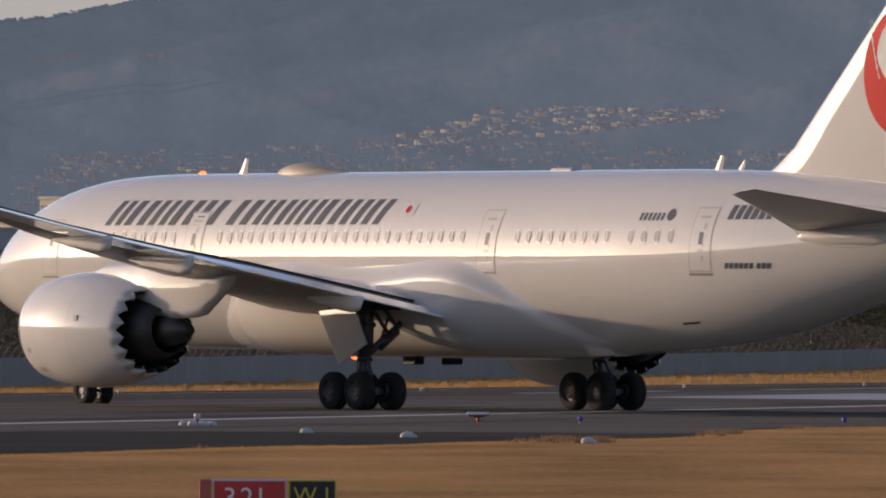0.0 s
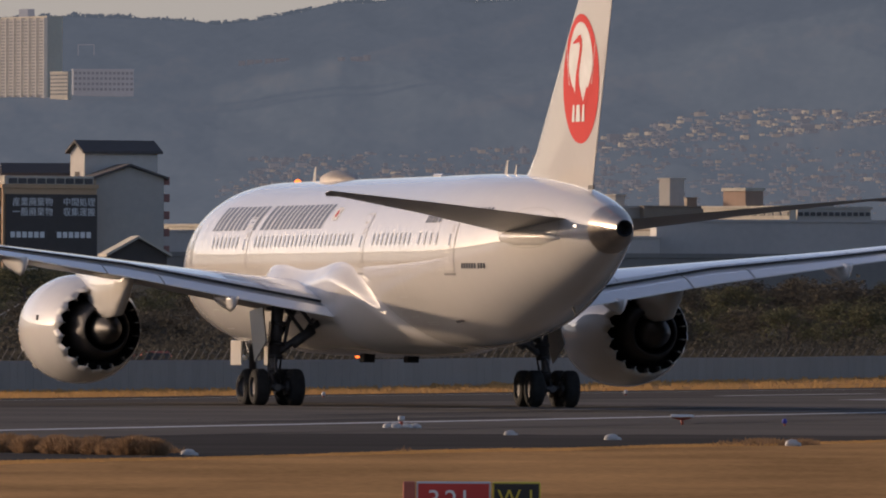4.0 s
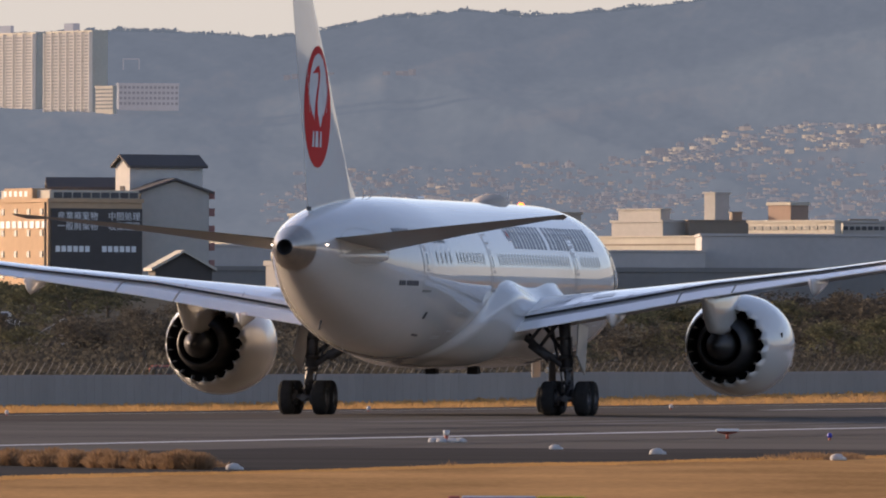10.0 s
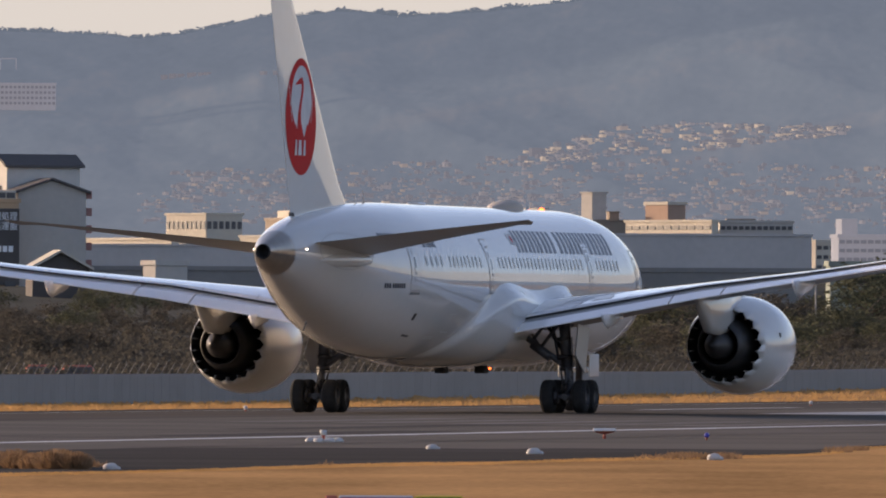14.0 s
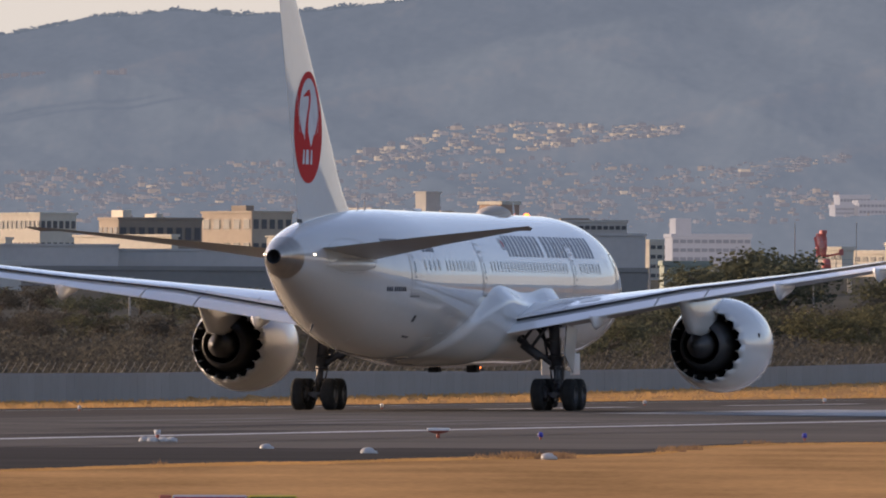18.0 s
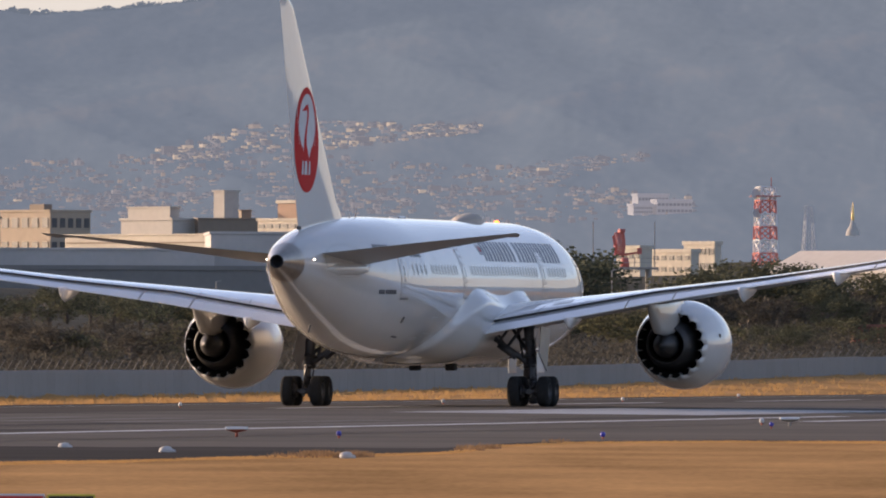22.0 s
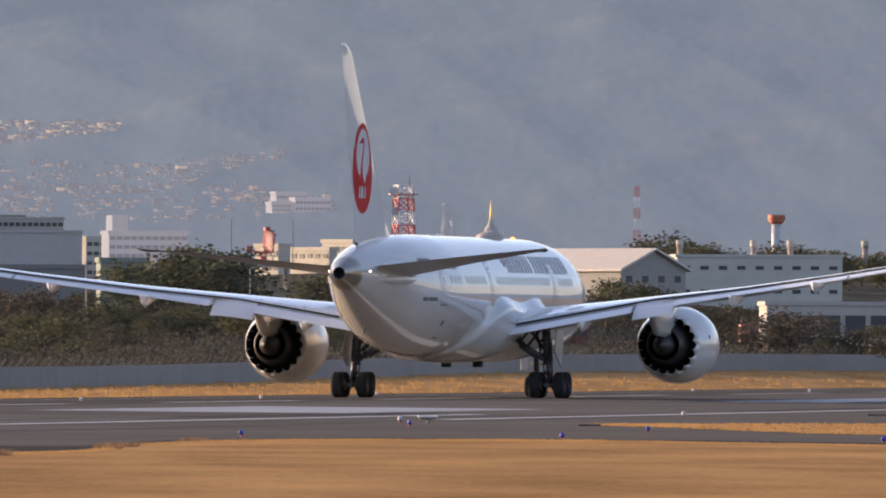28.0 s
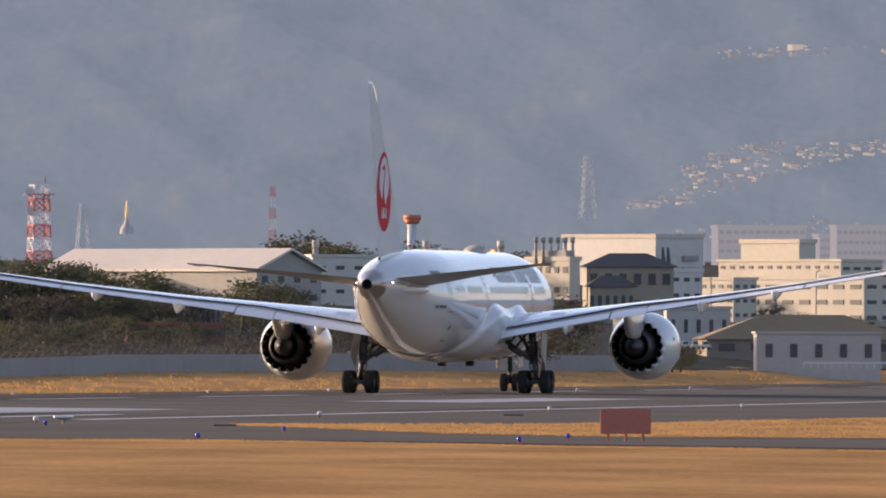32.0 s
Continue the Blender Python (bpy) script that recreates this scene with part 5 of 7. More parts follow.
def block(name, label, u0, uc, u1, v0, v1, d, wall, phi=28, front=None, side=None, parapet=0.5, category="building", deep=None, rooftop=(), glass=None, roof=None, band=None):
    """A building: its near corner at uc; a lit left face to u0, a front to u1. front and side: columns, rows, fill across, fill up."""
    d, v0 = settle_at(uc, d, v0)
    c = sight(uc, d, v0)
    top = EYE + d * v1 / F
    W = max(1.0, (u1 - uc) * d / F / math.cos(radians(phi)))
    L = deep or max(2.0, (uc - u0) * d / F / math.sin(radians(phi)))
    H = top - c.z
    c.z -= 1.0
    H += 1.0
    ob = tagged(empty(name, pose(c.x, c.y, c.z, 0, 0, phi)), label, category)
    part("wall", boxmesh(0, W, 0, L, 0, H, 0.04), wall, ob)
    bm = bmesh.new()
    for a in ((-0.15, W + 0.15, -0.15, 0.15), (-0.15, W + 0.15, L - 0.15, L + 0.15), (-0.15, 0.15, 0.15, L - 0.15), (W - 0.15, W + 0.15, 0.15, L - 0.15)):
        box(bm, *a, H + 0.004, H + parapet)
    part("parapet", bm, roof or wall, ob)
    for spec, face in ((front, 0), (side, 1)):
        if not spec:
            continue
        cols, rows, fx, fz = spec
        span = W if face == 0 else L
        for i in range(cols):
            for j in range(rows):
                s = span * (i + 0.5) / cols
                z = 1.0 + (H - 1.0) * (j + 0.55) / rows
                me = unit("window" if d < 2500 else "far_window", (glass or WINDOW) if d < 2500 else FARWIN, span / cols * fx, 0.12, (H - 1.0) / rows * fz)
                m = pose(s, -0.02, z) if face == 0 else pose(-0.02, s, z, 0, 0, 90)
                part("window", me, None, ob, at=m)
    if band:
        for k in band:
            z = 1.0 + (H - 1.0) * k
            part("floor_band", boxmesh(-0.12, W + 0.1, -0.12, L, z - 0.12, z + 0.12), wall, ob)
    for x0, x1, y0, y1, h, m in rooftop:
        part("roof_box", boxmesh(W * x0, W * x1, L * y0, L * y1, H + 0.01, H + h, 0.05), m, ob)
    return ob, W, L, H


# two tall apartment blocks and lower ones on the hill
# the towers' faint glow stands in for haze as well
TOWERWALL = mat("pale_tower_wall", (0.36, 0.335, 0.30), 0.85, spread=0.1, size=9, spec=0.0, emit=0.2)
TOWERSHADE = mat("tower_shade", (0.17, 0.165, 0.165), 0.7, spread=0.2, size=3, spec=0.1, emit=0.5)


def tower(u0, uc, u1, v0, v1):
    ob, W, L, H = block("apartment_tower", "tall pale apartment tower with stacked balconies on the hill", u0, uc, u1, v0, v1, 4300, CREAM, 30, side=None, parapet=0.4)
    for j in range(24):
        z = 1.0 + (H - 1) * (j + 0.3) / 24
        part("balcony", unit("balcony", TOWERWALL, L * 0.98, 0.7, (H - 1) / 24 * 0.42), None, ob, at=pose(-0.4, L / 2, z, 0, 0, 90))
    for i in range(7):
        part("pier", unit("pier", TOWERWALL, 0.4, 1.1, H), None, ob, at=pose(-0.45, L * (i + 0.05) / 6.1, H / 2, 0, 0, 90))
    # one flat strip whose darker colour gives the shade behind the balconies
    part("glazing", unit("glazing", TOWERSHADE, L * 0.98, 0.1, H * 0.97), None, ob, "dark strip painted as shade behind the balconies", pose(-0.02, L / 2, H / 2, 0, 0, 90))
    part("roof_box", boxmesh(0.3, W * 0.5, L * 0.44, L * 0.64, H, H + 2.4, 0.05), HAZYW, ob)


tower(-810, -699, -684, 424, 556)
tower(-684, -599, -572, 424, 560)
block("apartment_block", "low cream apartment block on the hillside", -594, -562, -556, 421, 461, 4250, CREAM, 40, side=(7, 6, 0.7, 0.4))
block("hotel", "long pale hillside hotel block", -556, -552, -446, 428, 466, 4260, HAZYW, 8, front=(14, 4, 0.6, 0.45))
for u, w, v, h in ((-258, 9, 480, 4), (-246, 14, 481, 5), (-228, 8, 483, 3), (-214, 17, 482, 6), (-192, 9, 484, 4), (-180, 7, 485, 4), (-84, 12, 488, 3), (-62, 22, 489, 3), (-36, 8, 490, 5)):
    block("hill_lodge", "small pale lodge building on the wooded hill", u, u + w * 0.6, u + w, v, v + h, 4420, HOUSE, 40, parapet=0.1)
# gantry frame beside the hotel
bm = bmesh.new()
for a, b in (((-544, 464), (-544, 512)), ((-516, 464), (-516, 512)), ((-544, 512), (-516, 512))):
    tube(bm, sight(a[0], 4280, a[1]), sight(b[0], 4280, b[1]), 0.16, n=5)
tagged(part("steel_gantry", bm, HAZYW), "pale steel gantry frame on the hillside", "gantry")


# ---- the quarter behind the airfield ----
D1 = 1500.0
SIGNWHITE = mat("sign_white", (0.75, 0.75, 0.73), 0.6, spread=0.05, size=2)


def writing(ob, text, size, at, material=None, name="sign_text"):
    x = 0.0
    for ch in text:
        if ch != " ":
            cu = bpy.data.curves.new(name, "FONT")
            cu.body, cu.size, cu.extrude = ch, size, 0.02
            cu.align_x, cu.align_y = "LEFT", "BOTTOM"
            tmp = bpy.data.objects.new(name, cu)
            me = bpy.data.meshes.new_from_object(tmp)
            bpy.data.objects.remove(tmp)
            me.materials.append(material or SIGNWHITE)
            o = new(name, me)
            o.matrix_basis = at @ pose(x, 0, 0)
            o.parent = ob
        x += size * (1.02 if ord(ch) > 255 else 0.62)


def recycler():
    """The tan building with a dark sign wall."""
    ob, W, L, H = block("office_building", "tan office building with a dark sign wall", -772, -676, -512, 108, 258, D1, ORANGE, 30, side=(4, 4, 0.22, 0.3), parapet=0.4)
    part("sign_wall", boxmesh(0.25, W - 0.1, -0.3, -0.005, 1.2, H - 0.6, 0.03), DARKW, ob, "dark brown cladding with white writing")
    part("upper_storey", boxmesh(0.5, W, 0.6, L, H + 0.01, H + 1.25, 0.05), CREAM, ob, "cream set-back storey with a row of windows")
    for i in range(9):
        part("window", unit("upper_window", WINDOW, W / 12, 0.1, 0.55), None, ob, at=pose(0.9 + (W - 1) * (i + 0.5) / 9, 0.56, H + 0.75))
    part("balustrade", boxmesh(0.3, W, -0.1, 0.0, H, H + 0.4), DARKW, ob)
    part("stair_tower", boxmesh(-0.05, W * 0.16, L * 0.3, L * 0.85, H, H + 1.45, 0.05), ORANGE, ob, "tan stair tower")
    for z, t in ((H - 1.9, "産業廃棄物  中間処理"), (H - 2.9, "一般廃棄物  収集運搬")):
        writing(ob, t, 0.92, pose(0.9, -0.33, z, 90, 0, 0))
    # names of firms as plain bars
    for x, n in ((0.7, 6), (W * 0.56, 6)):
        for i in range(n):
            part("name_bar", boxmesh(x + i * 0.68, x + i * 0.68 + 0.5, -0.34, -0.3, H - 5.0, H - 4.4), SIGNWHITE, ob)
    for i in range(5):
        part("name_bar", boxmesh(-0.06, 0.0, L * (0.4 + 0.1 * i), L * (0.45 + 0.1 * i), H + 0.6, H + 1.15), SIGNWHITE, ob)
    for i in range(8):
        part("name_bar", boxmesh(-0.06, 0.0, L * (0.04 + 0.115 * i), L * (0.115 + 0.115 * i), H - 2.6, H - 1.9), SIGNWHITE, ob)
    for i in range(5):
        part("ground_window", boxmesh(0.4 + i * W / 5, 0.1 + (i + 0.7) * W / 5, -0.4, -0.3, 0.4, 1.6), WINDOW, ob)
    part("drain_pipe", boxmesh(-0.12, 0.0, 0.5, 0.62, 0, H), DARKW, ob)


def hall(name, label, u0, uc, u1, v0, veave, vridge, d, wall, roofm, phi=20, category="building", lit_edge=None, windows=None, along=True):
    """A gabled hall: gable to the front (along=False: the ridge runs along the front)."""
    d, v0 = settle_at(uc, d, v0)
    c = sight(uc, d, v0)
    W = (u1 - uc) * d / F / math.cos(radians(phi))
    L = max(3.0, (uc - u0) * d / F / math.sin(radians(phi)))
    he, hr = EYE + d * veave / F - c.z + 1, EYE + d * vridge / F - c.z + 1
    ob = tagged(empty(name, pose(c.x, c.y, c.z - 1, 0, 0, phi)), label, category)
    bm = bmesh.new()
    if along:
        ring = [(0, 0), (W, 0), (W, he), (W / 2, hr - 0.1), (0, he)]
        loft(bm, [[(x, y, z) for x, z in ring] for y in (0, L)], cap0=True, cap1=True)
        part("wall", bm, wall, ob)
        for s in (0, 1):
            bm = bmesh.new()
            x0, x1 = (-0.4, W / 2) if s == 0 else (W + 0.4, W / 2)
            a = [(x0, he - 0.15), (x1, hr), (x1, hr + 0.22), (x0, he + 0.12)]
            loft(bm, [[(x, y, z) for x, z in a] for y in (-0.5, L + 0.5)], cap0=True, cap1=True)
            bmesh.ops.recalc_face_normals(bm, faces=bm.faces[:])
            part("roof", bm, roofm, ob)
    else:
        ring = [(0, 0), (L, 0), (L, he), (L / 2, hr - 0.1), (0, he)]
        loft(bm, [[(x, y, z) for y, z in ring] for x in (0, W)], cap0=True, cap1=True)
        part("wall", bm, wall, ob)
        for s in (0, 1):
            bm = bmesh.new()
            y0, y1 = (-0.4, L / 2) if s == 0 else (L + 0.4, L / 2)
            a = [(y0, he - 0.15), (y1, hr), (y1, hr + 0.22), (y0, he + 0.12)]
            loft(bm, [[(x, y, z) for y, z in a] for x in (-0.4, W + 0.4)], cap0=True, cap1=True)
            bmesh.ops.recalc_face_normals(bm, faces=bm.faces[:])
            part("roof", bm, roofm, ob)
    if windows:
        cols, rows, fx, fz = windows
        for i in range(cols):
            for j in range(rows):
                me = unit("window", WINDOW, W / cols * fx, 0.12, he / rows * fz)
                part("window", me, None, ob, at=pose(W * (i + 0.5) / cols, -0.02, 1 + (he - 1) * (j + 0.5) / rows))
    return ob, W, L, he, hr


def warehouse():
    """The pale building with the gabled tower."""
    ob, W, L, he, hr = hall("pale_warehouse", "pale grey gabled building with a roof tower", -560, -512, -392, 108, 276, 298, D1 + 8, PALE, SLATE, 12)
    d = D1 + 14
    t, W2, L2, h1, h2 = hall("gabled_roof_tower", "white tower with a dark pitched roof and an arched opening", -551, -532, -404, 283, 322, 340, d, WHITEW, SLATE, 30, along=False)
    part("arched_opening", boxmesh(-0.08, 0.05, L2 * 0.36, L2 * 0.64, 1.0, h1 * 0.85), DARKW, t)
    part("vent", boxmesh(W2 * 0.86, W2 * 0.98, -0.3, 0.0, h1 * 0.2, h1 * 0.62), GREYW, t)
    for i in range(5):
        part("red_balcony", boxmesh(W + 0.05, W + 0.6, 0, 1.2, 3 + i * 1.75, 3.8 + i * 1.75), wall_mat("faded_red", (0.30, 0.15, 0.13)), ob)
    hall("low_long_building", "long low building with a dark pitched roof", -676, -672, -540, 258, 283, 299, D1 + 25, PALE, SLATE, 5, along=False)
    block("stepped_building", "grey stepped concrete building", -900, -880, -760, 108, 258, D1 + 60, GREYW, 10, front=(6, 5, 0.6, 0.35))
    # gabled shed: its sunlit edge put in as a cream roof, its shade as dark walls
    hall("gabled_shed", "gabled shed with sunlit edge painted cream and shaded walls painted dark", -500, -486, -386, 60, 140, 170, D1 - 160, DARKW, CREAM, 8)


recycler()
warehouse()
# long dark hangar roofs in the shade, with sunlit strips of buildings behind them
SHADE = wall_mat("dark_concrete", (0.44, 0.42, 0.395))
UMBER = wall_mat("umber_wall", (0.25, 0.20, 0.155))
block("grey_hangar", "long plain grey hangar with a flat roof", -420, -418, -40, 104, 181, 1640, SHADE, 0.6, deep=20, parapet=0.25)
block("grey_hangar", "long plain grey hangar with a flat roof", -44, -42, 488, 104, 173, 1650, SHADE, 0.6, deep=20, parapet=0.25)
block("grey_hangar", "large plain grey hangar block", 478, 480, 893, 104, 202, 1660, SHADE, 0.6, deep=24, parapet=0.3)
block("elevated_road", "long dark elevated road deck", -420, -410, 900, 98, 138, 1600, wall_mat("deck_concrete", (0.22, 0.21, 0.195)), 0.5, deep=8, parapet=0.5, category="road deck")
block("depot_wing", "cream sunlit strip of a low depot", -398, -240, -232, 120, 192, 1700, CREAM, 38, parapet=0.3)
block("depot_wing", "cream sunlit strip of a low depot", -120, 54, 62, 120, 198, 1720, CREAM, 38, parapet=0.3)
ob, W, L, H = block("depot_wing", "cream two-storey depot wing in the sun", 225, 485, 492, 120, 200, 1720, CREAM, 38, parapet=0.2)
# shadow line between the storeys put in as a thin umber strip
part("shadow_gap", boxmesh(-0.06, 0.02, 0.3, L - 0.3, H - 0.92, H - 0.74), UMBER, ob)
block("office_block", "cream flat-roofed office block with window bands", -251, -179, -115, 185, 236, 1800, CREAM, 38, side=(9, 3, 0.6, 0.35), front=(6, 3, 0.6, 0.35), parapet=0.3)
block("office_block", "grey office block behind the depot", -75, -40, 108, 185, 228, 1820, UMBER, 20, front=(9, 2, 0.6, 0.4), side=(4, 2, 0.6, 0.4), parapet=0.3, rooftop=((0.1, 0.2, 0.2, 0.8, 1.2, CREAM), (0.5, 0.58, 0.2, 0.8, 0.8, CREAM)))
block("office_block", "brown flat-roofed office with broad window bays", 108, 196, 268, 185, 240, 1840, wall_mat("brown_office_wall", (0.40, 0.32, 0.24)), 38, side=(5, 3, 0.62, 0.42), front=(5, 3, 0.6, 0.4), parapet=0.3, rooftop=((0.1, 0.3, 0.2, 0.5, 1.0, UMBER),))
block("office_block", "cream block with a set-back roof storey", 322, 412, 452, 190, 226, 1790, PALE, 38, side=(8, 1, 0.5, 0.3), parapet=0.3)
block("roof_storey", "cream roof storey on an office block", 334, 408, 425, 200, 248, 1805, PALE, 38, parapet=0.2)
ob, W, L, H = block("lift_tower", "cream lift tower with grey sides", 485, 504, 530, 190, 277, 1800, PALE, 40, parapet=0.2)
part("louvre", boxmesh(-0.05, 0.02, L * 0.35, L * 0.6, H * 0.45, H * 0.62), UMBER, ob)
block("plant_room", "low grey roof plant building", 452, 458, 568, 190, 228, 1790, UMBER, 8, front=(7, 1, 0.35, 0.3), parapet=0.2)
block("plant_room", "small grey roof plant box", 530, 534, 552, 200, 244, 1795, UMBER, 8, parapet=0.1)
block("brick_block", "red-brown flat-roofed building block", 599, 638, 670, 215, 257, 1790, wall_mat("red_brown_wall", (0.36, 0.24, 0.175)), 38, roof=CREAM, parapet=0.4)
block("terminal_building", "cream building with a long strip of windows", 567, 716, 728, 190, 227, 1740, CREAM, 38, side=(11, 6, 0.7, 0.34), parapet=0.3)
block("terminal_building", "grey building with a window strip under the roof", 726, 730, 860, 190, 226, 1745, PALE, 4, front=(12, 6, 0.75, 0.32), parapet=0.3, rooftop=((0.1, 0.5, 0.2, 0.6, 0.5, UMBER),))
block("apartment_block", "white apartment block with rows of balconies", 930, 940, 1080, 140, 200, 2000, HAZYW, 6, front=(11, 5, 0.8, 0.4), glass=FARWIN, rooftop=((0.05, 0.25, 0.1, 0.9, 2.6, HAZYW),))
block("apartment_block", "white apartment block with rows of balconies", 870, 900, 936, 140, 190, 2050, CREAM, 40, front=(3, 4, 0.7, 0.4))
block("green_shed", "pale green flat-roofed shed", 920, 925, 1010, 120, 150, 1500, wall_mat("grey_green", (0.22, 0.25, 0.21)), 4)
block("office_block", "cream sunlit office block", 1320, 1372, 1384, 158, 186, 1900, CREAM, 38, side=(7, 2, 0.7, 0.4))
block("office_block", "cream sunlit low block", 1252, 1330, 1345, 140, 172, 1880, CREAM, 38, side=(6, 2, 0.6, 0.4))
block("office_block", "cream sunlit low block", 1200, 1240, 1262, 145, 178, 1890, CREAM, 38, side=(4, 2, 0.6, 0.4))
for u0, u1, v0, v1 in ((1228, 1290, 248, 272), (1262, 1332, 240, 262), (1220, 1262, 240, 254)):
    block("hillside_school", "white school block on the hillside", u0, u0 + 8, u1, v0, v1, 2600, HAZYW, 8, front=(9, 2, 0.7, 0.4))

# the long pale-roofed hall
hall("long_hall", "long hall with a pale metal roof and grey gable", 1496, 1846, 1968, 90, 140, 175, 1250, GREYW, wall_mat("pale_metal_roof", (0.55, 0.50, 0.44)), 38, windows=(4, 3, 0.35, 0.3))
# beige works with round vents
ob, W, L, H = block("works_building", "beige-green works building with roof vents", 1940, 1945, 2240, 88, 163, 1350, wall_mat("beige_green_wall", (0.50, 0.49, 0.43)), 2, front=(9, 2, 0.45, 0.16), parapet=0.3)
VD = settle_at(1945, 1350, 88)[0] + 3
for u in (1950, 2081, 2146, 2278):
    bm = bmesh.new()
    p = sight(u, VD, 150)
    tube(bm, p, sight(u, VD, 182), 0.32, n=12)
    tube(bm, sight(u, VD, 180), sight(u, VD, 193), 0.40, n=12, mi=1)
    tagged(part("roof_vent", bm, [wall_mat("vent_pipe", (0.38, 0.30, 0.25)), CREAM]), "cream cylindrical roof vent stack", "vent")
block("factory", "beige factory with pipes on its roof", 2330, 2400, 2420, 92, 158, 1400, CREAM, 38, side=(5, 2, 0.5, 0.3), rooftop=((0.1, 0.9, 0.1, 0.9, 1.2, GREYW),))
VD = settle_at(2400, 1400, 92)[0] + 3
for i in range(6):
    bm = bmesh.new()
    u = 2340 + i * 13
    tube(bm, sight(u, VD, 150), sight(u, VD, 196), 0.18, n=8)
    tube(bm, sight(u, VD, 190), sight(u, VD, 200), 0.28, n=8)
    tagged(part("roof_pipe", bm, GREYW), "grey steel exhaust pipe on a factory roof", "pipe")
ob, W, L, H = block("logo_warehouse", "white warehouse with a dark two-stripe mark", 2404, 2552, 2644, 120, 199, 1500, WHITEW, 38, parapet=0.5, roof=CREAM)
for k in (0, 1):
    bm = bmesh.new()
    x = 1.0 + k * 0.9
    loft(bm, [[(x, -0.03, H - 3.2), (x + 0.75, -0.03, H - 3.2), (x + 0.75 - 0.35, -0.03, H - 1.2), (x + 0.2 - 0.15, -0.03, H - 1.2)], [(x, 0.0, H - 3.2), (x + 0.75, 0.0, H - 3.2), (x + 0.4, 0.0, H - 1.2), (x + 0.05, 0.0, H - 1.2)]], cap0=True)
    part("stripe_mark", bm, SLATE, ob)
for i in range(2):
    part("fire_balcony", boxmesh(W * 0.55, W * 0.85, -0.5, 0.0, H * 0.4 + i * 1.5, H * 0.4 + 0.7 + i * 1.5), GREYW, ob)


def hip_house(u0, u1, v0, ve, vr, d, wall, roofm, label, rows=2):
    d, v0 = settle_at(u0, d, v0)
    c = sight(u0, d, v0)
    W = (u1 - u0) * d / F
    he, hr, L = EYE + d * ve / F - c.z, EYE + d * vr / F - c.z, W * 0.5
    ob = tagged(empty("brown_house", pose(c.x, c.y, c.z)), label, "house")
    part("wall", boxmesh(0.4, W - 0.4, 0.4, L, -1, he), wall, ob)
    bm = bmesh.new()
    vs = [bm.verts.new(p) for p in ((-0.2, 0, he), (W + 0.2, 0, he), (W + 0.2, L, he), (-0.2, L, he), (W * 0.3, L / 2, hr), (W * 0.7, L / 2, hr))]
    for q in ((0, 1, 5, 4), (1, 2, 5), (2, 3, 4, 5), (3, 0, 4), (3, 2, 1, 0)):
        bm.faces.new([vs[i] for i in q])
    part("roof", bm, roofm, ob)
    for j in range(rows):
        for i in range(6):
            part("window", unit("window", WINDOW, W / 13, 0.12, he / rows * 0.42), None, ob, at=pose(W * (i + 0.75) / 6.5, 0.36, he * (j + 0.55) / rows))


hip_house(2424, 2592, 96, 147, 172, 1300, wall_mat("brown_house_wall", (0.30, 0.26, 0.20)), SLATE, "brown house with a dark hipped roof")
hip_house(2430, 2520, 92, 112, 132, 1280, wall_mat("brown_house_wall", (0.30, 0.26, 0.20)), SLATE, "small brown house with a dark hipped roof", 1)
block("white_office", "white office building with window rows", 2687, 2880, 2962, 50, 158, 1320, CREAM, 38, side=(13, 5, 0.45, 0.26), front=(4, 4, 0.6, 0.2), parapet=0.3)
block("white_office", "lower white office wing with window rows", 2735, 2921, 3010, 50, 126, 1296, CREAM, 38, side=(7, 3, 0.62, 0.3), front=(3, 3, 0.6, 0.25), parapet=0.3)
block("white_office", "low white office annex with small windows", 2610, 2690, 2735, 50, 125, 1300, CREAM, 38, side=(6, 3, 0.5, 0.25), front=(3, 3, 0.5, 0.25), parapet=0.3)
block("cream_block", "cream sunlit block behind the white office", 2714, 2806, 2838, 150, 190, 1345, CREAM, 38, roof=CREAM)
block("white_annex", "white annex with small windows", 2536, 2560, 2640, 60, 138, 1310, WHITEW, 30, front=(4, 3, 0.5, 0.25))
block("low_store", "grey low store building", 2570, 2572, 2686, 20, 73, 1120, PALE, 3, front=(5, 1, 0.3, 0.35), parapet=0.3)
block("low_store", "grey low store building", 2490, 2500, 2568, 26, 60, 1180, PALE, 4, front=(3, 1, 0.25, 0.4))
hip_house(2636, 3010, -10, 20, 64, 1060, wall_mat("tan_wall", (0.24, 0.20, 0.16)), wall_mat("brown_olive_roof", (0.25, 0.185, 0.11)), "wide low hall with a brown hipped roof", 1)
block("pump_house", "beige flat-roofed concrete pump house", 2730.4, 2731, 2953, -32, 30, 1000, wall_mat("beige_concrete", (0.40, 0.37, 0.33)), 2, front=(5, 1, 0.28, 0.36), parapet=0.2)
# these blocks take the town's glowing haze colours
for u0, u1, v0, v1, d in ((2656, 2821, 165, 217, 1890), (2866, 2998, 165, 218, 1870), (2836, 2862, 168, 202, 1880), (2560, 2640, 165, 198, 1900)):
    block("apartment_block", "distant grey apartment block with balconies", u0, u0 + 6, u1, v0, v1, d, PALEH, 6, front=(12, 4, 0.7, 0.35), glass=HOUSE)
block("grandstand", "low concrete stand with an open front", 2100, 2104, 2330, 42, 78, 1080, PALE, 2, front=(5, 1, 0.8, 0.45), parapet=0.35)
block("red_wall_yard", "low building with a red-brown wall", 1615, 1618, 1790, 16, 42, 1120, wall_mat("red_brown_brick", (0.24, 0.10, 0.075)), 2, front=(12, 1, 0.6, 0.5), parapet=0.2)
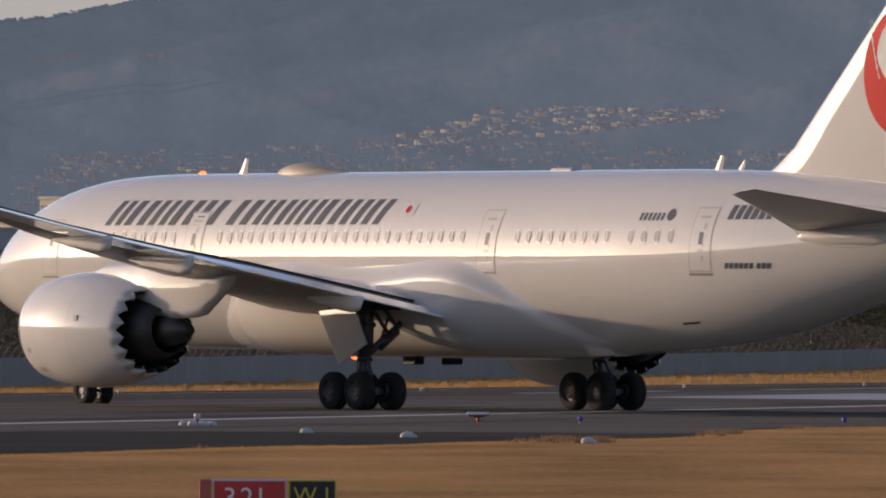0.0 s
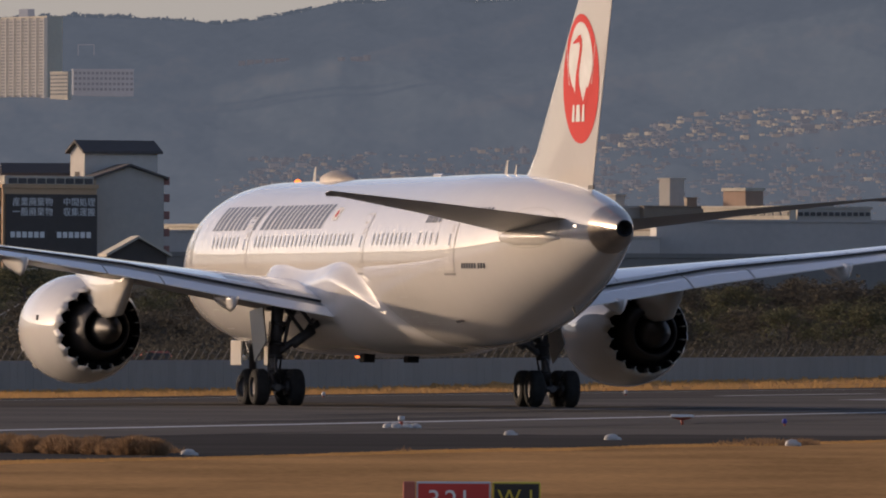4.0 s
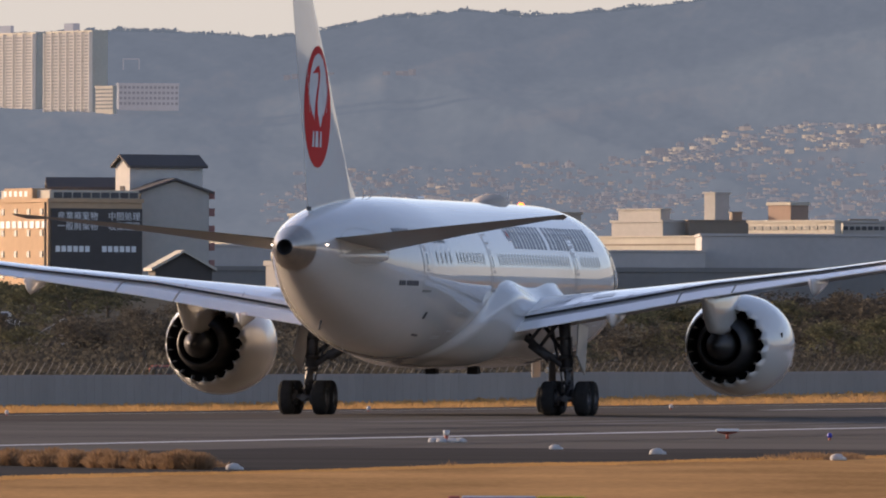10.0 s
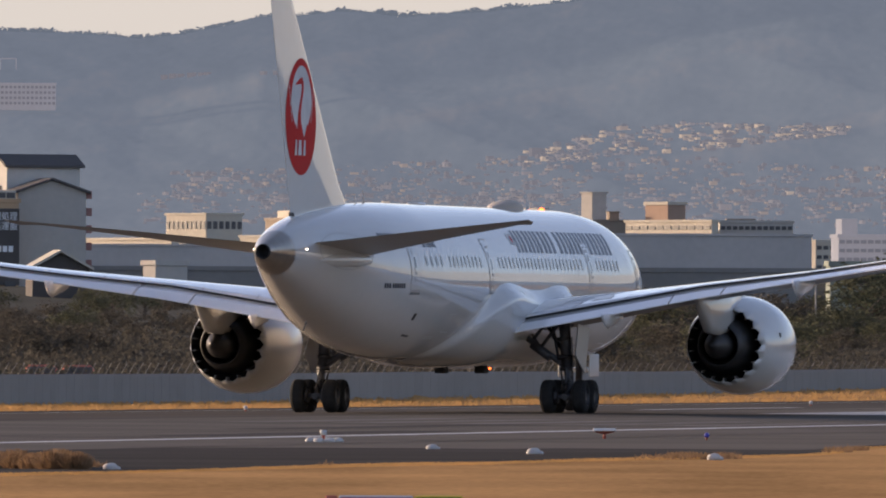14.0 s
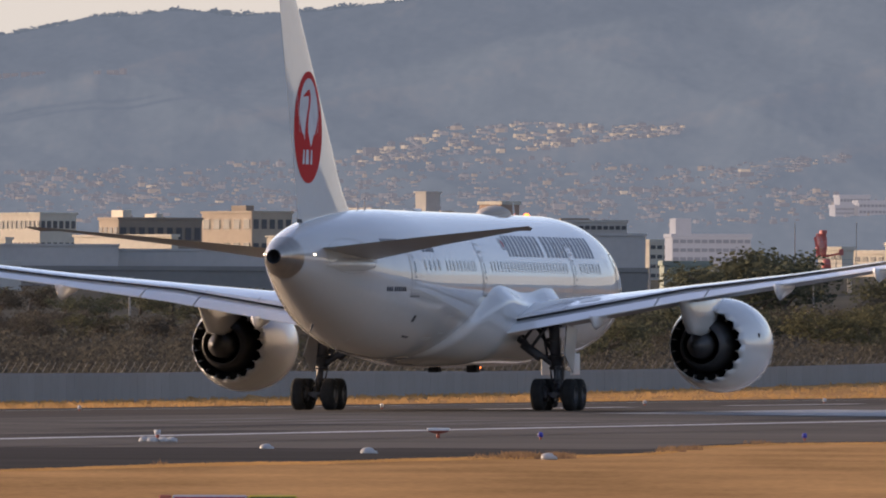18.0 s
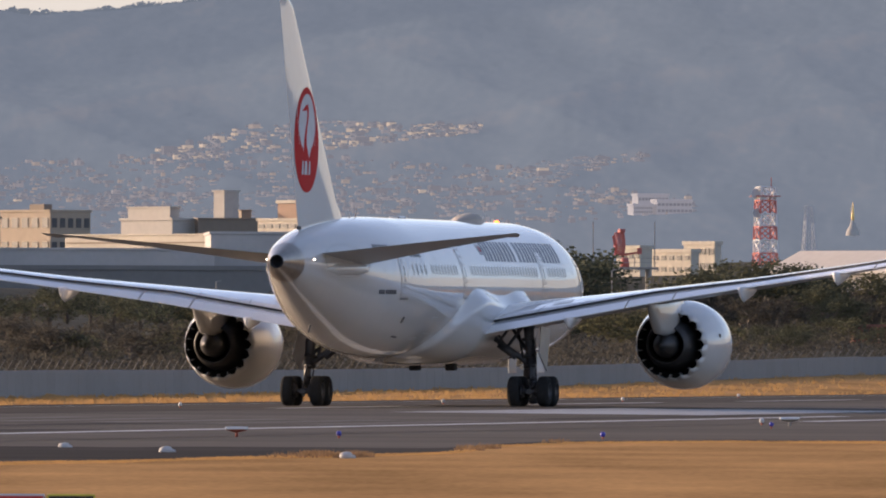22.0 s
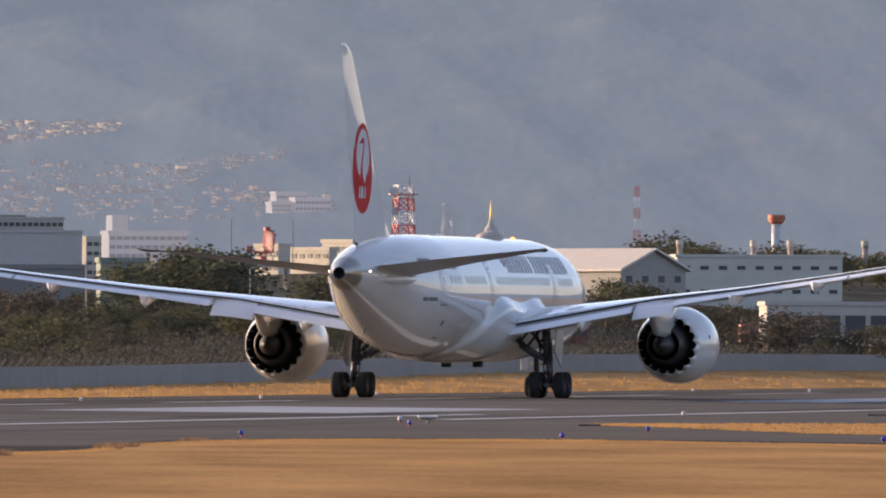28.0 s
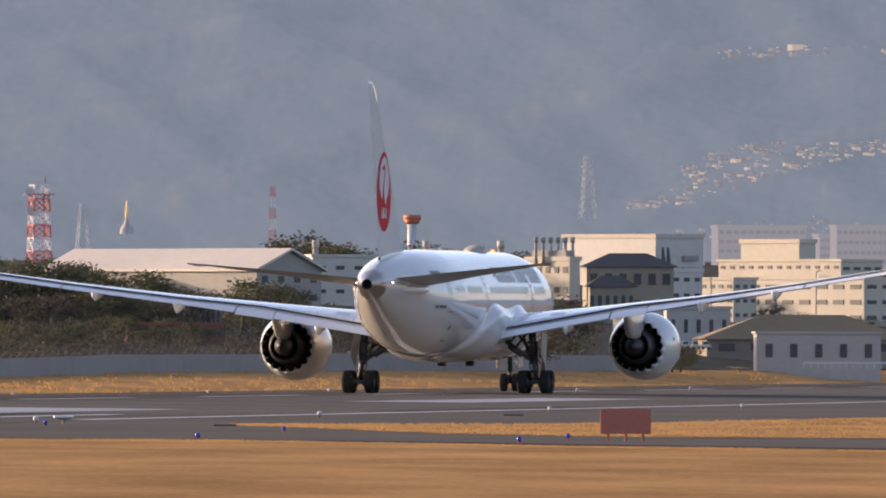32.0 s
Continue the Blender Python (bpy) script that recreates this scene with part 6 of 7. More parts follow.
block("pavilion", "small pavilion with a flat pale roof", 1708, 1710, 1784, 58, 83, 1180, GREYW, 3, front=(8, 1, 0.7, 0.6), roof=CREAM, parapet=0.4)
block("white_store", "small white and grey store", -290, -268, -212, 92, 147, 1450, PALE, 40)


# ---- masts, radar, pagoda ----
REDP = mat("red_steel", (0.45, 0.11, 0.09), 0.5, spread=0.12, size=2)
WHITEP = mat("white_steel", (0.5, 0.5, 0.49), 0.5, spread=0.1, size=2)
MASTRED = mat("faded_red_steel", (0.62, 0.17, 0.135), 0.6, spread=0.12, size=2)
MASTPALE = mat("faded_white_steel", (0.72, 0.70, 0.68), 0.6, spread=0.12, size=2)
PYLON = mat("pale_steel", (0.44, 0.45, 0.46), 0.5, spread=0.1, size=3)


def lattice(name, label, u, v0, v1, d, w0, w1, colors, n, r):
    """A tapering square lattice tower in n bays."""
    v = v0
    d, v0 = settle_at(u, d, v0)
    base = sight(u, d, v0)
    h = (v1 - v0) * d / F
    ob = tagged(empty(name, Matrix.Translation(base) @ pose(0, 0, 0, 0, 0, 18)), label, "mast")
    for i in range(n):
        z0, z1 = h * i / n, h * (i + 1) / n
        m = colors[i % len(colors)]
        a, b = w0 + (w1 - w0) * i / n, w0 + (w1 - w0) * (i + 1) / n
        cs = ((1, 1), (-1, 1), (-1, -1), (1, -1))
        for k in range(4):
            p, q = cs[k], cs[(k + 1) % 4]
            for kind, s, sz, e, ez, rr in (("leg", p, a, p, b, r), ("brace", p, a, q, b, r * 0.6), ("brace", q, a, p, b, r * 0.6), ("ring_bar", p, b, q, b, r * 0.7)):
                bm = bmesh.new()
                tube(bm, (s[0] * sz, s[1] * sz, z1 if kind == "ring_bar" else z0), (e[0] * ez, e[1] * ez, z1), rr, n=5)
                part(kind, bm, m, ob)
    return ob, h


ob, h = lattice("radio_mast", "red and white lattice radio mast with dishes", 1461, 150, 288, 1700, 1.25, 0.95, (MASTPALE, MASTRED), 7, 0.12)
for z, x in ((h * 0.93, -1.5), (h * 0.72, -1.3)):
    bm = bmesh.new()
    tube(bm, (x, -0.6, z), (x, -0.2, z), 0.62, 0.3, 14)
    part("dish", bm, WHITEP, ob, "white dish antenna")
part("platform", boxmesh(-1.5, 1.5, -1.5, 1.5, h * 0.90, h * 0.91), REDP, ob)
bm = bmesh.new()
tube(bm, (0.8, 0, h), (0.8, 0, h + 1.2), 0.06, n=5)
part("whip_antenna", bm, REDP, ob)
ob, h = lattice("radio_mast", "slim red and white lattice mast", 1874, 170, 288, 2100, 0.6, 0.3, (MASTRED, MASTPALE), 7, 0.035)
lattice("power_pylon", "pale grey lattice power pylon", 1538, 165, 255, 2300, 1.1, 0.5, (PYLON,), 7, 0.07)
ob, h = lattice("power_pylon", "pale grey lattice power pylon on the hillside", 2432, 232, 342, 2650, 1.35, 0.5, (PYLON,), 9, 0.06)
for z, w in ((h * 0.97, 1.0), (h * 0.84, 1.3), (h * 0.7, 1.5)):
    part("crossarm", boxmesh(-w, w, -0.12, 0.12, z - 0.1, z + 0.1), PYLON, ob)


def radar():
    """The red airport radar: a stand and a turning curved reflector."""
    u = 1213
    d, foot = settle_at(u, 1600.0, 100)
    base = sight(u, d, foot)
    s = d / F
    stand = tagged(empty("radar_tower", Matrix.Translation(base)), "steel radar tower with a railed platform", "radar tower")
    H = (146 - foot) * s
    part("platform", boxmesh(-3.6, 3.6, -3, 3, H - 0.25, H), GREYW, stand)
    for x, y in product((-2.6, 2.6), (-2.2, 2.2)):
        bm = bmesh.new()
        tube(bm, (x, y, 0), (x, y, H - 0.25), 0.16, n=6)
        part("leg", bm, GREYW, stand)
    for z in (H + 0.5, H + 1.0):
        part("rail", boxmesh(-3.6, 3.6, -3.0, -2.95, z - 0.03, z + 0.03), GREYW, stand)
    for x in (-3.5, -1.2, 1.2, 3.5):
        part("lightning_rod", boxmesh(x - 0.05, x + 0.05, 2.4, 2.5, H, H + (5.2 if abs(x) > 2 else 1.2)), GREYW, stand)
    bm = bmesh.new()
    tube(bm, (0, 0, H), (0, 0, H + 1.1), 0.55, 0.4, 10)
    part("pedestal", bm, REDP, stand)
    rot = base + Vector((0, 0, H + 1.1))
    ant = tagged(empty("radar_antenna", Matrix.Translation(rot)), "red curved mesh radar antenna on a pedestal", "radar")
    wide, high = 46 * s, 62 * s * 0.62
    bm = bmesh.new()
    nx, nz = 16, 10
    rows = []
    for j in range(nz + 1):
        z = 0.3 + high * j / nz
        w = wide * (0.5 + 0.36 * math.sin(math.pi * (0.15 + 0.75 * j / nz)))
        rows.append([(w * (i / nx * 2 - 1), 0.75 * (i / nx * 2 - 1) ** 2 * 1.3 + 0.5 * (j / nz - 0.5) ** 2, z) for i in range(nx + 1)])
    for j in range(nz + 1):
        for i in range(nx):
            tube(bm, rows[j][i], rows[j][i + 1], 0.075, n=4, caps=False)
    for i in range(nx + 1):
        for j in range(nz):
            tube(bm, rows[j][i], rows[j + 1][i], 0.075, n=4, caps=False)
    part("reflector", bm, REDP, ant, "red steel mesh reflector")
    bm = bmesh.new()
    for x in steps(-0.8, 0.8, 4):
        tube(bm, (x * wide, 0.9, 0.4), (x * wide * 0.8, 1.3, high), 0.09, n=5)
    tube(bm, (-wide * 0.8, 1.1, high * 0.5), (wide * 0.8, 1.1, high * 0.5), 0.12, n=5)
    part("back_frame", bm, REDP, ant)
    part("top_bar", boxmesh(-wide, wide, 0.1, 0.7, high + 0.35, high + 0.75, 0.03), REDP, ant, "long flat red antenna bar")
    bm = bmesh.new()
    tube(bm, (0, 0.5, 0.2), (0, -1.6, 0.6), 0.12, n=6)
    box(bm, -0.3, 0.3, -1.9, -1.4, 0.4, 1.1)
    part("feed_horn", bm, REDP, ant)
    SPINNERS.append((ant, Matrix.Translation(rot) @ pose(0, 0, 0, 0, 0, 90)))


radar()
# water tower with an orange rim
bm = bmesh.new()
tube(bm, sight(2121, 2250, 120), sight(2121, 2250, 224), 0.75, n=14)
tw = tagged(part("water_tower", bm, WHITEP), "white water tower with an orange-red top", "tower")
bm = bmesh.new()
tube(bm, sight(2121, 2250, 222), sight(2121, 2250, 230), 0.9, 1.35, 16)
tube(bm, sight(2121, 2250, 230), sight(2121, 2250, 238), 1.35, 1.3, 16)
part("tank", bm, mat("orange_red_tank", (0.5, 0.14, 0.07), 0.6, spread=0.1, size=1), tw)
# pagoda with a gilt spire
bm = bmesh.new()
PD = hill_d(k_at(1616, 204)) - 6
prof = [(203, 12), (207, 12), (213, 11), (218, 7), (223, 4.5), (230, 2.6)]
loft(bm, [[sight(1616 + r * math.cos(a * math.pi / 8), PD + r * 0.09 * math.sin(a * math.pi / 8), v) for a in range(16)] for v, r in prof], cap0=True, cap1=True)
pg = tagged(part("stupa", bm, PALE), "white stupa dome with a gilt spire", "stupa")
bm = bmesh.new()
loft(bm, [[sight(1616 + r * math.cos(a * math.pi / 5), PD + r * 0.09 * math.sin(a * math.pi / 5), v) for a in range(10)] for v, r in ((229, 2.3), (236, 2.8), (246, 1.9), (262, 0.5))], cap1=True)
part("spire", bm, mat("gilt", (0.6, 0.42, 0.17), 0.4, 1.0, spread=0.1, size=0.5), pg, "gilt spire")


# ---- bank, fence, trees ----
def leaf_tree(name, seed, h, w, leafm, barkm, n=260, bare=0.0):
    """A tree: a tapered trunk with limbs and a crown of many small leaf clumps."""
    rnd = random.Random(seed)
    ob = empty(name)
    bm = bmesh.new()
    tube(bm, (0, 0, -0.3), (0, 0, h * 0.45), h * 0.03, h * 0.018, 7)
    tips = []
    for i in range(13):
        a, z = rnd.uniform(0, 6.28), h * rnd.uniform(0.08, 0.5)
        p = Vector((math.cos(a) * w * rnd.uniform(0.25, 0.48), math.sin(a) * w * rnd.uniform(0.25, 0.48), z + h * rnd.uniform(0.05, 0.36)))
        tube(bm, (0, 0, z), p, h * 0.012, h * 0.005, 5)
        tips.append(p)
    tips += [Vector((rnd.uniform(-0.15, 0.15) * w, rnd.uniform(-0.15, 0.15) * w, h * rnd.uniform(0.6, 0.9))) for _ in range(4)]
    part("trunk", bm, barkm, ob)
    bm = bmesh.new()
    for i in range(n):
        t = rnd.choice(tips)
        v = Vector((rnd.gauss(0, 1), rnd.gauss(0, 1), rnd.gauss(0, 0.8)))
        c = t + v.normalized() * rnd.random() ** 0.5 * w * 0.2
        c.z = max(c.z, h * 0.03)
        s = w * rnd.uniform(0.014, 0.034)
        ax = Vector((rnd.gauss(0, 1), rnd.gauss(0, 1), rnd.gauss(0, 1))).normalized()
        a = ax.orthogonal().normalized() * s
        b = ax.cross(a).normalized() * s * rnd.uniform(0.5, 1)
        bm.faces.new([bm.verts.new(c + q) for q in (a, b, -a, -b)])
    part("crown", bm, leafm, ob)
    return ob


def greenery():
    rnd = random.Random(21)
    bark = mat("tree_bark", (0.10, 0.08, 0.06), 0.9, spread=0.3, size=1)
    kinds = []
    for i, (c, lab) in enumerate((((0.088, 0.092, 0.062), "dark evergreen tree"), ((0.105, 0.105, 0.066), "green broadleaf tree"), ((0.088, 0.080, 0.066), "brown winter tree"), ((0.10, 0.096, 0.056), "yellow-green bushy tree"), ((0.075, 0.085, 0.06), "dark pine tree"))):
        m = mat(lab.replace(" ", "_").replace("-", "_") + "_leaves", c, 0.85, spread=0.22, size=1.2, fine=0.3, spec=0.0, thin=0.5)
        for j in range(2):
            t = leaf_tree("tree", 30 + i * 2 + j, 6.0, 5.6 if i != 4 else 4.2, m, bark, 1500)
            kinds.append((t, lab))
            t.location = (0, -60 - 10 * len(kinds), 0)
    # stretches of wood: bearings, foot and top by sight, distance, how many, which kinds
    belts = [(-800, -560, 20, 130, 1150, 14, (0, 2, 8)), (-560, -120, 0, 60, 1000, 14, (4, 5, 0)), (-800, -380, -30, 62, 860, 16, (4, 5, 2)), (-420, 420, 60, 112, 1250, 30, (0, 2, 4, 8)), (-200, 500, 0, 55, 980, 20, (4, 5, 2)),
             (400, 900, 40, 100, 1250, 24, (0, 4, 2)), (400, 960, 5, 60, 1060, 18, (2, 3, 5)), (985, 1060, 110, 160, 1300, 5, (8, 9)), (1050, 1145, 110, 196, 1350, 10, (8, 9, 0)), (1180, 1300, 20, 78, 1090, 6, (6, 7)),
             (900, 1300, 30, 78, 1200, 20, (0, 4, 2)), (1330, 1560, 100, 158, 1300, 16, (0, 8, 1)), (1300, 1750, 40, 105, 1230, 26, (4, 5, 2)), (1300, 1760, 5, 40, 1080, 20, (2, 3, 0)), (1560, 1800, 80, 140, 1240, 10, (2, 3)),
             (1790, 1900, 70, 140, 1230, 8, (2, 3, 1)), (1880, 2200, 160, 205, 1500, 14, (0, 2, 4)), (1900, 2130, 20, 80, 1130, 14, (4, 5, 2)), (2080, 2180, 0, 66, 1050, 6, (4, 5)), (2130, 2420, 8, 50, 1000, 8, (2, 4)),
             (2200, 2330, 158, 182, 1500, 6, (8, 2)), (2560, 2620, -30, 4, 960, 3, (0, 2)), (2700, 2760, 60, 84, 1250, 3, (4, 5)), (2800, 2960, 40, 60, 1250, 4, (2, 4)), (2330, 2420, 40, 90, 1150, 6, (4, 2))]
    for u0, u1, v0, v1, d, n, ks in belts:
        n = int(n * 0.84)
        for i in range(n):
            t, lab = kinds[rnd.choice(ks)]
            u = u0 + (u1 - u0) * (i + rnd.random()) / n
            dd, vf = settle_at(u, d * rnd.uniform(0.94, 1.06), v0)
            vf = upland_v(u, dd)
            foot = sight(u, dd, vf)
            s = max(2.2, (v1 - vf) * dd / F * rnd.uniform(0.7, 1.1)) / 6.0
            o = copy_thing(t, Matrix.Translation(foot) @ pose(0, 0, 0, 0, 0, rnd.uniform(0, 360)))
            o.scale = (s * 1.75, s * 1.75, s)
            tagged(o, lab + " behind the airfield", "tree", "trees behind the airfield")
    for t, lab in kinds:
        for c in list(t.children):
            bpy.data.objects.remove(c)
        bpy.data.objects.remove(t)


def fence():
    ob = tagged(empty("airfield_fence"), "pale grey panel fence with cranked posts", "fence", kind="structure")
    panelm = mat("fence_panel", (0.205, 0.19, 0.175), 0.7, spread=0.15, size=6, random_part=0.25)
    postm = mat("fence_post", (0.10, 0.098, 0.095), 0.6, spread=0.1, size=2)
    u = -1000.0
    prev = None
    post = bmesh.new()
    tube(post, (0, 0, -0.3), (0, 0, 1), 0.04, n=5)
    tube(post, (0, 0, 0.98), (0.34, -0.1, 1.32), 0.022, n=5)
    pm = bpy.data.meshes.new("post")
    post.to_mesh(pm)
    post.free()
    pm.materials.append(postm)
    while u < 2500:
        d = interp(FENCE, u)[0] - 0.5
        p = sight(u, d)
        h = interp([(-1000, 1.6), (300, 1.55), (1000, 1.35), (1600, 1.35), (2600, 1.3)], u)[0]
        o = part("post", pm, None, ob, at=Matrix.Translation(p))
        o.scale = (0.9, 0.9, h)
        if prev is not None:
            a, ha = prev
            bm = bmesh.new()
            t = (p - a).normalized()
            nrm = Vector((t.y, -t.x, 0)) * 0.03
            pts = [a + Vector((0, 0, -0.2)), p + Vector((0, 0, -0.2)), p + Vector((0, 0, h * 0.97)), a + Vector((0, 0, ha * 0.97))]
            loft(bm, [[q + nrm for q in pts], [q - nrm for q in pts]], cap0=True, cap1=True)
            part("panel", bm, panelm, ob)
        prev = (p, h)
        u += 14


def scrub():
    """Brown winter scrub on the bank behind the fence, up to the trees."""
    rnd = random.Random(8)
    verts, faces = [], []
    for i in range(9500):
        u = rnd.uniform(-950, 2620)
        if 2440 < u:
            continue
        f = interp(FENCE, u)[0]
        d = f * (1.012 + 0.30 * rnd.random() ** 1.3)
        n = noise.noise(Vector((u / 60, d / 30, 1.0)))
        if n < -0.25:
            continue
        c = sight(u, d, upland_v(u, d))
        h = (0.5 + 1.0 * rnd.random()) * (1.1 + n)
        for j in range(14):
            p = c + Vector((rnd.gauss(0, 0.6), rnd.gauss(0, 0.6), h * rnd.uniform(0.1, 0.9)))
            ax = Vector((rnd.gauss(0, 1), rnd.gauss(0, 1), rnd.gauss(0, 1))).normalized()
            a = ax.orthogonal().normalized() * rnd.uniform(0.05, 0.15)
            b = ax.cross(a) * rnd.uniform(0.5, 1.0)
            k = len(verts)
            verts += [tuple(p + q) for q in (a, b, -a, -b)]
            faces.append((k, k + 1, k + 2, k + 3))
    me = bpy.data.meshes.new("scrub")
    me.from_pydata(verts, [], faces)
    me.materials.append(mat("winter_scrub", (0.072, 0.067, 0.056), 0.9, spread=0.25, size=12, fine=2.0, spec=0.0, thin=0.5))
    tagged(new("scrub", me), "brown winter scrub on the bank behind the fence", "bushes", kind="stuff")


fence()
scrub()
greenery()


# ---- lights, bags, signs and plants on the airfield ----
BAGW = mat("white_sandbag", (0.50, 0.475, 0.44), 0.85, spread=0.12, size=0.5, fine=0.08, bump=0.4)
BLUE = mat("blue_lens", (0.04, 0.04, 0.33), 0.3, spread=0.1, size=0.2)
SIGNRED = mat("sign_red", (0.55, 0.04, 0.03), 0.5, spread=0.06, size=1)
SIGNBLACK = mat("sign_black", (0.02, 0.02, 0.018), 0.5, spread=0.1, size=1)
SIGNYEL = mat("sign_yellow", (0.6, 0.47, 0.05), 0.5, spread=0.06, size=1)
FADEDRED = mat("faded_red_board", (0.42, 0.13, 0.09), 0.8, spread=0.16, size=1.2, fine=0.2)


def flatsight(u, v, lift=0.0):
    """The place on the ground that is seen at bearing u and height v."""
    d = -EYE * F / v
    for _ in range(12):
        p = sight(u, d)
        d = (EYE - p.z - lift) * F / -v
    return sight(u, d)


def stand(name, label, category, group=""):
    ob = empty(name)
    return tagged(ob, label, category, group)


def bag(parent, x, y, z, l, w, h, turn):
    x, y, l, w, h = x * 0.66, y * 0.6, l * 0.56, w * 0.7, h * 0.68
    bm = bmesh.new()
    bmesh.ops.create_icosphere(bm, subdivisions=2, radius=1.0)
    for v in bm.verts:
        c = v.co
        k = 1 + 0.08 * noise.noise(c * 2 + Vector((x * 9, y, 0)))
        v.co = Vector((math.copysign(abs(c.x) ** 0.75, c.x) * l * k, c.y * w * k, max(-0.45, c.z) * h * k + h * 0.45))
    return part("sandbag", bm, BAGW, parent, at=pose(x, y, z, 0, 0, turn), smooth=True)


def edge_light(u, v, label="white runway edge light on a short red stem", colour=None, s=1.0, cat="runway light", group="white runway lights"):
    p = flatsight(u, v)
    ob = tagged(empty("edge_light", Matrix.Translation(p)), label, cat, group)
    bm = bmesh.new()
    tube(bm, (0, 0, 0), (0, 0, 0.2 * s), 0.05 * s, 0.07 * s, 8)
    part("stem", bm, mat_stem, ob)
    bm = bmesh.new()
    loft(bm, [[(r * s * math.cos(a * math.pi / 6), r * s * math.sin(a * math.pi / 6), z * s) for a in range(12)] for z, r in ((0.18, 0.1), (0.24, 0.14), (0.38, 0.13), (0.44, 0.06))], cap0=True, cap1=True)
    part("lens", bm, colour or WHITEP, ob, smooth=True)
    return ob


mat_stem = mat("red_stem", (0.35, 0.08, 0.05), 0.6, spread=0.2, size=0.3)
# far runway lights
for u, v in ((-748, -120), (-108, -110), (427, -105), (892, -97), (1210, -92), (1415, -84), (1760, -79), (1975, -75), (2180, -76), (2414, -73), (2614, -69)):
    edge_light(u, v - 2, s=0.6)
# near runway lights
for u, v in ((1456, -131), (1958, -119), (2365, -108), (2706, -101)):
    edge_light(u, v - 3, s=0.62)
# blue taxiway lights
for u, v in ((708, -157), (1175, -157), (1473, -137), (1743, -160), (1895, -147), (2312, -165), (2398, -159)):
    edge_light(u, v - 3, "blue taxiway edge light on a short stem", BLUE, 0.55, "taxiway light", "blue taxiway lights")

# guard light in a ring of white bags
p = flatsight(30, -166)
g = tagged(empty("guard_light", Matrix.Translation(p)), "red and white light ringed by white sandbags", "runway light")
for x, y, l in ((-0.55, 0.0, 0.3), (-0.2, -0.35, 0.28), (0.25, -0.3, 0.3), (0.6, 0.0, 0.34), (0.1, 0.35, 0.3), (-0.35, 0.3, 0.3)):
    bag(g, x, y, 0, l, 0.2, 0.16, random.Random(x).uniform(-40, 40))
bm = bmesh.new()
tube(bm, (0, 0, 0), (0, 0, 0.24), 0.05, n=8)
part("stem", bm, mat_stem, g)
bm = bmesh.new()
tube(bm, (0, 0, 0.22), (0, 0, 0.36), 0.085, 0.095, 10)
part("lamp_head", bm, WHITEP, g)
# single bags along the taxiway edge
for u, v, s in ((-347, -216, 1.0), (222, -178, 0.95), (402, -186, 1.1), (721, -194, 1.0)):
    q = flatsight(u, v)
    o = tagged(empty("sandbag_pile", Matrix.Translation(q)), "white sandbag lying on the pavement edge", "sandbag", "white sandbags")
    bag(o, 0, 0, 0, 0.3 * s, 0.2, 0.17 * s, 10)
    bag(o, 0.22 * s, 0.05, 0, 0.16 * s, 0.14, 0.1 * s, -20)
# flat-topped precision light units
for u, v, m in ((527, -154, mat_stem), (1505, -131, GREYW)):
    q = flatsight(u, v - 4)
    o = tagged(empty("approach_light_unit", Matrix.Translation(q) @ Matrix.Scale(0.8, 4)), "flat white-topped approach light unit on a stem", "light unit", "flat light units")
    bm = bmesh.new()
    tube(bm, (0, 0, 0), (0, 0, 0.25), 0.06, n=8)
    part("stem", bm, m, o)
    bm = bmesh.new()
    loft(bm, [[(x * 0.42 * f, y * 0.25 * f, z) for x, y in ((-1, -1), (1, -1), (1, 1), (-1, 1))] for z, f in ((0.2, 0.3), (0.27, 0.85), (0.3, 0.95))], cap0=True)
    part("housing", bm, m, o)
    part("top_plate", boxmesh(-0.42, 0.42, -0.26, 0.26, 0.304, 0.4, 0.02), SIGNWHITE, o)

# guidance sign: a red and a black panel
def guidance_sign():
    d = 225.0
    s = d / F
    p = sight(57, d)
    top = EYE - 259 * s
    p.z = min(p.z, top - 0.9)
    ob = tagged(empty("guidance_sign", Matrix.Translation(p)), "red and black illuminated runway guidance sign", "sign")
    h = top - p.z
    W1, W2 = 132 * s, 86 * s
    part("side_post", boxmesh(-24 * s, -2 * s, 0, 0.3, 0, h + 0.0, 0.02), FADEDRED, ob)
    a = part("red_panel", boxmesh(0, W1, 0, 0.3, 0.1, h, 0.02), WHITEP, ob)
    part("red_face", boxmesh(0.03, W1 - 0.03, -0.01, 0.004, 0.14, h - 0.03), SIGNRED, a)
    b = part("black_panel", boxmesh(W1 + 0.02, W1 + 0.02 + W2, 0, 0.3, 0.1, h, 0.02), SIGNYEL, ob)
    part("black_face", boxmesh(W1 + 0.05, W1 + W2 - 0.01, -0.01, 0.004, 0.14, h - 0.03), SIGNBLACK, b)
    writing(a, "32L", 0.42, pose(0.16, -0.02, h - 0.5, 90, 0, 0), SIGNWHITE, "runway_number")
    writing(b, "W 1", 0.34, pose(W1 + 0.1, -0.02, h - 0.42, 90, 0, 0), SIGNYEL, "taxiway_letter")
    for x in (0.1, W1 - 0.1, W1 + W2 - 0.1):
        part("leg", boxmesh(x - 0.04, x + 0.04, 0.1, 0.2, -0.3, 0.1), GREYW, ob)


guidance_sign()


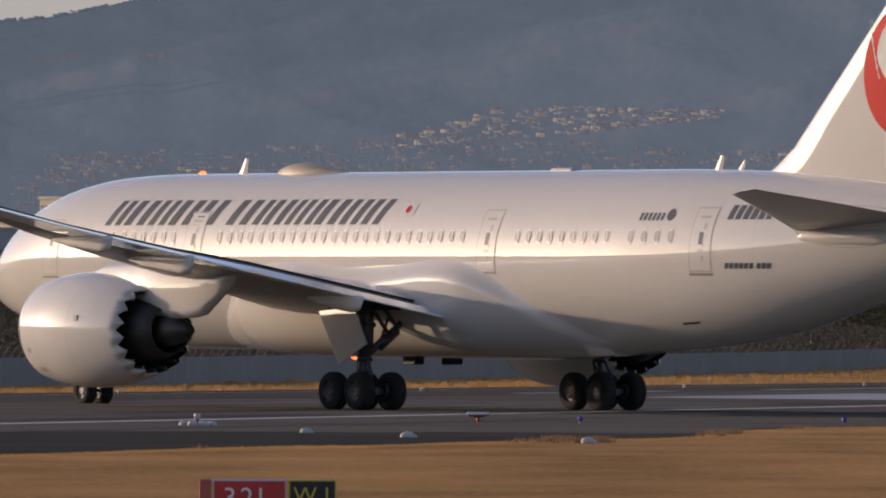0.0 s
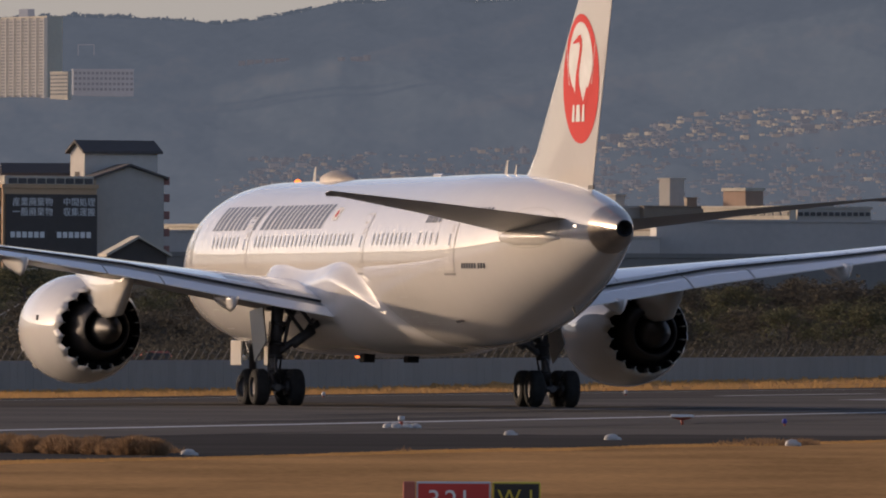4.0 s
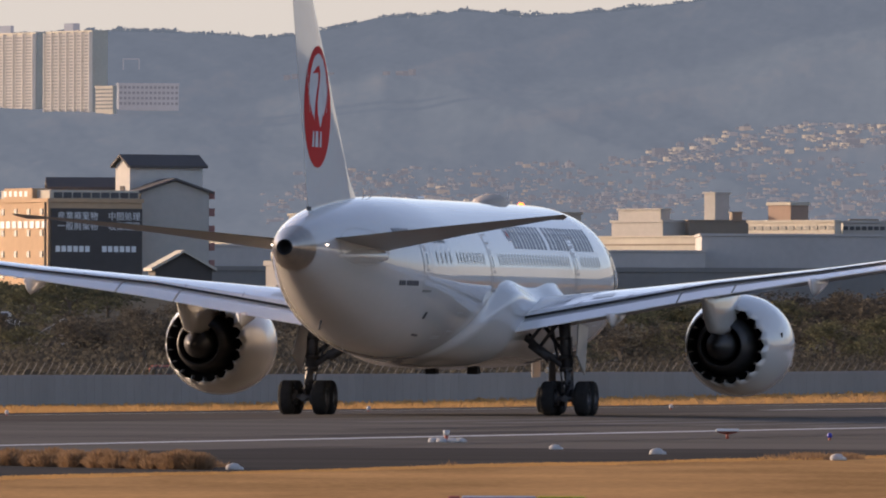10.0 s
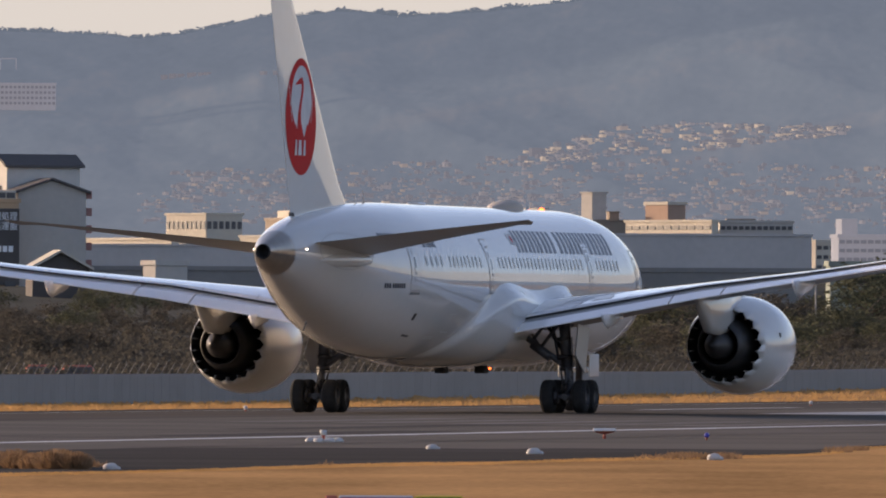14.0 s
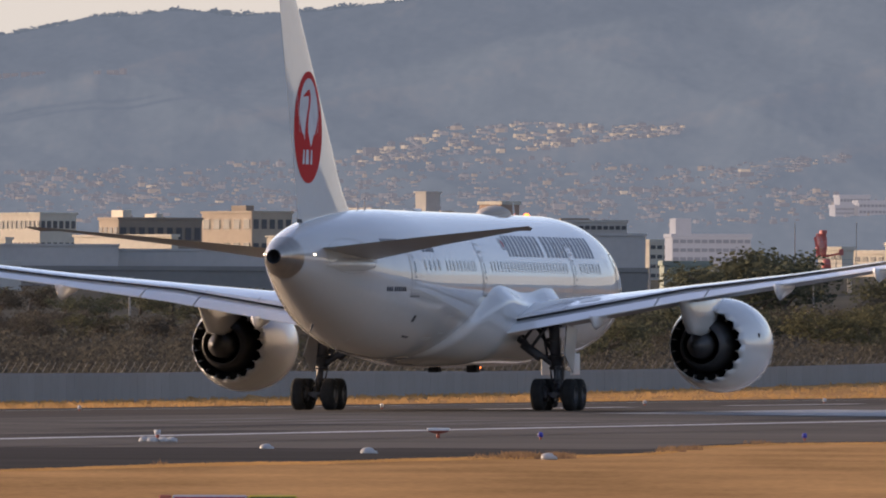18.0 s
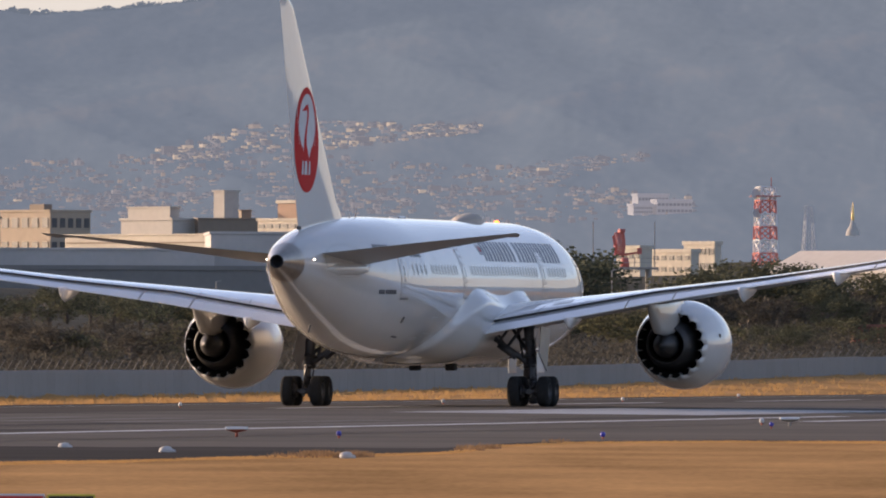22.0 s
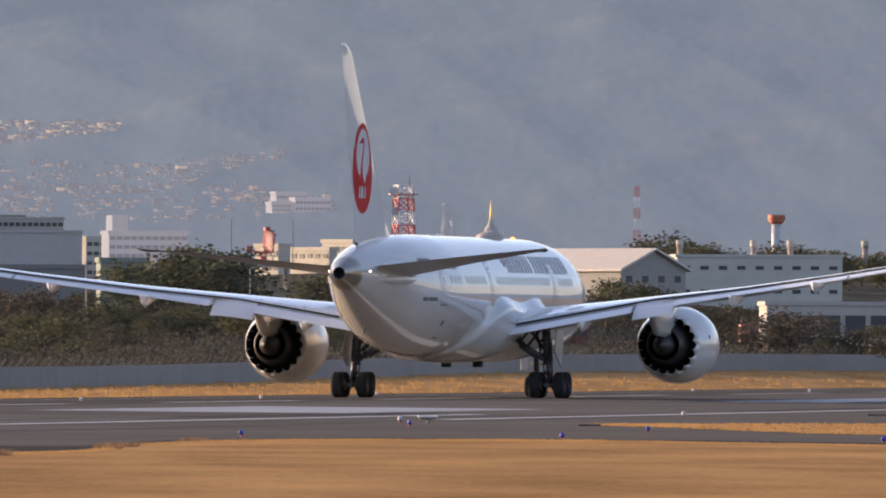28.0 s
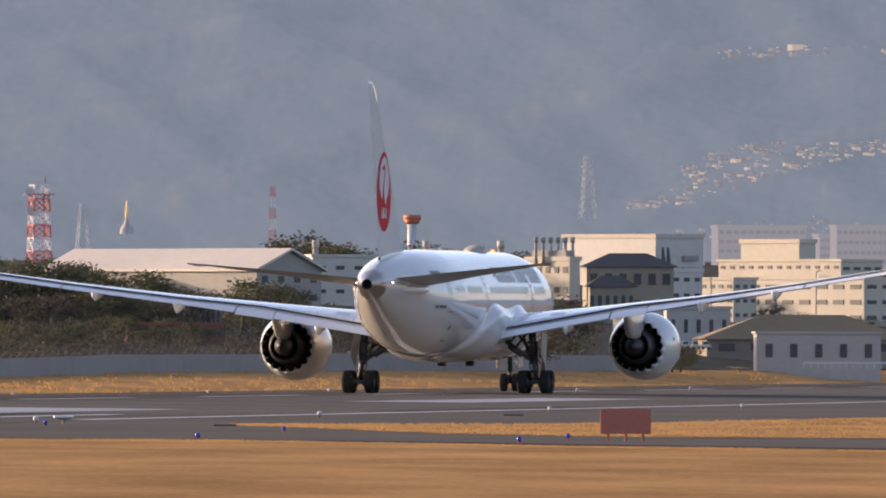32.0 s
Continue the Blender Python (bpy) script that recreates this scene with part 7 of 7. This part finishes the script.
def red_board():
    d = 425.0
    s = d / F
    p = sight(2455, d)
    p.z = EYE - 152 * s
    ob = tagged(empty("warning_board", Matrix.Translation(p)), "faded red blank board on short legs", "board")
    part("board", boxmesh(0, 90 * s, 0, 0.06, 4 * s, 48 * s, 0.01), FADEDRED, ob)
    for k in (14, 46, 76):
        part("leg", boxmesh((k - 2) * s, (k + 2) * s, 0.02, 0.08, -0.05 - 6 * s, 4 * s), mat_stem, ob)


red_board()
# dark ground boxes and a small cable cover
for u, v in ((1790, -138), (2300, -118)):
    q = flatsight(u, v)
    tagged(part("cable_cover", boxmesh(-0.4, 0.4, -0.2, 0.2, 0, 0.09, 0.02), DARKW, at=Matrix.Translation(q)), "low dark cable cover on the grass", "cover")


# ---- plants ----
def tufts(name, label, places, hmin, hmax, material, seed, per=7, lean=0.4, kind="stuff", width=0.012):
    rnd = random.Random(seed)
    verts, faces = [], []
    for p, k in places:
        for j in range(per):
            a = rnd.uniform(0, 6.28)
            h = rnd.uniform(hmin, hmax) * k
            b = Vector((p.x + rnd.gauss(0, 0.12) * k, p.y + rnd.gauss(0, 0.12) * k, p.z - 0.02))
            t = b + Vector((rnd.gauss(0, lean) * h, rnd.gauss(0, lean) * h, h))
            w = width * rnd.uniform(0.6, 1.5) * (1 + h)
            i = len(verts)
            m = (b + t) / 2 + Vector((0, 0, h * 0.08))
            verts += [(b.x - w, b.y, b.z), (b.x + w, b.y, b.z), (m.x + w * 0.8, m.y, m.z), (m.x - w * 0.8, m.y, m.z), tuple(t)]
            faces += [(i, i + 1, i + 2, i + 3), (i + 3, i + 2, i + 4)]
    me = bpy.data.meshes.new(name)
    me.from_pydata(verts, [], faces)
    me.materials.append(material)
    return tagged(new(name, me), label, "grass", kind=kind)


def reed_bank(rnd):
    """Rounded clumps of arching dry reed, two rows deep."""
    verts, faces = [], []
    for row in range(3):
        u = -960 + 17 * row
        while u < -450:
            u += rnd.uniform(24, 52)
            base = flatsight(u, interp([(-900, -208), (-440, -216.5)], u)[0] + 1.6 * row)
            size = rnd.uniform(0.78, 1.1)
            for j in range(520):
                a, out = rnd.uniform(0, 6.283), rnd.random() ** 0.6
                side = Vector((math.cos(a), math.sin(a), 0))
                foot = base + side * out * 0.27 * size + Vector((0, 0, -0.02))
                up = 0.42 * size * math.sqrt(1 - 0.82 * out * out) * rnd.uniform(0.75, 1.08)
                knee = foot + side * out * 0.10 * size + Vector((rnd.gauss(0, 0.02), rnd.gauss(0, 0.02), up * 0.62))
                crest = knee + side * (0.03 + out * 0.07) * size + Vector((rnd.gauss(0, 0.02), rnd.gauss(0, 0.02), up * 0.38))
                tip = crest + side * 0.07 * size + Vector((rnd.gauss(0, 0.03), 0, -0.06 * size * rnd.random()))
                w = rnd.uniform(0.003, 0.0085)
                turn = rnd.uniform(-0.9, 0.9)
                across = Vector((math.cos(turn), math.sin(turn), 0)) * w
                i = len(verts)
                verts += [tuple(p) for q in (foot, knee, crest) for p in (q - across, q + across)] + [tuple(tip)]
                faces += [(i, i + 1, i + 3, i + 2), (i + 2, i + 3, i + 5, i + 4), (i + 4, i + 5, i + 6)]
    me = bpy.data.meshes.new("reed_bank")
    me.from_pydata(verts, [], faces)
    me.materials.append(REED)
    tagged(new("reed_bank", me), "rounded clumps of dry brown reed along the taxiway edge", "reeds", kind="stuff")


def plants():
    rnd = random.Random(4)
    near = []
    for i in range(16000):
        u = rnd.uniform(-900, 3150)
        edge = interp(EDGE, u)[0]
        d = edge - (edge - 245) * rnd.random() ** 3 + 0.6
        p = sight(u, d)
        n = noise.noise(Vector((p.x / 6, p.y / 25, 0)))
        if d > edge - 2.5:
            near.append((p, 1.0 + 0.5 * n))
    tufts("near_grass", "dry straw-coloured grass beside the taxiway", near, 0.03, 0.085, STRAW, 1, 5)
    far = []
    for i in range(7000):
        u = rnd.uniform(-900, 3150)
        f = interp(FENCE, u)[0]
        d = 600 + (f - 600) * rnd.random()
        p = sight(u, d)
        q = (Vector((p.x, p.y)) - RW0).dot(RWN)
        if q < -37:
            far.append((p, 1.3))
    tufts("far_grass", "dry grass strip beyond the runway", far, 0.08, 0.2, STRAW, 2, 4, width=0.03)
    # brown reed bank and weeds at the pavement's edge
    reed_bank(rnd)
    weeds = []
    for u, d, n in ((-385, 329, 60), (-400, 330, 50), (-430, 331, 60), (650, 361, 70), (668, 362, 120), (690, 362, 60), (738, 363, 90), (610, 360, 25), (20, 334, 3), (1092, 421, 20), (940, 388, 40), (960, 395, 30)):
        for i in range(n):
            weeds.append((sight(u + rnd.gauss(0, 11), d + rnd.gauss(0, 0.5)), rnd.uniform(0.25, 1.0)))
    tufts("weed_clumps", "brown weed clumps at the pavement edge", weeds, 0.08, 0.24, REED, 5, 9, 0.35, width=0.012)
    island_tufts = []
    for i in range(2400):
        u = rnd.uniform(1800, 3150)
        a, b = interp(ISLE, u)
        island_tufts.append((sight(u, a + (b - a) * rnd.random()), 1.0))
    tufts("island_grass", "dry grass on the strip between taxiway and runway", island_tufts, 0.04, 0.13, STRAW, 7, 5, width=0.02)


plants()
# far things on the bank: rescue truck, parked cars, excavator, guard rail
def truck(u, v, d, length, colour, label):
    d = settle_at(u, d, v)[0]
    s = d / F
    p = sight(u, d)
    ob = tagged(empty("parked_truck", Matrix.Translation(p)), label, "truck")
    L = length * s
    part("body", boxmesh(0, L * 0.68, 0, 2.2, 0.45, 2.4, 0.08), colour, ob)
    part("cab", boxmesh(L * 0.7, L, 0, 2.2, 0.45, 2.1, 0.15), colour, ob)
    part("windscreen", boxmesh(L * 0.74, L * 0.96, -0.03, 0.0, 1.3, 1.9), WINDOW, ob)
    for x in (0.2, 0.5, 0.85):
        bm = bmesh.new()
        tube(bm, (L * x, -0.02, 0.45), (L * x, 0.3, 0.45), 0.45, n=12)
        part("wheel", bm, RUBBER, ob)


truck(2058, 50, 1060, 32, REDP, "red rescue truck parked on the bank")
for u, d, v in ((-775, 1000, -62),):
    p = sight(u, d)
    ob = tagged(empty("parked_car", Matrix.Translation(p)), "white parked car behind the fence", "car", "parked cars")
    part("body", boxmesh(-2, 2, 0, 1.7, 0.3, 0.9, 0.15), WHITEW, ob)
    part("cabin", boxmesh(-1.2, 1.3, 0.1, 1.6, 0.9, 1.45, 0.2), WHITEW, ob)
    part("side_glass", boxmesh(-1.0, 1.1, 0.06, 0.1, 0.95, 1.35), WINDOW, ob)
    for x in (-1.25, 1.25):
        bm = bmesh.new()
        tube(bm, (x, -0.02, 0.32), (x, 0.2, 0.32), 0.32, n=12)
        part("wheel", bm, RUBBER, ob)
def walkway():
    """A raised steel walkway with railings behind the fence."""
    d = 860.0
    s_ = d / F
    steel = wall_mat("walkway_steel", (0.20, 0.19, 0.18))
    ob = tagged(empty("raised_walkway", Matrix.Translation(sight(-905, d, -62))), "raised grey steel walkway with railings on posts", "walkway")
    L = 265 * s_
    z0, z1 = 42 * s_, 70 * s_
    part("deck", boxmesh(0, L, 0, 2.2, z0 - 8 * s_, z0, 0.02), steel, ob)
    for i in range(28):
        part("baluster", boxmesh(L * i / 27 - 0.03, L * i / 27 + 0.03, -0.02, 0.04, z0, z1), PALE, ob)
    for z in (z1, (z0 + z1) / 2):
        part("handrail", boxmesh(0, L, -0.04, 0.06, z - 0.03, z + 0.03), PALE, ob)
    for i in range(11):
        x = L * (i + 0.4) / 11
        part("leg", boxmesh(x - 0.09, x + 0.09, 0.1, 0.28, -0.4, z0 - 8 * s_), steel, ob)
    for i in range(9):
        x = L * 0.68 + i * 0.28
        part("stair_tread", boxmesh(x, x + 0.34, 0.3, 1.6, z0 + i * 0.17, z0 + i * 0.17 + 0.05), steel, ob)
    bm = bmesh.new()
    tube(bm, (L * 0.68, 0.3, z0 + 0.9), (L * 0.68 + 2.6, 0.3, z0 + 2.4), 0.035, n=6)
    part("stair_rail", bm, PALE, ob)
    can = tagged(empty("canopy", Matrix.Translation(sight(-812, d - 12, -62))), "curved white canopy roof on thin posts", "canopy")
    bm = bmesh.new()
    loft(bm, [[(-1.2 + 3.6 * k / 8, y, 1.35 + 0.45 * math.sin(math.pi * k / 8 * 0.8) + h) for k in range(9)] + [(-1.2 + 3.6 * k / 8, y, 1.28 + 0.45 * math.sin(math.pi * k / 8 * 0.8) + h) for k in range(8, -1, -1)] for y, h in ((0, 0), (1.6, 0.1))], cap0=True, cap1=True)
    part("roof", bm, WHITEP, can)
    for x in (-0.9, 2.1):
        part("post", boxmesh(x - 0.04, x + 0.04, 0.3, 0.38, -0.3, 1.45), WHITEP, can)


walkway()
for u, d in ((-470, 745), (-405, 750)):
    p = sight(u, d, -98)
    ob = tagged(empty("parked_car", Matrix.Translation(p)), "red parked car behind the fence", "car", "parked cars")
    part("body", boxmesh(-1.2, 1.2, 0, 1.7, 0.9, 1.45, 0.15), FADEDRED, ob)
    part("cabin", boxmesh(-0.8, 0.8, 0.1, 1.6, 1.45, 1.95, 0.2), FADEDRED, ob)
    part("side_glass", boxmesh(-0.7, 0.7, 0.06, 0.1, 1.5, 1.85), WINDOW, ob)
    for x in (-0.8, 0.8):
        bm = bmesh.new()
        tube(bm, (x, -0.02, 0.45), (x, 0.2, 0.45), 0.45, n=12)
        part("wheel", bm, RUBBER, ob)
ob, W, L, H = block("glazed_porch", "low glazed porch with cream posts", -690, -676, -600, 84, 114, D1 - 20, CREAM, 30, front=(6, 1, 0.7, 0.6), side=(2, 1, 0.6, 0.6), parapet=0.15)
# cars and a mound with a bush before the low hall
for u, w in ((2606, 1.0), (2624, 0.9), (2642, 1.0)):
    d = settle_at(u, 1010, 0)[0]
    ob = tagged(empty("parked_car", Matrix.Translation(sight(u, d, 2))), "white parked car beside the low hall", "car", "parked cars")
    part("body", boxmesh(-0.42 * w, 0.42 * w, 0, 1.4, 0.1, 0.42, 0.08), WHITEW, ob)
    part("cabin", boxmesh(-0.3 * w, 0.26 * w, 0.1, 1.3, 0.42, 0.72, 0.1), WHITEW, ob)
    part("side_glass", boxmesh(-0.24 * w, 0.2 * w, 0.06, 0.1, 0.46, 0.66), WINDOW, ob)
    for x in (-0.26, 0.26):
        bm = bmesh.new()
        tube(bm, (x * w, -0.02, 0.1), (x * w, 0.1, 0.1), 0.12, n=10)
        part("wheel", bm, RUBBER, ob)
rail = tagged(empty("guard_rail", Matrix.Translation(sight(2814, 1250, -27))), "white guard rail at the field's edge", "rail")
part("beam", boxmesh(0, 8.4, 0, 0.08, 0.2, 0.38), WHITEP, rail)
for i in range(15):
    part("post", boxmesh(i * 0.6, i * 0.6 + 0.06, 0.02, 0.08, -0.2, 0.2), WHITEP, rail)
# street lamps behind the fence
for u, v0, v1, d in ((490, 40, 118, 1150), (900, 60, 150, 1250), (1190, 60, 140, 1250), (2650, 50, 130, 1200), (2836, 60, 140, 1210), (-20, 50, 125, 1150)):
    bm = bmesh.new()
    d, v0 = settle_at(u, d, v0)
    v0 = upland_v(u, d)
    tube(bm, sight(u, d, v0 - 3), sight(u, d, v1), 0.09, 0.06, 6)
    tube(bm, sight(u, d, v1), sight(u + 9, d, v1 + 2), 0.05, n=5)
    tagged(part("street_lamp", bm, GREYW), "slim grey street lamp post", "lamp post")


# ---- what moves ----
def motions():
    rows, way, last = [], [], None
    for t, x, y, head, bank, pitch in TAXI:
        rows.append((float(t), pose(x, y, ground_z(x, y) + 0.03, pitch, bank, -head)))
    walk(plane, rows)
    # wheels roll with the way covered
    ts = [r[0] for r in TAXI]
    dist = [0.0]
    for a, b in zip(TAXI, TAXI[1:]):
        dist.append(dist[-1] + math.hypot(b[1] - a[1], b[2] - a[2]))
    for wheel, at, r in WHEELS:
        turn, keys, t = 0.0, [], 0.0
        while t < 32.0 + 1e-6:
            d = interp([(p, q) for p, q in zip(ts, dist)], t)[0]
            keys.append((t, Matrix.Translation(at) @ pose(0, 0, 0, -math.degrees(d / r))))
            v = 5.5 if t < 13 else (9 if t < 19 else (16 if t < 25 else 26))
            t = round(t + max(1 / FPS, math.floor(1.3 * r / v * FPS) / FPS), 4)
        keys.append((32.0, Matrix.Translation(at) @ pose(0, 0, 0, -math.degrees(dist[-1] / r)))) if keys[-1][0] < 31.99 else None
        walk(wheel, keys)
    for ob, hinge, side in FLAPERONS:
        walk(ob, [(t, Matrix.Translation(hinge) @ pose(0, 0, 0, a)) for t, a in ((0.0, 0), (23.2, 0), (23.8, 9), (25.0, 14), (28.6, 14), (30.0, 8), (32.0, 3))])
    for ob, m in SPINNERS:
        walk(ob, [(0.5 * k, m @ pose(0, 0, 0, 0, 0, -45.0 * (k - 36))) for k in range(65)])



motions()
